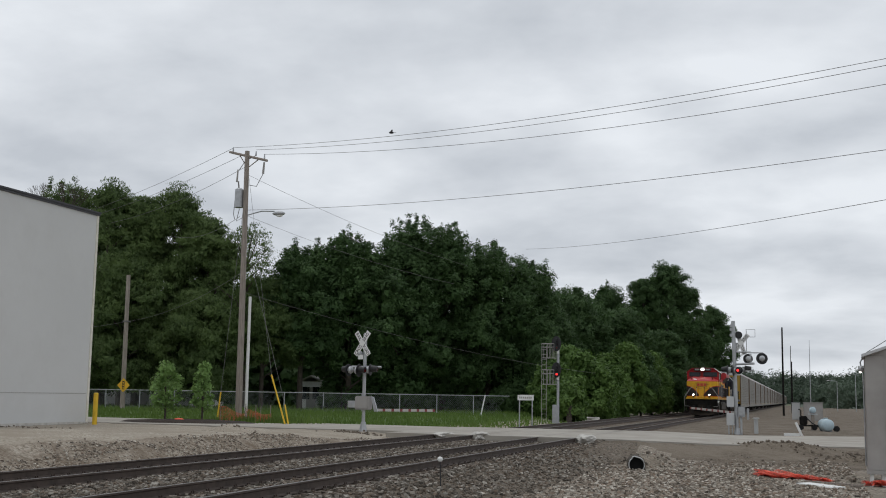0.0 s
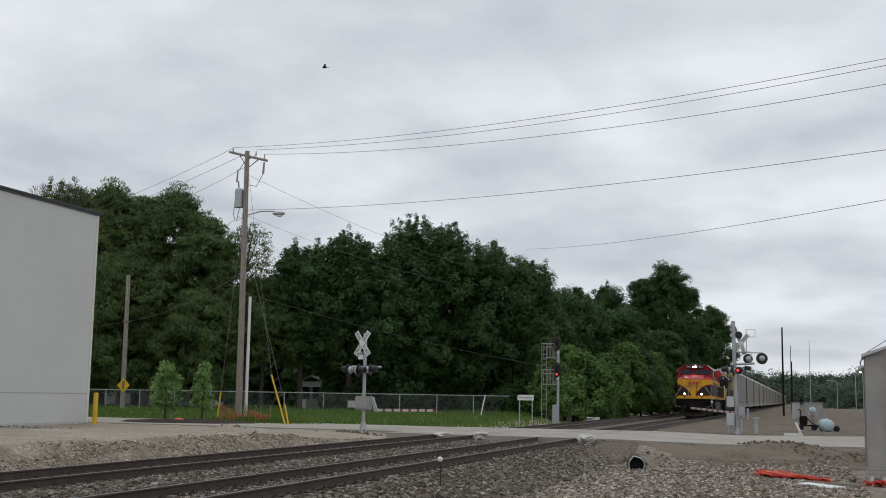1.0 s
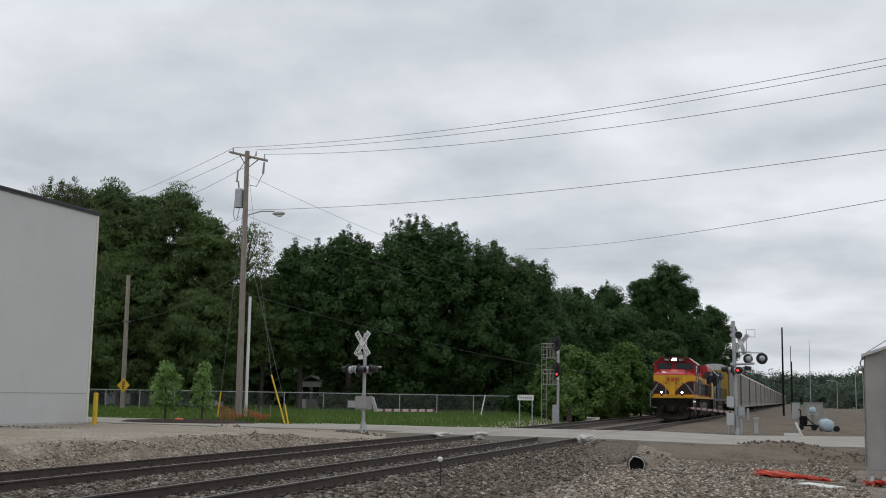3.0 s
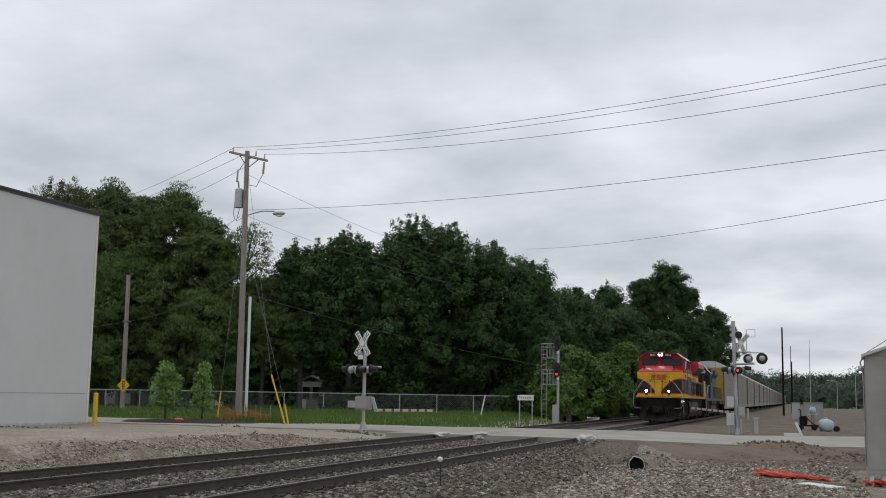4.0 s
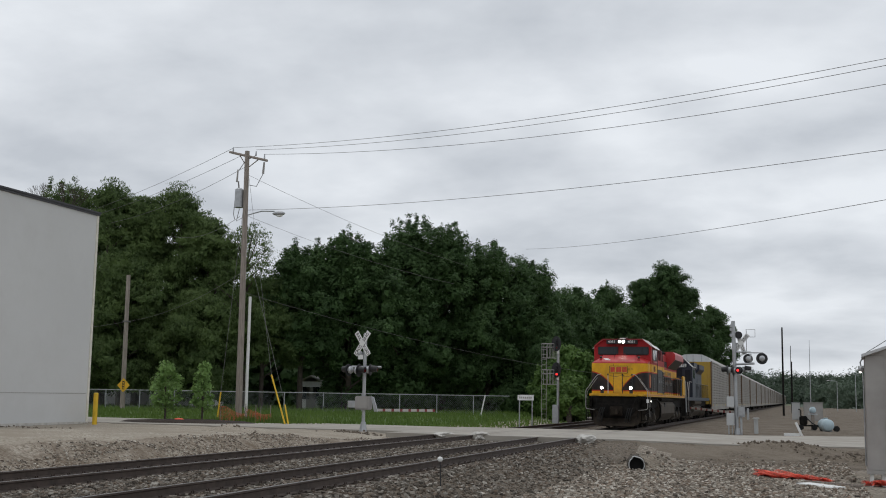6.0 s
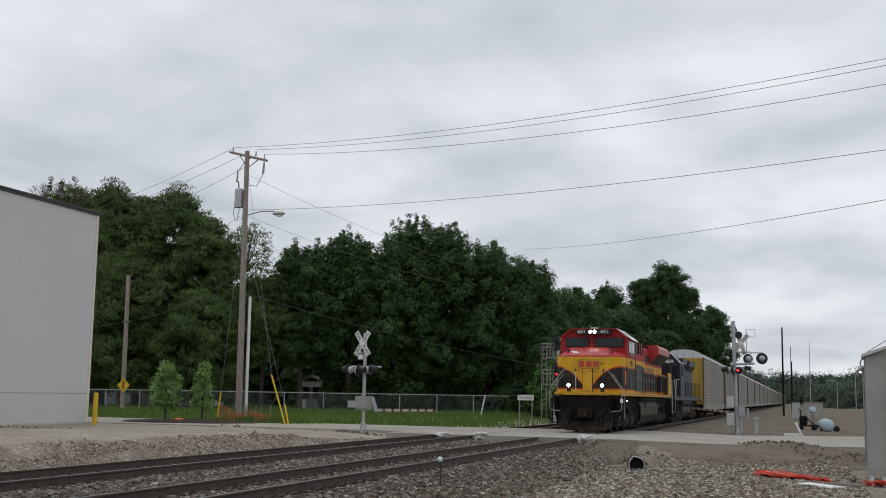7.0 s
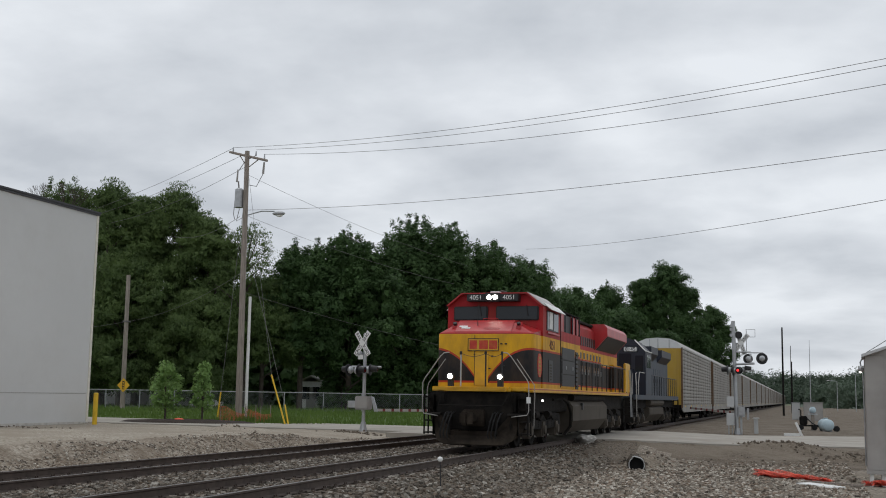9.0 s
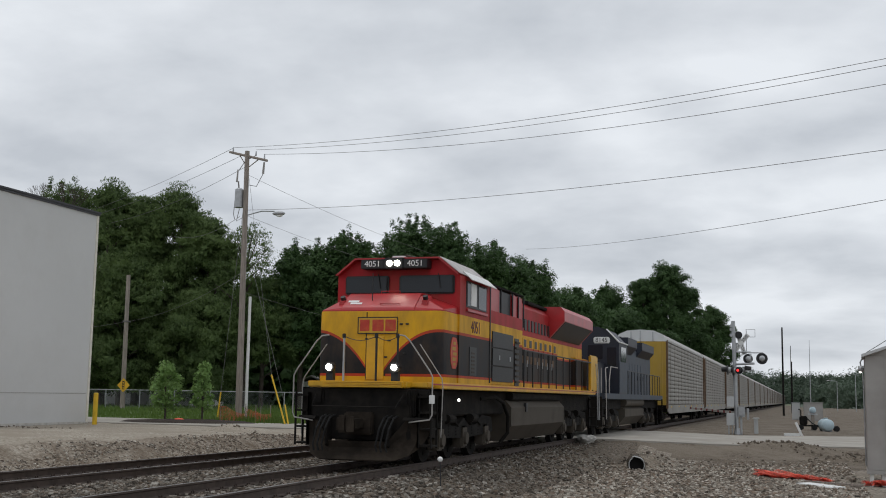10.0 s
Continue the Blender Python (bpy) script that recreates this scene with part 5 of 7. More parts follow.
def bare_tree():
    rng = random.Random(4)
    bm = B()
    def grow(p, d, length, r, level):
        q = p + d * length
        rod(bm, p, q, r, r * 0.65, 5)
        if level:
            for _ in range(3):
                nd = (d + Vector((rng.uniform(-0.6, 0.6), rng.uniform(-0.6, 0.6), rng.uniform(-0.1, 0.4)))).normalized()
                grow(q, nd, length * 0.72, r * 0.6, level - 1)
    grow(Vector((0, 0, -0.4)), Vector((0, 0, 1)), 12.5, 0.2, 0)
    grow(Vector((0, 0, 12)), Vector((0.05, 0, 1)).normalized(), 2.3, 0.12, 5)
    solid("bare_tree", bm, M["bark"], "leafless grey tree top above the warehouse roof", "tree", m=pose(-50.5, 80.0, 0))


bare_tree()


def far_woods():
    """The wooded ridge at the end of the line: a low hill under a mass of leaf clumps, both in a colour lightened for
    haze.
    """
    rng = np.random.default_rng(77)

    def ridge(x, y):
        side = max(smooth_step(14, 60, x), smooth_step(900, 1000, y))
        return (10.0 + y * 0.006 + 5.0 * noise.noise((x * 0.012, y * 0.006, 0))) * smooth_step(400, 520, y) * side

    xs, ys = np.arange(-400, 801, 20.0), np.arange(380, 1300, 20.0)
    k = len(xs)
    verts = [(x, y, ridge(x, y) - 0.6) for y in ys for x in xs]
    faces = [(j * k + i, j * k + i + 1, (j + 1) * k + i + 1, (j + 1) * k + i) for j in range(len(ys) - 1) for i in range(k - 1)]
    tagged(new("backdrop_hill", raw_mesh("backdrop_hill", verts, faces, M["leafhazed"])), "low wooded hill at the horizon, its colour lightened for haze", "hill", kind="structure")
    lobes = []
    for k in range(1500):
        x, y = rng.uniform(16, 330), rng.uniform(395, 640)
        if k % 4 == 0:
            x, y = rng.uniform(-90, 120), rng.uniform(900, 1010)
        s = rng.uniform(2.5, 5.5) * (1.5 if y > 900 else 1)
        z = ridge(x, y)
        for dz in (1.0, 5.0):
            lobes.append((np.array([x, y, z + dz]), np.array([s, s, s * 0.9])))
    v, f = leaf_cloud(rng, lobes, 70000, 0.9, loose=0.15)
    tagged(new("far_woods", cloud_mesh("far_woods", v, f, M["leafhazed"])), "wooded ridge far beyond the tracks, haze in its leaf colour", "woods", kind="stuff")
    lobes = []
    for k in range(150):
        x, y = rng.uniform(-130, -52), rng.uniform(80, 130)
        for z in np.arange(1.5, rng.uniform(9, 15), 3.5):
            s = rng.uniform(2.2, 3.6)
            lobes.append((np.array([x, y, z]), np.array([s, s, s * 0.8])))
    for k in range(170):
        x, y = rng.uniform(-52, -17), rng.uniform(104, 135)
        for z in np.arange(1.0, rng.uniform(6, 11), 3.0):
            s = rng.uniform(2.2, 3.4)
            lobes.append((np.array([x, y, z]), np.array([s, s, s * 0.8])))
    for k in range(120):
        x, y = rng.uniform(-40, -11), rng.uniform(140, 420)
        for z in np.arange(1.0, rng.uniform(7, 13), 3.0):
            s = rng.uniform(2.5, 4)
            lobes.append((np.array([x, y, z]), np.array([s, s, s * 0.8])))
    v, f = leaf_cloud(rng, lobes, 60000, 0.6)
    tagged(new("back_woods", cloud_mesh("back_woods", v, f, M["leafmaple"])), "dark dense woods filling in behind the trees", "woods", kind="stuff")


far_woods()


def grass():
    """Blades of lawn beyond the road, and weeds about the tracks' edge."""
    rng = np.random.default_rng(12)
    n = 60000
    y = 53 + (115 - 53) * rng.random(n) ** 1.6
    x = rng.uniform(-62, -6.8, n)
    ok = (y > 56.2 - 0.09 * (x + 14) + rng.normal(size=n) * 0.2)
    x, y = np.concatenate([x[ok], rng.normal(-18.0, 1.3, 2600)]), np.concatenate([y[ok], rng.normal(54.3, 0.7, 2600)])
    n = len(x)
    z = np.array([height(a, b_) for a, b_ in zip(x, y)])
    a = rng.uniform(0, 6.28, n)
    h = rng.uniform(0.08, 0.24, n) * np.where(rng.random(n) < 0.04, 2.2, 1)
    h[-2600:] *= 1.7
    w = rng.uniform(0.02, 0.06, n)
    lean = rng.normal(size=(n, 2)) * 0.06
    v = np.empty((n, 4, 3))
    dx, dy = np.cos(a) * w, np.sin(a) * w
    v[:, 0] = np.stack([x - dx, y - dy, z - 0.02], 1); v[:, 1] = np.stack([x + dx, y + dy, z - 0.02], 1)
    v[:, 2] = np.stack([x + dx * 0.2 + lean[:, 0], y + dy * 0.2 + lean[:, 1], z + h], 1); v[:, 3] = np.stack([x - dx * 0.2 + lean[:, 0], y - dy * 0.2 + lean[:, 1], z + h], 1)
    v = v.reshape(-1, 3)
    tagged(new("grass", cloud_mesh("grass", v, np.arange(len(v)).reshape(-1, 4), M["grass"])), "short green lawn grass beyond the road", "grass", kind="stuff")


grass()


# ---- locomotives: the front looks towards -y; y = 0 at the ditch lights, z = 0 on the rail heads ----
def livery():
    """Red over yellow over dark, the dark rising in a curve from the nose's middle, with red lines between."""
    m = bpy.data.materials.new("locomotive_livery")
    m.use_nodes = True
    nt = m.node_tree
    n, l = nt.nodes, nt.links
    b = n["Principled BSDF"]
    b.inputs["Specular IOR Level"].default_value = 0.25
    tc, sep = n.new("ShaderNodeTexCoord"), n.new("ShaderNodeSeparateXYZ")
    l.new(tc.outputs["Object"], sep.inputs[0])

    def op(kind, a, c=None, third=None):
        q = n.new("ShaderNodeMath"); q.operation = kind
        for i, v in enumerate((a, c, third)):
            if v is None:
                continue
            if isinstance(v, (int, float)):
                q.inputs[i].default_value = v
            else:
                l.new(v, q.inputs[i])
        return q.outputs[0]

    X, Y, Z = sep.outputs
    w = op("MINIMUM", op("MAXIMUM", op("DIVIDE", op("SUBTRACT", op("ABSOLUTE", op("ADD", X, 0.08)), 0.12), 1.40), 0.0), 1.0)
    curve = op("ADD", op("MULTIPLY", op("SUBTRACT", 1.0, op("POWER", op("SUBTRACT", 1.0, w), 2.2)), 0.99), 1.95)       # upper edge of the dark field
    d = op("SUBTRACT", Z, curve)
    is_dark = op("MULTIPLY", op("LESS_THAN", d, 0.0), op("GREATER_THAN", Z, 1.93))
    is_line = op("MAXIMUM", op("MULTIPLY", op("LESS_THAN", op("ABSOLUTE", d), 0.032), op("GREATER_THAN", Z, 1.93)),
                 op("MULTIPLY", op("LESS_THAN", op("ABSOLUTE", op("SUBTRACT", Z, 1.95)), 0.03), op("GREATER_THAN", op("ABSOLUTE", X), 0.16)))
    is_red = op("GREATER_THAN", Z, 3.385)

    def mix(f, a, c):
        q = n.new("ShaderNodeMix"); q.data_type = "RGBA"
        l.new(f, q.inputs[0])
        for i, v in ((6, a), (7, c)):
            if isinstance(v, tuple):
                q.inputs[i].default_value = (*v, 1)
            else:
                l.new(v, q.inputs[i])
        return q.outputs[2]

    c = mix(is_dark, (0.70, 0.37, 0.010), (0.011, 0.011, 0.013))
    c = mix(is_line, c, (0.46, 0.045, 0.014))
    c = mix(is_red, c, (0.40, 0.014, 0.020))
    dirt = n.new("ShaderNodeTexNoise"); dirt.inputs["Scale"].default_value = 1.6; dirt.inputs["Detail"].default_value = 8; dirt.inputs["Roughness"].default_value = 0.65
    mp = n.new("ShaderNodeMapping"); mp.inputs["Scale"].default_value = (1.3, 1.3, 0.5)
    l.new(tc.outputs["Object"], mp.inputs[0]); l.new(mp.outputs[0], dirt.inputs["Vector"])
    q = n.new("ShaderNodeMapRange"); q.inputs[1].default_value, q.inputs[2].default_value, q.inputs[4].default_value = 0.42, 0.8, 0.55
    l.new(dirt.outputs["Fac"], q.inputs[0])
    c = mix(q.outputs[0], c, (0.12, 0.075, 0.045))
    l.new(c, b.inputs["Base Color"])
    r = n.new("ShaderNodeMapRange"); r.inputs[3].default_value, r.inputs[4].default_value = 0.40, 0.75
    l.new(dirt.outputs["Fac"], r.inputs[0]); l.new(r.outputs[0], b.inputs["Roughness"])
    return m


M["livery"] = livery()


def wheelset(parent, y, r=0.51):
    bm = B()
    for s in (-1, 1):
        rod(bm, (s * 0.68, 0, 0), (s * 0.82, 0, 0), r, r - 0.012, 28)
        rod(bm, (s * 0.66, 0, 0), (s * 0.69, 0, 0), r + 0.028, r + 0.028, 28)
        rod(bm, (s * 0.80, 0, 0), (s * 0.90, 0, 0), 0.17, 0.13, 14)
        for k in range(6):
            a = k * math.pi / 3
            rod(bm, (s * 0.815, 0.30 * math.cos(a), 0.30 * math.sin(a)), (s * 0.835, 0.30 * math.cos(a), 0.30 * math.sin(a)), 0.055, sides=8)
    rod(bm, (-0.9, 0, 0), (0.9, 0, 0), 0.09, sides=12)
    return part("wheelset", bm, M["grime"], parent, "dark steel wheels on an axle", m=pose(0, y, r))


def truck(parent, ys):
    """A six-wheel truck: side frames with pedestals, journal boxes, springs and brake rigging."""
    y0, y1 = ys[0], ys[-1]
    tr = part("truck_frame", box(B(), -1.0, 1.0, y0 + 0.6, y1 - 0.6, 0.62, 0.95, 0.03), M["grime"], parent, "grimy steel truck frame")
    for s in (-1, 1):
        bm = B()
        prof = [(y0 - 0.75, 0.62), (y0 - 0.6, 0.98), (y0 + 0.35, 1.05), (y0 + 0.9, 0.82), (ys[1] - 0.5, 0.80), (ys[1], 1.0), (ys[1] + 0.5, 0.80), (y1 - 0.9, 0.82), (y1 - 0.35, 1.05), (y1 + 0.6, 0.98), (y1 + 0.75, 0.62),
                (y1 + 0.3, 0.55), (y1 - 0.45, 0.55), (ys[1] + 0.45, 0.52), (ys[1] - 0.45, 0.52), (y0 + 0.45, 0.55), (y0 - 0.3, 0.55)]
        loft(bm, [[(s * 1.02, y, z) for y, z in prof], [(s * 1.20, y, z) for y, z in prof]])
        part("side_frame", bm, M["grime"], tr)
        for y in ys:
            bm = B()
            box(bm, s * 1.10 - 0.14, s * 1.10 + 0.14, y - 0.22, y + 0.22, 0.28, 0.80, 0.04)
            rod(bm, (s * 1.2, y, 0.51), (s * 1.30, y, 0.51), 0.17, 0.14, 14)
            part("journal_box", bm, M["tank"], tr, "dusty journal box")
        for a, b_ in zip(ys, ys[1:]):
            c = (a + b_) / 2
            for dy in (-0.3, 0.3):
                coil = [(0.10 if k % 2 else 0.08, 0.58 + k * 0.035) for k in range(12)]
                part("spring", loft(B(), [[(s * 1.12 + r * math.cos(a), c + dy + r * math.sin(a), z) for a in (j * math.pi / 5 for j in range(10))] for r, z in coil]), M["grime"], tr)
            bm = B()
            rod(bm, (s * 1.22, c - 0.55, 0.98), (s * 1.22, c - 0.05, 0.98), 0.11, sides=12)
            rod(bm, (s * 1.22, c - 0.05, 0.98), (s * 1.22, c + 0.45, 0.80), 0.025, sides=6)
            box(bm, s * 0.95 - 0.05, s * 0.95 + 0.05, c - 0.09, c + 0.09, 0.22, 0.66)
            part("brake_cylinder", bm, M["grime"], tr)
    return tr


def rail_posts(parent, x, y0, y1, n, z0, z1, material, top=True, label=""):
    for k in range(n):
        y = y0 + (y1 - y0) * k / (n - 1)
        part("handrail_post", rod(B(), (x, y, z0), (x, y, z1), 0.022, sides=6), material, parent, label)
    if top:
        part("handrail", rod(B(), (x, y0, z1), (x, y1, z1), 0.022, sides=6), material, parent, label)


def steps(parent, s, y, material, flip=1):
    bm = B()
    for k, z in enumerate((0.45, 0.80, 1.15, 1.48)):
        box(bm, s * 1.42 - 0.16, s * 1.42 + 0.16, y - 0.03 * k, y + 0.32 - 0.03 * k, z - 0.02, z + 0.02)
    for yy in (y - 0.06, y + 0.33):
        box(bm, s * 1.56 - 0.02, s * 1.56 + 0.02, yy, yy + 0.03, 0.40, 1.55)
        box(bm, s * 1.28 - 0.02, s * 1.28 + 0.02, yy, yy + 0.03, 0.40, 1.55)
    box(bm, s * 1.27 - 0.01, s * 1.27 + 0.01, y - 0.06, y + 0.36, 0.40, 1.55)
    part("steps", bm, material, parent, "dark steel boarding steps")


def section_loft(pts, ys):
    """Cross-section (x, z) carried along y."""
    return loft(B(), [[(x, y, z) for x, z in pts] for y in ys])


def red_locomotive():
    lo = thing("locomotive", pose(0, 0, 0), "red, yellow and dark diesel locomotive with lit headlights and grimy underframe", "locomotive", "locomotives")
    L = M["livery"]
    # frame and deck
    part("underframe", box(B(), -1.2, 1.2, 0.1, 21.3, 1.05, 1.65, 0.03), M["grime"], lo, "grimy black underframe")
    deck = box(B(), -1.55, 1.55, 0.75, 20.55, 1.66, 1.80, 0.015)
    box(deck, -0.95, 1.02, -0.05, 0.30, 1.66, 1.80, 0.015)
    box(deck, -1.40, 1.40, 0.30, 0.74, 1.68, 1.80, 0.015)
    box(deck, -1.14, 1.14, 20.56, 21.2, 1.66, 1.80, 0.015)
    part("side_sill", deck, [M["yellow"]], lo, "yellow side sill and walkway edge")
    part("sill_stripe", box(B(), 1.552, 1.556, 0.1, 21.1, 1.735, 1.765), M["red"], lo, "thin red stripe")
    bm = B()
    box(bm, -0.86, 0.98, -0.14, -0.05, 1.66, 1.80, 0.02)
    for k in range(4):
        box(bm, -0.84, 0.96, -0.17, -0.13, 1.67 + k * 0.033, 1.688 + k * 0.033)
    part("anticlimber", bm, M["yellow"], lo, "yellow ribbed anticlimber")
    # pilot: end plate, plough, coupler, hoses
    part("pilot_plate", box(B(), -1.12, 1.12, 0.0, 0.10, 0.55, 1.65, 0.03), M["grime"], lo, "black end plate caked in dirt")
    plan = [(-1.46, 0.30), (-1.30, 0.02), (-1.02, -0.14), (-0.66, -0.28), (0.66, -0.28), (1.02, -0.14), (1.30, 0.02), (1.46, 0.30)]
    bm = B()
    rings = []
    for u, dy, k in ((1.0, 0.10, 1.02), (0.66, 0.13, 0.99), (0.33, 0.06, 0.94), (0.0, -0.10, 0.86)):
        ring = []
        for x, y in plan:
            top = 0.52 if abs(x) < 0.7 else 0.97
            low = 0.15 if abs(x) < 1.2 else 0.15 + 0.9 * (abs(x) - 1.2)
            ring.append((x * k, y + dy, low + (top - low) * u))
        rings.append(ring)
    loft(bm, rings, caps=False, close=False)
    bmesh.ops.solidify(bm, geom=bm.faces[:], thickness=0.04)
    part("plough", bm, M["plough"], lo, "grimy black steel snow plough")
    for s in (-1, 1):
        part("plough_brace", loft(B(), [[(x, 0.05, 0.30), (x, 0.05, 1.05), (x, -0.20, 0.95), (x, -0.24, 0.45)] for x in (s * 0.70 - 0.02, s * 0.70 + 0.02)]), M["grime"], lo)
        bm = B()
        loft(bm, [[(s * 1.0, -0.16, 0.98), (s * 1.50, 0.10, 0.98), (s * 1.52, 0.42, 0.98), (s * 1.0, 0.1, 0.98)], [(s * 1.0, -0.12, 1.04), (s * 1.50, 0.12, 1.04), (s * 1.52, 0.42, 1.04), (s * 1.0, 0.1, 1.04)]])
        part("plough_wing", bm, M["grime"], lo)
        part("corner_plate", box(B(), min(s * 1.08, s * 1.46), max(s * 1.08, s * 1.46), 0.22, 0.30, 0.98, 1.64, 0.02), M["grime"], lo, "dark corner plate under the deck")
        part("corner_pocket", box(B(), min(s * 0.86, s * 1.10), max(s * 0.86, s * 1.10), -0.08, 0.06, 1.28, 1.62, 0.05), M["grime"], lo)
    bm = B()
    box(bm, -0.14, 0.14, -0.70, 0.0, 0.78, 1.0, 0.03)
    box(bm, -0.20, 0.04, -0.92, -0.65, 0.72, 1.08, 0.05)
    rod(bm, (0.10, -0.86, 0.74), (0.10, -0.86, 1.06), 0.08, sides=10)
    box(bm, -0.32, 0.32, -0.18, 0.0, 0.66, 1.14, 0.03)
    part("coupler", bm, M["plough"], lo, "dusty knuckle coupler")
    for x in (-0.80, -0.70, -0.60, 0.62, 0.72, 0.84):
        bm = B()
        pipe_run(bm, [(x, -0.02, 1.06), (x - 0.01, -0.24, 1.02), (x - 0.05, -0.40, 0.80), (x - 0.12, -0.42, 0.45), (x - 0.10, -0.38, 0.32)], 0.022)
        part("hose", bm, M["rubber"], lo)
    bm = B()
    pipe_run(bm, [(-1.0, -0.12, 1.52), (-1.0, -0.34, 1.25), (0.9, -0.34, 1.25), (1.0, -0.12, 1.52)], 0.018)
    part("uncoupling_lever", bm, M["grime"], lo)
    for s in (-1, 1):
        steps(lo, s, 0.12, M["grime"]); steps(lo, s, 20.6, M["grime"])
    # nose and cab
    bm = B()
    plan = [(-1.49, 2.2), (-1.49, 1.16), (-1.44, 1.06), (-1.33, 1.01), (1.33, 1.01), (1.44, 1.06), (1.49, 1.16), (1.49, 2.2)]
    loft(bm, [[(x, y, z) for x, y in plan] for z in (1.80, 3.36)] + [[(x * 0.992, y + 0.02, 3.41) for x, y in plan]])
    part("nose", bm, L, lo, "red, yellow and dark nose with a curved stripe", smooth=True)
    crown = [(1.03, 3.40), (1.06, 3.47), (1.12, 3.52), (1.50, 3.80), (1.58, 3.835), (2.25, 3.86), (2.25, 3.40)]
    bm = loft(B(), [[(x, y, z) for y, z in crown] for x in (-0.95, 0.80)])
    part("nose_crown", bm, M["red"], lo, "sloping red middle of the nose under the windscreens", smooth=True)
    for s in (-1, 1):
        inner = 0.80 if s > 0 else 0.95
        bm = B()
        for p in ((inner, 1.05, 3.40), (inner, 1.09, 3.47), (inner, 1.50, 3.765), (inner, 2.24, 3.80), (1.475, 1.95, 3.52), (1.475, 2.24, 3.55), (1.465, 1.17, 3.42), (1.475, 2.24, 3.40), (1.465, 1.17, 3.40), (inner, 2.24, 3.40)):
            bm.verts.new((s * p[0], p[1], p[2]))
        bmesh.ops.convex_hull(bm, input=bm.verts[:])
        part("nose_shoulder", bm, M["red"], lo, "sloping glossy red nose shoulder")
        x = s * 1.0 - 0.02
        sf = part("sand_filler", loft(B(), [[(x - 0.08, y, z), (x + 0.08, y, z), (x + 0.06, y, z + h), (x - 0.06, y, z + h)] for y, z, h in ((1.22, 3.46, 0.17), (1.55, 3.60, 0.17))]), M["red"], lo, "red sand filler box")
        part("cap", rod(B(), (x, 1.32, 3.66), (x, 1.27, 3.74), 0.06, sides=12), M["darkgrn"], sf, "dark filler cap")
    sec = [(-1.53, 1.80), (-1.53, 4.30), (-1.05, 4.68), (1.05, 4.68), (1.53, 4.30), (1.53, 1.80)]
    bm = B()
    loft(bm, [[(x, 2.15 + 0.05 * max(0, z - 3.4), z) for x, z in sec], [(x, 4.85, z) for x, z in sec]])
    part("cab", bm, L, lo, "red and yellow cab")
    part("roof_skin", loft(B(), [[(x0, y, z0), (x1, y, z1), (x1 - 0.01, y, z1 + 0.012), (x0 - 0.01, y, z0 + 0.012)] for x0, z0, x1, z1 in ((1.56, 4.335, 1.07, 4.73),) for y in (2.04, 4.9)]), M["bleached"], lo, "sun-bleached grey roof edge")
    part("cab_roof", loft(B(), [[(-1.54, y, 4.33), (-1.05, y, 4.725), (1.05, y, 4.725), (1.54, y, 4.33), (1.50, y, 4.31), (1.03, y, 4.69), (-1.03, y, 4.69), (-1.50, y, 4.31)] for y in (2.02, 4.9)]), M["red"], lo, "red cab roof, sun-bleached at the edges")
    for s in (-1, 1):
        x0, x1 = (0.04, 1.40) if s > 0 else (-1.32, -0.22)
        w = part("windscreen", box(B(), x0, x1, 2.125, 2.21, 3.87, 4.31, 0.03), M["black"], lo, "dark windscreen in a black gasket")
        part("pane", box(B(), x0 + 0.05, x1 - 0.05, 2.11, 2.13, 3.905, 4.275), M["glass"], w)
        part("wiper", rod(B(), ((x0 + x1) / 2 + 0.3, 2.09, 4.34), ((x0 + x1) / 2 + 0.36, 2.09, 4.0), 0.012, sides=5), M["black"], lo)
        nb = part("number_board", box(B(), min(s * 0.24, s * 0.82), max(s * 0.24, s * 0.82), 1.84, 2.2, 4.45, 4.66, 0.012), M["black"], lo, "black number board with white figures")
        words("road_number", "4051", 0.20, pose(s * 0.53, 1.834, 4.555) @ FACE, M["white"], nb)
        lamp = part("ditch_light", rod(B(), (s * 0.75, 0.10, 2.09), (s * 0.75, -0.06, 2.09), 0.10, 0.12, 16), M["black"], lo, "round lit ditch light")
        part("lens", rod(B(), (s * 0.75, -0.06, 2.09), (s * 0.75, -0.075, 2.09), 0.070, sides=16), M["lamp"], lamp)
        part("light_bracket", box(B(), s * 0.75 - 0.08, s * 0.75 + 0.08, -0.02, 0.12, 1.79, 2.0), M["darkgrn"], lo)
    hs = part("headlight_case", box(B(), -0.24, 0.24, 1.82, 2.25, 4.44, 4.70, 0.02), M["darkgrn"], lo, "dark twin headlight casing")
    for x in (-0.095, 0.095):
        part("headlight", rod(B(), (x, 1.82, 4.565), (x, 1.80, 4.565), 0.07, sides=16), M["lamp"], hs, "lit round headlight")
    part("horn", rod(B(), (0.15, 2.3, 4.80), (0.15, 2.9, 4.80), 0.03, 0.06, 10), M["tank"], lo)
    part("antenna", box(B(), -0.15, 0.15, 2.15, 2.45, 4.72, 4.78, 0.01), M["white"], lo)
    # nose door, crest board, grab irons
    part("nose_door", box(B(), -0.30, 0.12, 0.985, 1.015, 1.85, 2.82, 0.01), M["yellow"], lo, "yellow nose door")
    bd = part("crest_board", box(B(), -0.52, 0.44, 0.985, 1.012, 2.87, 3.25, 0.01), M["yellow"], lo, "yellow crest panel with a dark border and red shapes")
    for x0, x1, z0, z1 in ((-0.52, 0.44, 3.23, 3.25), (-0.52, 0.44, 2.87, 2.89), (-0.52, -0.50, 2.87, 3.25), (0.42, 0.44, 2.87, 3.25)):
        part("border", box(B(), x0, x1, 0.978, 0.986, z0, z1), M["darkgrn"], bd)
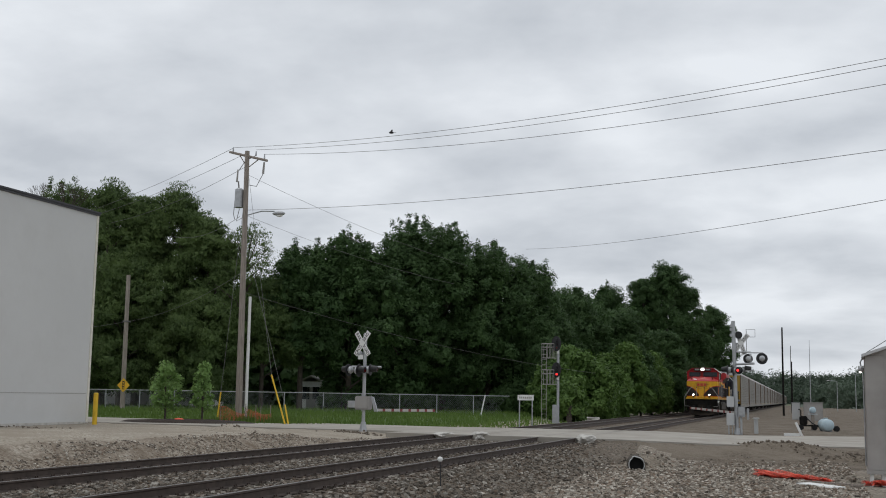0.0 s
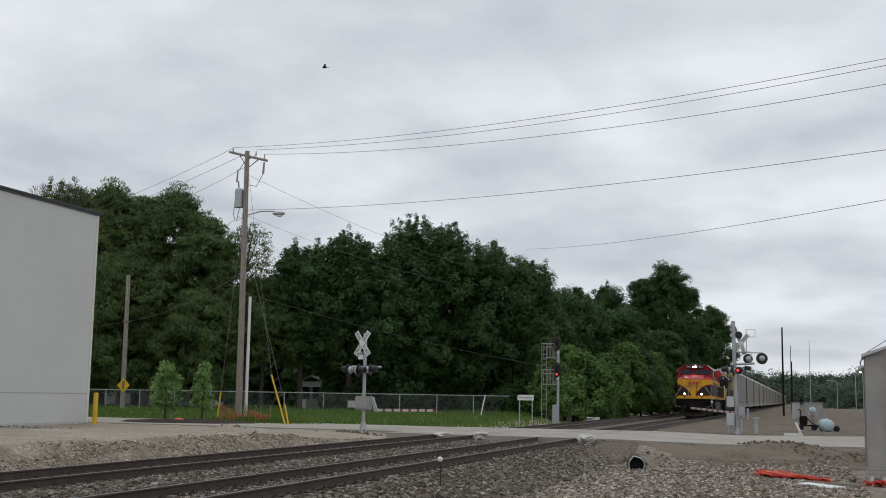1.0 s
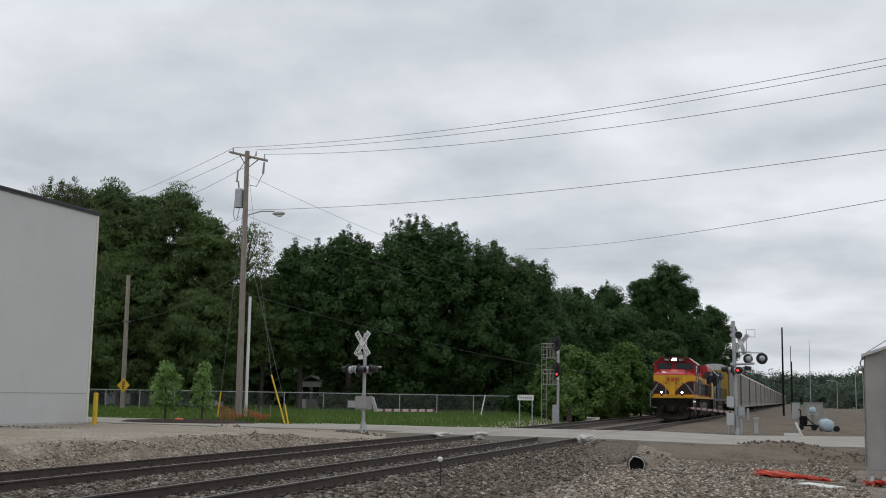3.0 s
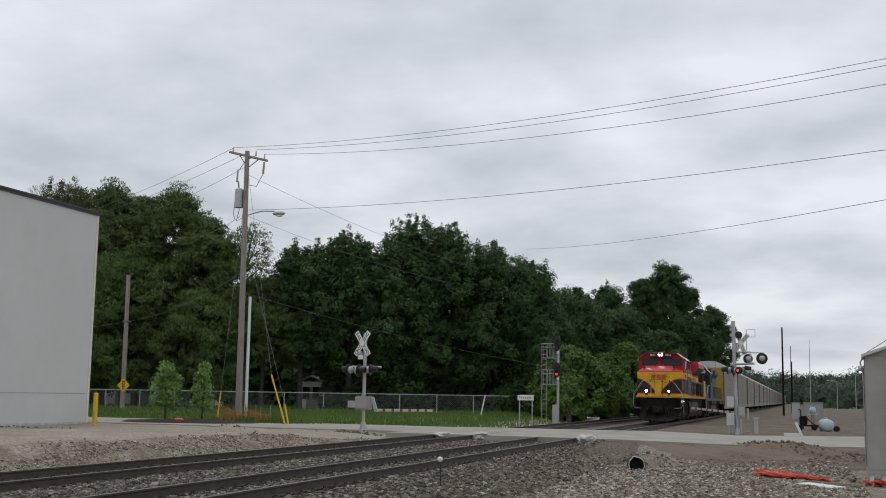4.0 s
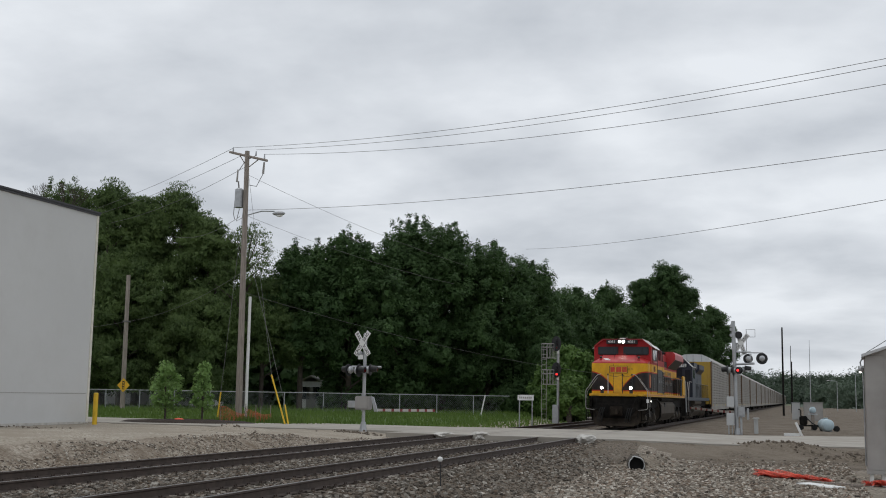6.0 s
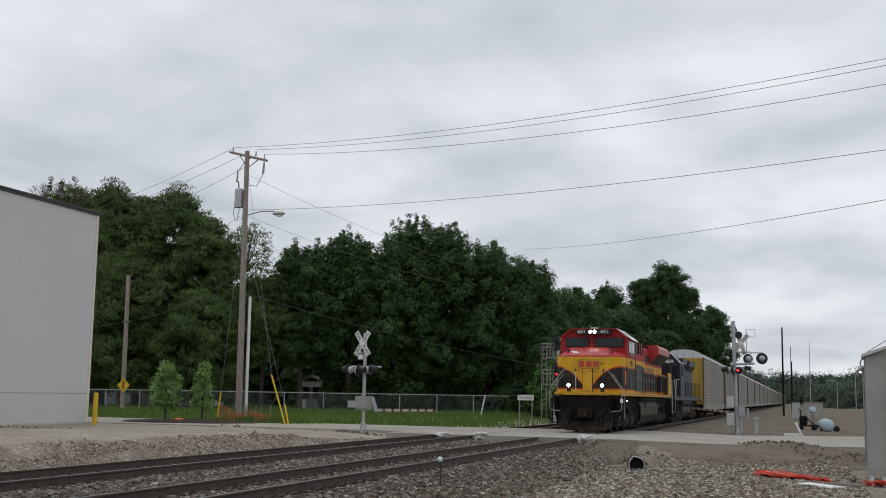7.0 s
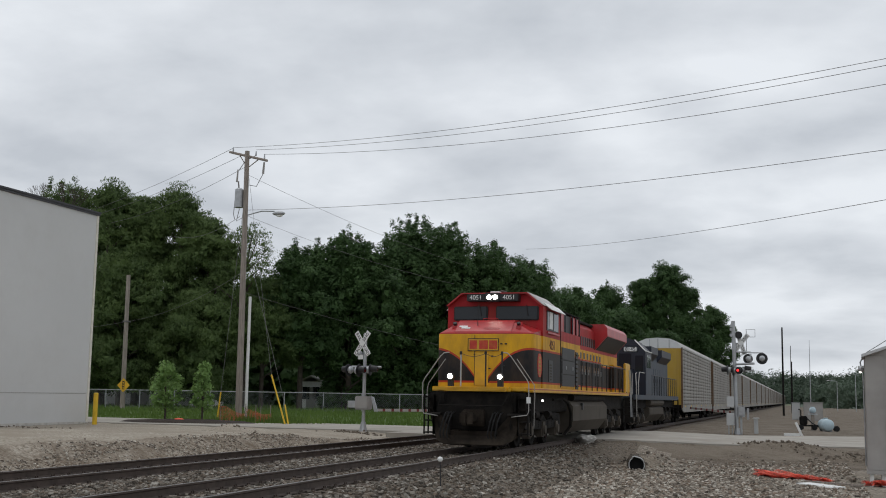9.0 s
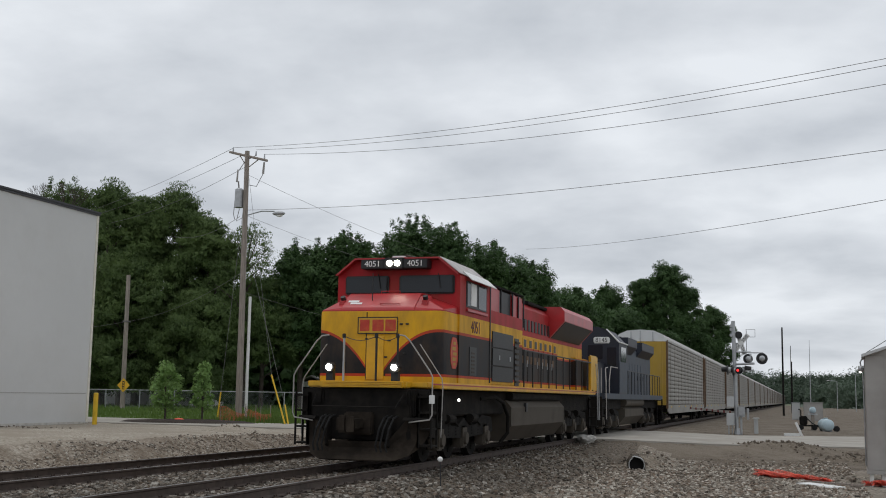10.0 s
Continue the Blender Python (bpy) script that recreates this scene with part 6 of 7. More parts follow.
    for x, w in ((-0.35, 0.115), (-0.03, 0.135), (0.27, 0.125)):
        part("red_shape", box(B(), x - w, x + w, 0.976, 0.986, 2.93, 3.19, 0.004), M["crestred"], bd, "red worn block")
    em = B()
    for x, z, w in ((-0.74, 3.625, 0.13), (-0.72, 3.575, 0.07), (-0.58, 3.57, 0.07)):
        y = 1.12 + (z - 3.52) * 1.357
        loft(em, [[(x - w, y - 0.024, z - 0.02), (x + w, y - 0.024, z - 0.02), (x + w, y + 0.030, z + 0.02), (x - w, y + 0.030, z + 0.02)], [(x - w, y - 0.030, z - 0.012), (x + w, y - 0.030, z - 0.012), (x + w, y + 0.024, z + 0.028), (x - w, y + 0.024, z + 0.028)]])
    part("emblem", em, M["white"], lo, "small pale worn emblem")
    part("grab_iron", pipe_run(B(), [(-0.05, 1.22, 3.55), (-0.05, 1.14, 3.57), (0.42, 1.14, 3.57), (0.42, 1.22, 3.55)], 0.010, 5), M["red"], lo)
    part("grab_iron", pipe_run(B(), [(-0.25, 1.75, 3.84), (-0.25, 1.72, 3.90), (0.22, 1.72, 3.90), (0.22, 1.75, 3.84)], 0.011, 5), M["red"], lo)
    for x, z in ((0.52, 3.09), (0.66, 3.09), (0.24, 2.72), (0.60, 2.44), (-0.30, 2.76), (0.16, 2.35)):
        part("nose_latch", box(B(), x - 0.035, x + 0.035, 0.985, 1.015, z - 0.018, z + 0.018, 0.005), M["darkgrn"], lo)
    part("nose_seam", box(B(), -0.315, -0.30, 0.990, 1.015, 1.85, 3.36), M["darkgrn"], lo)
    part("antenna_mast", rod(B(), (-0.30, 1.30, 3.45), (-0.30, 1.30, 4.28), 0.012, sides=5), M["black"], lo)
    # front handrails
    for x, mat in ((-0.44, "galv"), (0.31, "darkgrn"), (0.80, "darkgrn")):
        part("handrail_post", box(B(), x - 0.018, x + 0.018, 0.0, 0.04, 1.80, 2.80), M[mat], lo)
        part("post_cap", box(B(), x - 0.04, x + 0.03, -0.01, 0.05, 2.72, 2.82, 0.01), M["darkgrn"], lo)
    for a, b_ in ((-0.44, 0.31), (0.31, 0.80)):
        part("chain", pipe_run(B(), [(a + (b_ - a) * k / 8, 0.02, 2.76 - 0.09 * math.sin(math.pi * k / 8)) for k in range(9)], 0.008, 4), M["black"], lo, "slack safety chain")
    for s in (-1, 1):
        bm = B()
        pipe_run(bm, [(s * 0.80, 0.02, 2.79), (s * 0.96, 0.0, 2.77), (s * 1.08, 0.0, 2.66), (s * 1.54, 0.0, 2.02), (s * 1.60, 0.0, 1.90), (s * 1.60, 0.0, 1.10), (s * 1.55, -0.02, 1.0), (s * 1.10, -0.04, 0.94)], 0.016, 8)
        part("grab_rail", bm, M["shed"], lo, "bare metal boarding rail")
        part("grab_rail", pipe_run(B(), [(s * 1.10, 0.62, 2.62), (s * 1.62, 0.60, 1.88), (s * 1.65, 0.58, 1.70), (s * 1.63, 0.55, 0.62)], 0.012, 6), M["shed"], lo)
    part("placard", box(B(), 1.54, 1.66, -0.03, -0.015, 1.34, 1.52), M["white"], lo, "small white placard")
    # cab side (both sides): window, visor, numerals, crest
    for s in (-1, 1):
        w = part("side_window", box(B(), s * 1.50 - 0.045, s * 1.50 + 0.045, 2.66, 4.50, 3.58, 4.24, 0.02), M["black"], lo, "cab side window with a pale blind")
        part("pane", box(B(), s * 1.548 - 0.005, s * 1.548 + 0.005, 3.72, 4.42, 3.63, 4.19), M["glass"], w)
        part("pane", box(B(), s * 1.548 - 0.005, s * 1.548 + 0.005, 2.74, 3.00, 3.63, 4.19), M["glass"], w)
        part("blind", box(B(), s * 1.55 - 0.008, s * 1.55 + 0.008, 3.05, 3.52, 3.66, 4.19), M["white"], w, "pale window blind")
        vis = B()
        loft(vis, [[(s * 1.46, y, 4.43), (s * 1.70, y, 4.22), (s * 1.71, y, 4.235), (s * 1.47, y, 4.45)] for y in (2.60, 4.86)])
        part("visor", vis, M["white"], lo, "pale sloping window visor")
        part("armrest", box(B(), s * 1.53, s * 1.58, 2.7, 4.5, 3.50, 3.56) if s > 0 else box(B(), -1.58, -1.53, 2.7, 4.5, 3.50, 3.56), M["red"], lo)
    words("road_number", "4051", 0.42, pose(1.536, 3.55, 3.15) @ SIDE, M["figures"], lo, "dark red painted figures")
    bm = B()
    rod(bm, (1.48, 1.88, 2.48), (1.505, 1.88, 2.48), 0.29, sides=28)
    for v in bm.verts:
        v.co.z = 2.48 + max(-0.26, min(0.26, v.co.z - 2.48)) * 1.36
    cr = part("side_crest", bm, M["crestred"], lo, "worn rounded crest in red and yellow")
    for y, z, w, h in ((1.88, 2.70, 0.10, 0.035), (1.84, 2.58, 0.13, 0.04), (1.91, 2.46, 0.14, 0.035), (1.85, 2.34, 0.12, 0.04), (1.88, 2.23, 0.09, 0.03)):
        part("yellow_block", box(B(), 1.505, 1.509, y - w, y + w, z - h, z + h), M["rackyellow"], cr)
    part("cab_door_seam", box(B(), 1.53, 1.55, 4.84, 4.90, 1.85, 4.30), M["darkgrn"], lo)
    part("louvre_panel", box(B(), 1.53, 1.545, 3.0, 3.62, 2.0, 2.68, 0.006), M["darkgrn"], lo)
    for k in range(6):
        part("step_slot", box(B(), 1.54, 1.552, 3.15, 3.42, 2.06 + k * 0.09, 2.10 + k * 0.09), M["tank"], lo)
    # equipment behind the cab: inverter cabinet full width, blower housings above
    part("inverter_cabinet", box(B(), -1.50, 1.50, 4.90, 8.6, 1.80, 3.72, 0.03), L, lo, "dark and yellow equipment cabinet")
    for y0, y1, z0, z1 in ((5.20, 7.40, 2.78, 3.18), (5.20, 7.40, 1.90, 2.28)):
        lv = part("louvre", box(B(), 1.49, 1.525, y0, y1, z0, z1), M["black"], lo, "black screened intake")
        for k in range(5):
            z = z0 + (z1 - z0) * (k + 0.5) / 5
            part("slat", box(B(), 1.52, 1.53, y0 + 0.05, y1 - 0.05, z - 0.008, z + 0.008), M["darkgrn"], lv)
    pn = part("equipment_door", box(B(), 1.49, 1.53, 5.20, 7.40, 2.31, 2.75, 0.01), M["darkgrn"], lo, "dark equipment door")
    for y in (5.8, 6.95):
        part("latch", box(B(), 1.53, 1.545, y, y + 0.10, 2.46, 2.58), M["galv"], pn)
    lr = part("ladder_rack", box(B(), 1.50, 1.52, 7.62, 8.10, 1.82, 3.12), M["black"], lo, "black ladder rungs against the cabinet")
    for k in range(8):
        part("rung", box(B(), 1.52, 1.56, 7.64, 8.08, 1.90 + k * 0.155, 1.95 + k * 0.155), M["tank"], lr)
    hood = [(-0.98, 1.80), (-0.98, 4.22), (-0.80, 4.42), (0.80, 4.42), (0.98, 4.22), (0.98, 1.80)]
    part("hood", section_loft(hood, (4.86, 20.7)), L, lo, "long red, yellow and dark engine hood")
    part("engine_deck", box(B(), -1.28, 1.28, 8.6, 14.5, 1.80, 3.30, 0.02), L, lo, "engine room doors in dark and yellow")
    for k in range(8):
        y = 8.75 + k * 0.71
        dr = part("hood_door", box(B(), 1.27, 1.30, y, y + 0.64, 1.95, 3.25, 0.01), L, lo)
        part("latch", box(B(), 1.30, 1.315, y + 0.53, y + 0.58, 2.4, 2.6), M["galv"], dr)
        part("vent", box(B(), 1.30, 1.306, y + 0.15, y + 0.45, 2.98, 3.2), M["black"], dr)
    for y, d in ((4.95, 0.85), (5.92, 1.05), (8.35, 0.62), (9.1, 0.55)):
        part("air_filter_box", box(B(), -1.24, 1.24, y, y + d, 3.72, 4.44, 0.05), M["red"], lo, "red filter housing")
    # no cavity here: a solid box painted black gives the opening's shade
    part("intake_shade", box(B(), -1.20, 1.20, 7.00, 8.33, 3.78, 4.40), M["black"], lo, "solid black box standing for the shaded open intake")
    for y in (5.86, 7.02, 8.34, 9.04, 9.70):
        part("vertical_pipe", rod(B(), (1.26, y, 3.55), (1.26, y, 4.42), 0.025, sides=6), M["black"], lo)
    part("roof_cover", box(B(), -1.28, 1.28, 4.95, 9.7, 4.44, 4.49, 0.015), M["grime"], lo, "sooty roof cover")
    part("roof_screen", box(B(), -0.92, 0.92, 11.7, 14.6, 4.42, 4.52, 0.02), M["grime"], lo, "sooty roof grating")
    part("exhaust_stack", box(B(), -0.35, 0.35, 10.6, 11.6, 4.42, 4.62, 0.03), M["grime"], lo, "sooty exhaust stack")
    part("blower_duct", box(B(), -1.02, 1.02, 9.72, 10.5, 4.0, 4.50, 0.06), M["red"], lo)
    for k in range(9):
        part("hood_vent", box(B(), 0.975, 1.0, 10.5 + k * 0.48, 10.78 + k * 0.48, 3.55, 3.9), M["darkgrn"], lo)
    # flared radiators
    rad = [(-1.52, 4.08), (-1.52, 4.40), (-1.38, 4.56), (1.38, 4.56), (1.52, 4.40), (1.52, 4.08), (0.99, 3.50), (-0.99, 3.50)]
    part("radiator", section_loft(rad, (14.6, 20.1)), M["red"], lo, "flared red radiator section")
    for s in (-1, 1):
        a = [(s * 1.50, 4.07), (s * 1.005, 3.53), (s * 1.02, 3.515), (s * 1.515, 4.055)]
        part("radiator_grille", loft(B(), [[(x, y, z) for x, z in a] for y in (14.8, 19.9)]), M["black"], lo, "black radiator grille")
    for y in (16.2, 17.8, 19.4):
        part("fan", rod(B(), (0, y, 4.56), (0, y, 4.64), 0.68, sides=24), M["grime"], lo, "round roof fan")
    part("rear_hood_box", box(B(), -1.20, 1.20, 18.4, 20.85, 1.80, 3.0, 0.03), L, lo)
    # rear platform rails
    for s in (-1, 1):
        bm = B()
        box(bm, s * 1.47 - 0.05, s * 1.47 + 0.05, 19.7, 21.2, 1.8, 3.14, 0.04)
        part("rear_guard", bm, M["yellow"], lo, "yellow end guard panel")
    rail_posts(lo, 1.50, 8.8, 20.2, 11, 1.80, 2.85, M["darkgrn"])
    rail_posts(lo, -1.50, 5.0, 20.2, 12, 1.80, 2.85, M["darkgrn"])
    for x in (-1.4, -0.5, 0.5, 1.4):
        part("handrail_post", rod(B(), (x, 21.1, 1.8), (x, 21.1, 2.9), 0.02, sides=6), M["yellow"], lo)
    for y in (20.55, 20.9):
        part("grab_rail", pipe_run(B(), [(1.56, y, 2.85), (1.58, y + 0.1, 2.3), (1.62, y + 0.12, 0.7)], 0.02, 6), M["galv"], lo)
    # faded lettering on the dark field, as bars
    for k in range(10):
        part("lettering_bar", box(B(), 1.301, 1.306, 8.9 + k * 0.52, 9.2 + k * 0.52, 2.50, 2.72), M["rackbrown"], lo, "faded pale lettering bar")
    # below: tank, air reservoirs, trucks, wheels
    tank = [(-1.42, 0.72), (-1.42, 1.22), (-1.25, 1.42), (1.25, 1.42), (1.42, 1.22), (1.42, 0.72), (1.08, 0.30), (-1.08, 0.30)]
    part("fuel_tank", section_loft(tank, (7.65, 15.0)), M["tank"], lo, "dusty grey-brown fuel tank")
    part("tank_cap", box(B(), 1.38, 1.46, 9.3, 9.5, 1.1, 1.35), M["black"], lo)
    for s in (-1, 1):
        part("air_reservoir", rod(B(), (s * 1.30, 7.9, 1.53), (s * 1.30, 14.6, 1.53), 0.12, sides=14), M["grime"], lo, "air reservoir pipe")
        part("cable_duct", pipe_run(B(), [(s * 1.20, 5.2, 1.45), (s * 1.34, 6.2, 1.50), (s * 1.38, 6.9, 1.36), (s * 1.40, 7.35, 1.0), (s * 1.36, 7.50, 0.55), (s * 1.15, 7.40, 0.25)], 0.05, 8), M["grime"], lo)
        part("sand_pipe", box(B(), s * 1.3 - 0.05, s * 1.3 + 0.05, 1.6, 1.85, 0.95, 1.5), M["grime"], lo)
    part("step_light", ball(B(), (1.5, 2.3, 1.42), 0.035), M["lampsmall"], lo, "small lit step light")
    front, rear = (1.85, 3.75, 5.75), (15.95, 17.8, 19.65)
    truck(lo, front); truck(lo, rear)
    wheels = [wheelset(lo, y) for y in front + rear]
    part("rear_coupler", box(B(), -0.15, 0.15, 21.2, 22.1, 0.78, 1.02, 0.03), M["tank"], lo)
    return lo, wheels


def blue_locomotive():
    lo = thing("locomotive", pose(0, 0, 0), "dark blue and slate grey diesel locomotive with pale grab rails", "locomotive", "locomotives")
    part("underframe", box(B(), -1.2, 1.2, 0.8, 21.0, 1.05, 1.50, 0.03), M["grime"], lo)
    part("side_sill", box(B(), -1.55, 1.55, 0.7, 21.1, 1.50, 1.74, 0.015), M["slate"], lo, "slate grey side sill")
    part("pilot_plate", box(B(), -1.45, 1.45, 0.62, 0.74, 0.4, 1.6), M["grime"], lo)
    part("coupler", box(B(), -0.15, 0.15, 0.0, 0.8, 0.78, 1.02, 0.03), M["tank"], lo)
    part("nose", box(B(), -0.95, 0.95, 2.2, 4.75, 1.74, 3.05, 0.06), M["blue"], lo, "low dark blue nose")
    cab = [(-1.53, 1.74), (-1.53, 3.95), (-1.0, 4.52), (-0.6, 4.66), (0.6, 4.66), (1.0, 4.52), (1.53, 3.95), (1.53, 1.74)]
    part("cab", section_loft(cab, (4.75, 7.2)), M["blue"], lo, "dark blue cab")
    part("cab_side_panel", box(B(), 1.53, 1.545, 4.8, 7.15, 1.8, 3.15), M["slate"], lo, "slate grey lower cab side")
    gut = B()
    pipe_run(gut, [(0.98, 4.72, 4.56), (1.55, 4.72, 3.97)], 0.035, 6)
    part("roof_gutter", gut, M["white"], lo, "white cab roof edge")
    part("roof_gutter", rod(B(), (1.55, 4.72, 3.98), (1.55, 7.2, 3.98), 0.03, sides=6), M["white"], lo)
    for s in (-1, 1):
        nb = part("number_board", box(B(), min(s * 0.40, s * 1.12), max(s * 0.40, s * 1.12), 4.70, 4.78, 3.93, 4.21, 0.04), M["white"], lo, "pale number board with dark figures")
        words("road_number", "8145", 0.27, pose(s * 0.76, 4.694, 4.07) @ FACE, M["black"], nb)
        part("windscreen", box(B(), min(s * 0.15, s * 0.8), max(s * 0.15, s * 0.8), 4.71, 4.77, 3.25, 3.85, 0.02), M["glass"], lo)
        part("windscreen", box(B(), min(s * 1.0, s * 1.4), max(s * 1.0, s * 1.4), 4.71, 4.77, 2.95, 3.75, 0.02), M["glass"], lo)
        w = part("side_window", box(B(), s * 1.53 - 0.02, s * 1.53 + 0.02, 5.2, 6.7, 3.12, 3.82, 0.02), M["glass"], lo)
        steps(lo, s, 0.85, M["grime"]); steps(lo, s, 20.5, M["grime"])
        rail_posts(lo, s * 1.5, 7.6, 20.2, 12, 1.74, 2.8, M["darkgrn"])
        part("grab_rail", pipe_run(B(), [(s * 1.45, 2.0, 2.8), (s * 1.5, 1.2, 2.75), (s * 1.58, 0.85, 2.2), (s * 1.6, 0.8, 0.7)], 0.022, 6), M["shed"], lo, "pale bare grab rail")
        part("grab_rail", pipe_run(B(), [(s * 1.5, 4.5, 2.85), (s * 1.5, 2.6, 2.85), (s * 1.5, 2.2, 2.3), (s * 1.5, 2.2, 1.74)], 0.022, 6), M["shed"], lo)
        part("air_reservoir", rod(B(), (s * 1.28, 7.4, 1.36), (s * 1.28, 13.6, 1.36), 0.19, sides=14), M["tank"], lo)
        for x in (s * 1.4, s * 0.6):
            part("handrail_post", rod(B(), (x, 0.78, 1.74), (x, 0.78, 2.75), 0.02, sides=6), M["shed"], lo)
    hood = [(-0.95, 1.74), (-0.95, 3.95), (-0.75, 4.20), (0.75, 4.20), (0.95, 3.95), (0.95, 1.74)]
    part("hood", section_loft(hood, (7.2, 20.3)), M["slate"], lo, "long slate grey engine hood")
    for k in range(9):
        y = 7.6 + 1.05 * k
        d = part("hood_door", box(B(), 0.945, 0.97, y, y + 0.95, 1.9, 3.3, 0.01), M["slate"], lo)
        part("latch", box(B(), 0.97, 0.985, y + 0.82, y + 0.87, 2.5, 2.7), M["black"], d)
    flare = [(-1.25, 4.05), (-1.25, 4.45), (1.25, 4.45), (1.25, 4.05), (0.95, 3.7), (-0.95, 3.7)]
    part("dynamic_brake", section_loft(flare, (9.5, 12.6)), M["blue"], lo, "dark blue flared housing")
    part("radiator", section_loft(flare, (14.6, 19.6)), M["blue"], lo, "dark blue radiator housing")
    part("intake", box(B(), -1.0, 1.0, 7.3, 8.6, 3.5, 4.35, 0.05), M["blue"], lo)
    for y in (10.2, 11.7, 15.4, 17.0, 18.6):
        part("fan", rod(B(), (0, y, 4.42), (0, y, 4.60), 0.6, sides=20), M["grime"], lo)
    tank = [(-1.4, 0.72), (-1.4, 1.05), (-1.2, 1.15), (1.2, 1.15), (1.4, 1.05), (1.4, 0.72), (1.05, 0.32), (-1.05, 0.32)]
    part("fuel_tank", section_loft(tank, (7.3, 13.8)), M["tank"], lo, "dusty grey fuel tank")
    front, rear = (2.2, 4.1, 6.0), (15.2, 17.1, 19.0)
    truck(lo, front); truck(lo, rear)
    return lo, [wheelset(lo, y) for y in front + rear]


# ---- car carriers ----
def autorack(yellow_end=True):
    c = thing("autorack_car", pose(0, 0, 0), "silver ribbed car carrier wagon with a pale roof and rusty posts", "railway wagon", "train of car carriers")
    end = M["rackyellow"] if yellow_end else M["rackbrown"]
    Ln = 27.6
    part("floor", box(B(), -1.50, 1.50, 0.2, Ln - 0.2, 1.0, 1.20), M["grime"], c)
    for x in (-1.55, 1.55):
        part("side_sill", loft(B(), [[(x - 0.03, 0.2, 0.86), (x + 0.03, 0.2, 0.86), (x + 0.03, 0.2, 1.22), (x - 0.03, 0.2, 1.22)]] + [[(x - 0.03, y, 0.70), (x + 0.03, y, 0.70), (x + 0.03, y, 1.22), (x - 0.03, y, 1.22)] for y in (1.0, Ln - 1.0)] + [[(x - 0.03, Ln - 0.2, 0.86), (x + 0.03, Ln - 0.2, 0.86), (x + 0.03, Ln - 0.2, 1.22), (x - 0.03, Ln - 0.2, 1.22)]]), M["racksteel"], c, "grey side sill")
    part("centre_sill", box(B(), -0.35, 0.35, -0.6, Ln + 0.6, 0.70, 1.02, 0.02), M["grime"], c)
    # solid core; its brown stands in for the shade behind the panel gaps
    part("shade_core", box(B(), -1.44, 1.44, 0.35, Ln - 0.35, 1.2, 5.0), M["rackbrown"], c, "solid brown core whose colour stands for the dim interior")
    roof = [(-1.55, 4.98), (-1.55, 5.10), (-1.26, 5.42), (-0.8, 5.62), (0, 5.68), (0.8, 5.62), (1.26, 5.42), (1.55, 5.10), (1.55, 4.98)]
    part("roof", section_loft(roof, (0.12, Ln / 2, Ln - 0.12)), M["rackroof"], c, "pale galvanised arched roof")
    part("end_cap", section_loft(roof, (0.02, 0.12)), M["rackwhite"], c, "white end cap")
    for x in (-0.55, 0.0, 0.75):
        part("end_rib", box(B(), x - 0.025, x + 0.025, -0.04, 0.03, 5.0, 5.62 - 0.1 * abs(x)), M["galv"], c)
    part("end_door", box(B(), -1.50, 0.0, 0.0, 0.10, 1.2, 4.97, 0.02), end, c, "painted end door")
    part("end_door", box(B(), 0.02, 1.50, 0.0, 0.10, 1.2, 4.97, 0.02), end, c, "painted end door")
    part("end_ladder", pipe_run(B(), [(1.3, -0.05, 1.3), (1.3, -0.05, 4.9)], 0.025, 6), end, c)
    part("end_door", box(B(), -1.50, 1.50, Ln - 0.10, Ln, 1.2, 4.97, 0.02), end, c, "painted end door")
    post = mesh_of("post", box(B(), -0.018, 0.012, -0.03, 0.03, 1.2, 5.02), M["racksteel"])
    big = mesh_of("corner_post", box(B(), -0.06, 0.06, -0.14, 0.14, 1.0, 5.05, 0.02), M["rackbrown"])
    part("side_wall", box(B(), -1.52, -1.44, 0.3, Ln - 0.3, 1.2, 5.0), M["racksteel"], c, "silver side wall")
    rib = B()
    loft(rib, [[(1.44, y, 0), (1.52, y, 0.012), (1.535, y, 0.10), (1.52, y, 0.225), (1.44, y, 0.237)] for y in (0.3, Ln - 0.3)])
    rib = mesh_of("side_panel", rib, M["racksteel"])
    for k in range(15):
        again("side_panel", rib, c, pose(0, 0, 1.24 + k * 0.2475))
    for s in (-1, 1):
        for k in range(1, 12):
            again("post", post, c, pose(s * 1.53, Ln * k / 12, 0))
        again("corner_post", big, c, pose(s * 1.55, 0.18, 0)); again("corner_post", big, c, pose(s * 1.55, Ln - 0.18, 0))
    for k in range(6):
        part("reflector", box(B(), 1.582, 1.588, 2.0 + k * 4.5, 2.5 + k * 4.5, 1.06, 1.16), M["guardyellow"], c)
    for y in (2.3, Ln - 2.3):
        t = part("truck_frame", box(B(), -0.95, 0.95, y - 0.25, y + 0.25, 0.45, 0.72, 0.03), M["grime"], c, "grimy four-wheel truck")
        for s in (-1, 1):
            prof = [(-1.15, 0.35), (-1.1, 0.62), (-0.5, 0.72), (0.5, 0.72), (1.1, 0.62), (1.15, 0.35), (0.6, 0.40), (0.35, 0.26), (-0.35, 0.26), (-0.6, 0.40)]
            part("side_frame", loft(B(), [[(s * 0.92, y + a, z) for a, z in prof], [(s * 1.08, y + a, z) for a, z in prof]]), M["grime"], t)
        for dy in (-0.88, 0.88):
            bm = B()
            for s in (-1, 1):
                rod(bm, (s * 0.68, y + dy, 0.42), (s * 0.82, y + dy, 0.42), 0.42, 0.41, 24)
            rod(bm, (-0.9, y + dy, 0.42), (0.9, y + dy, 0.42), 0.08, sides=10)
            part("wheelset", bm, M["grime"], c)
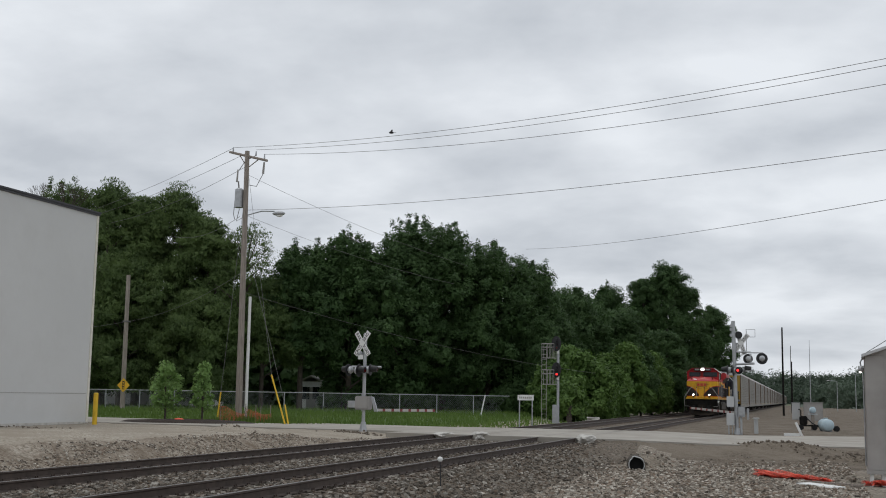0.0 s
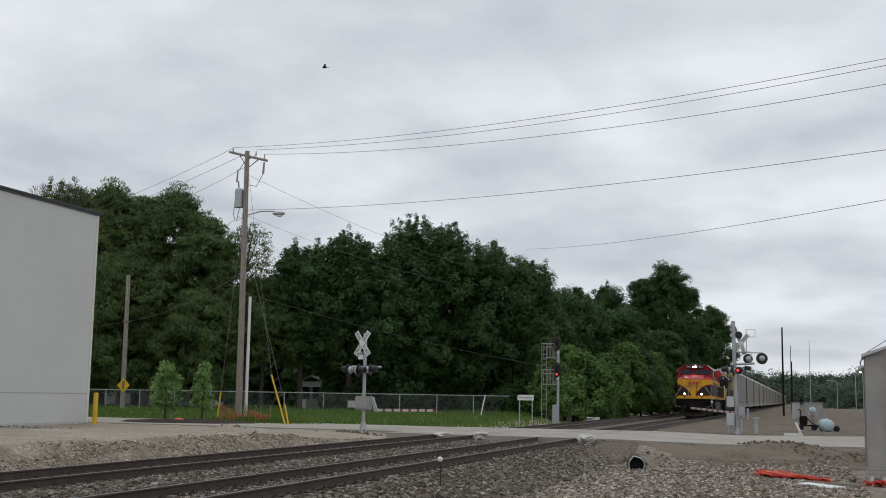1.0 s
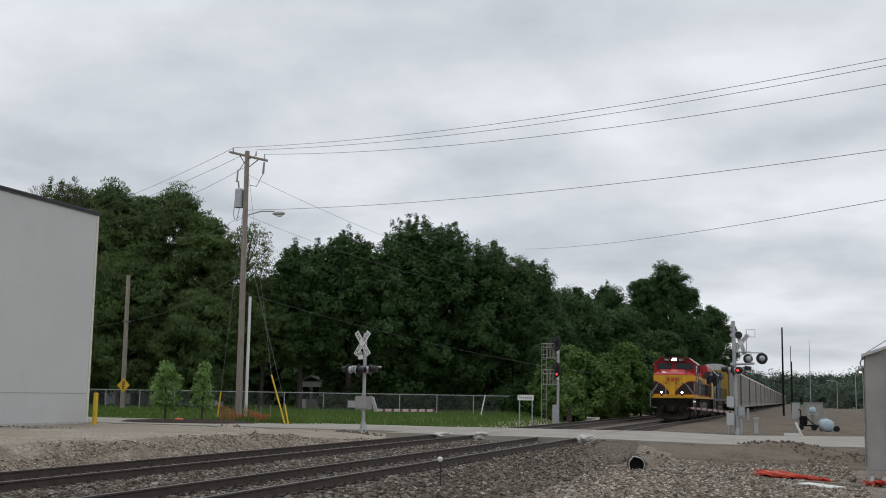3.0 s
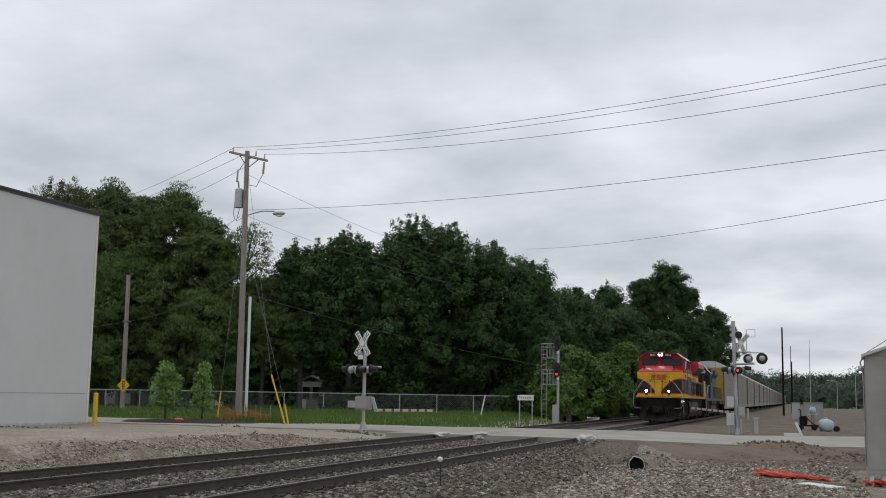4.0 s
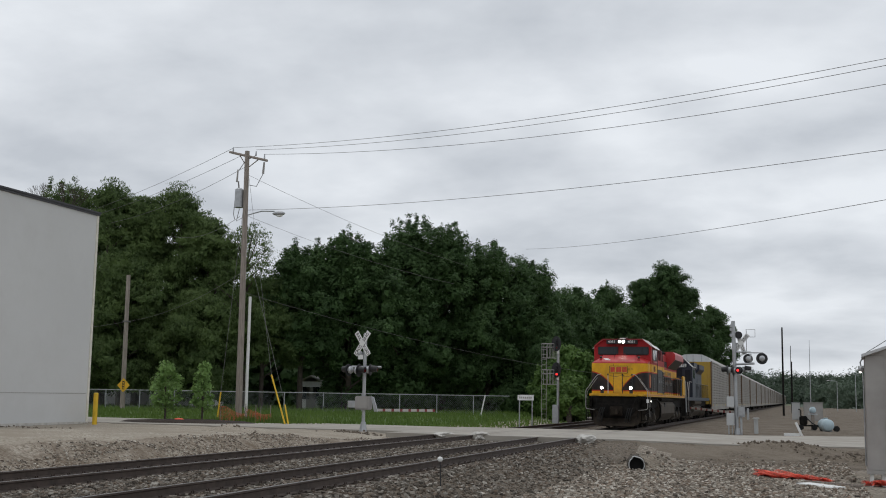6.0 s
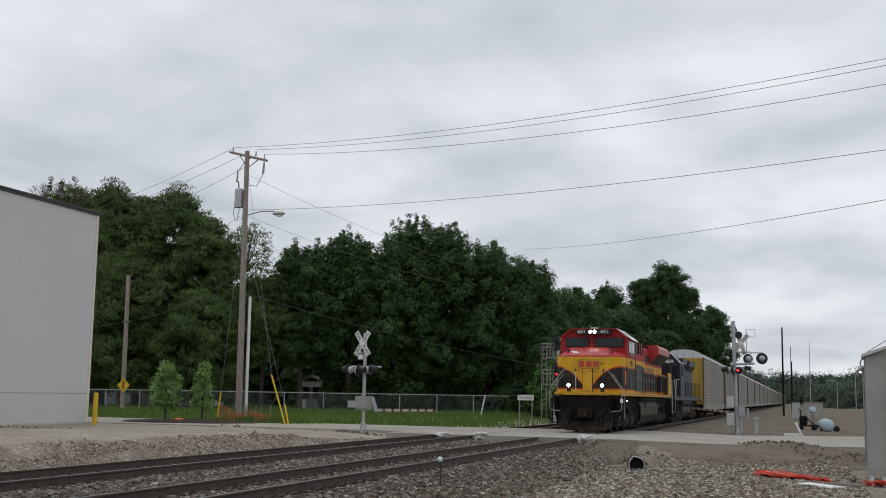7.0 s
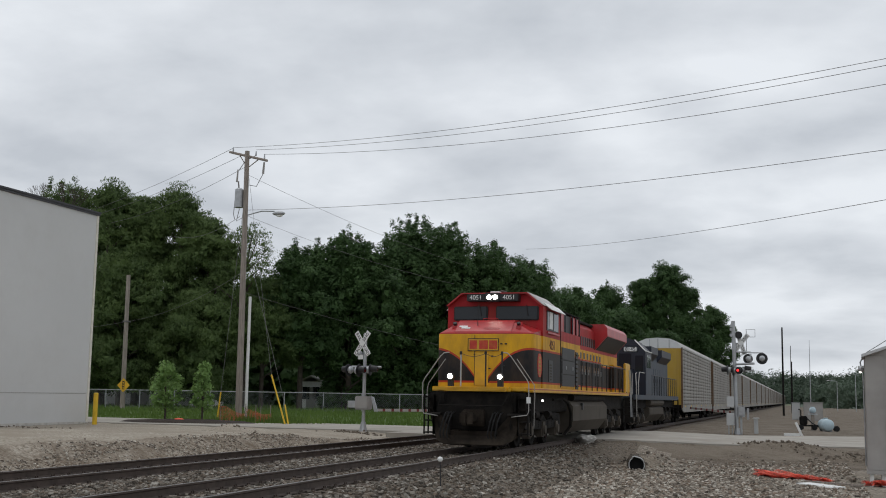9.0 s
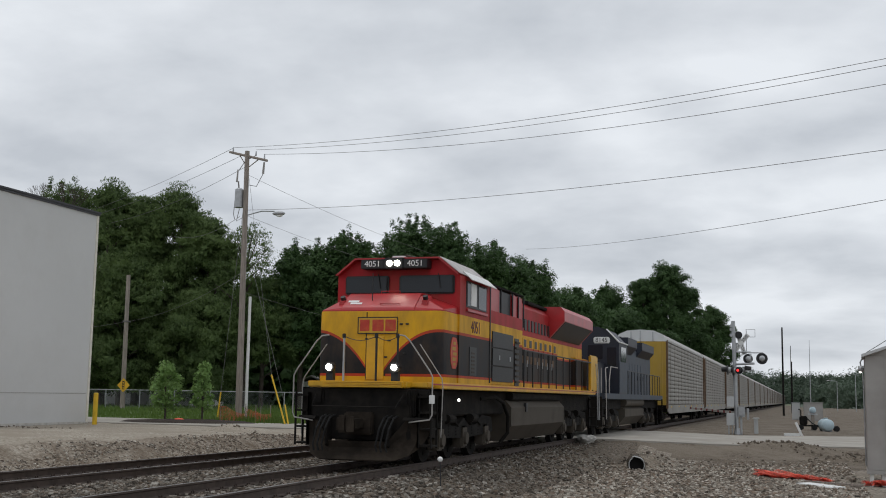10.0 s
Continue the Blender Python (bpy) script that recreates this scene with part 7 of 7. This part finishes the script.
    for y in (-0.75, Ln + 0.35):
        part("coupler", box(B(), -0.14, 0.14, y, y + 0.4, 0.76, 1.0, 0.03), M["tank"], c)
    return c


def along(t):
    """How far the leading ditch lights are up the line at t seconds."""
    return 112.74 - 8.992 * t


LEAD, LEAD_WHEELS = red_locomotive()
SECOND, SECOND_WHEELS = blue_locomotive()
CARS = [autorack(True), autorack(False)]
for k in range(20):
    CARS.append(copy_thing(CARS[1], Matrix()))


def motions():
    times = [0, 1, 2, 3, 4, 5, 6, 7, 8, 9, 10]
    train = [(LEAD, 0.0), (SECOND, 22.0)] + [(c, 45.4 + 28.8 * k) for k, c in enumerate(CARS)]
    for ob, off in train:
        walk(ob, [(t, pose(0, along(t) + off, 0)) for t in times])
    walk(BIRD, [(0, pose(-10.09, 51.67, 14.49, 0, 0, 20)), (0.4, pose(-11.2, 51.32, 15.66, 0, 0, 20)), (0.8, pose(-12.56, 50.9, 17.03, 0, 0, 20)), (1.2, pose(-14.23, 50.37, 18.63, 0, 0, 20)), (1.6, pose(-16.1, 49.8, 20.5, 0, 0, 20)), (10, pose(-60, 40, 60, 0, 0, 20))])
    ticks = [k * 10 / 150 for k in range(151)]
    for w in LEAD_WHEELS + SECOND_WHEELS:
        y = w.location.y
        walk(w, [(t, pose(0, y, 0.51, math.degrees((along(0) - along(t)) / 0.51))) for t in ticks])


motions()
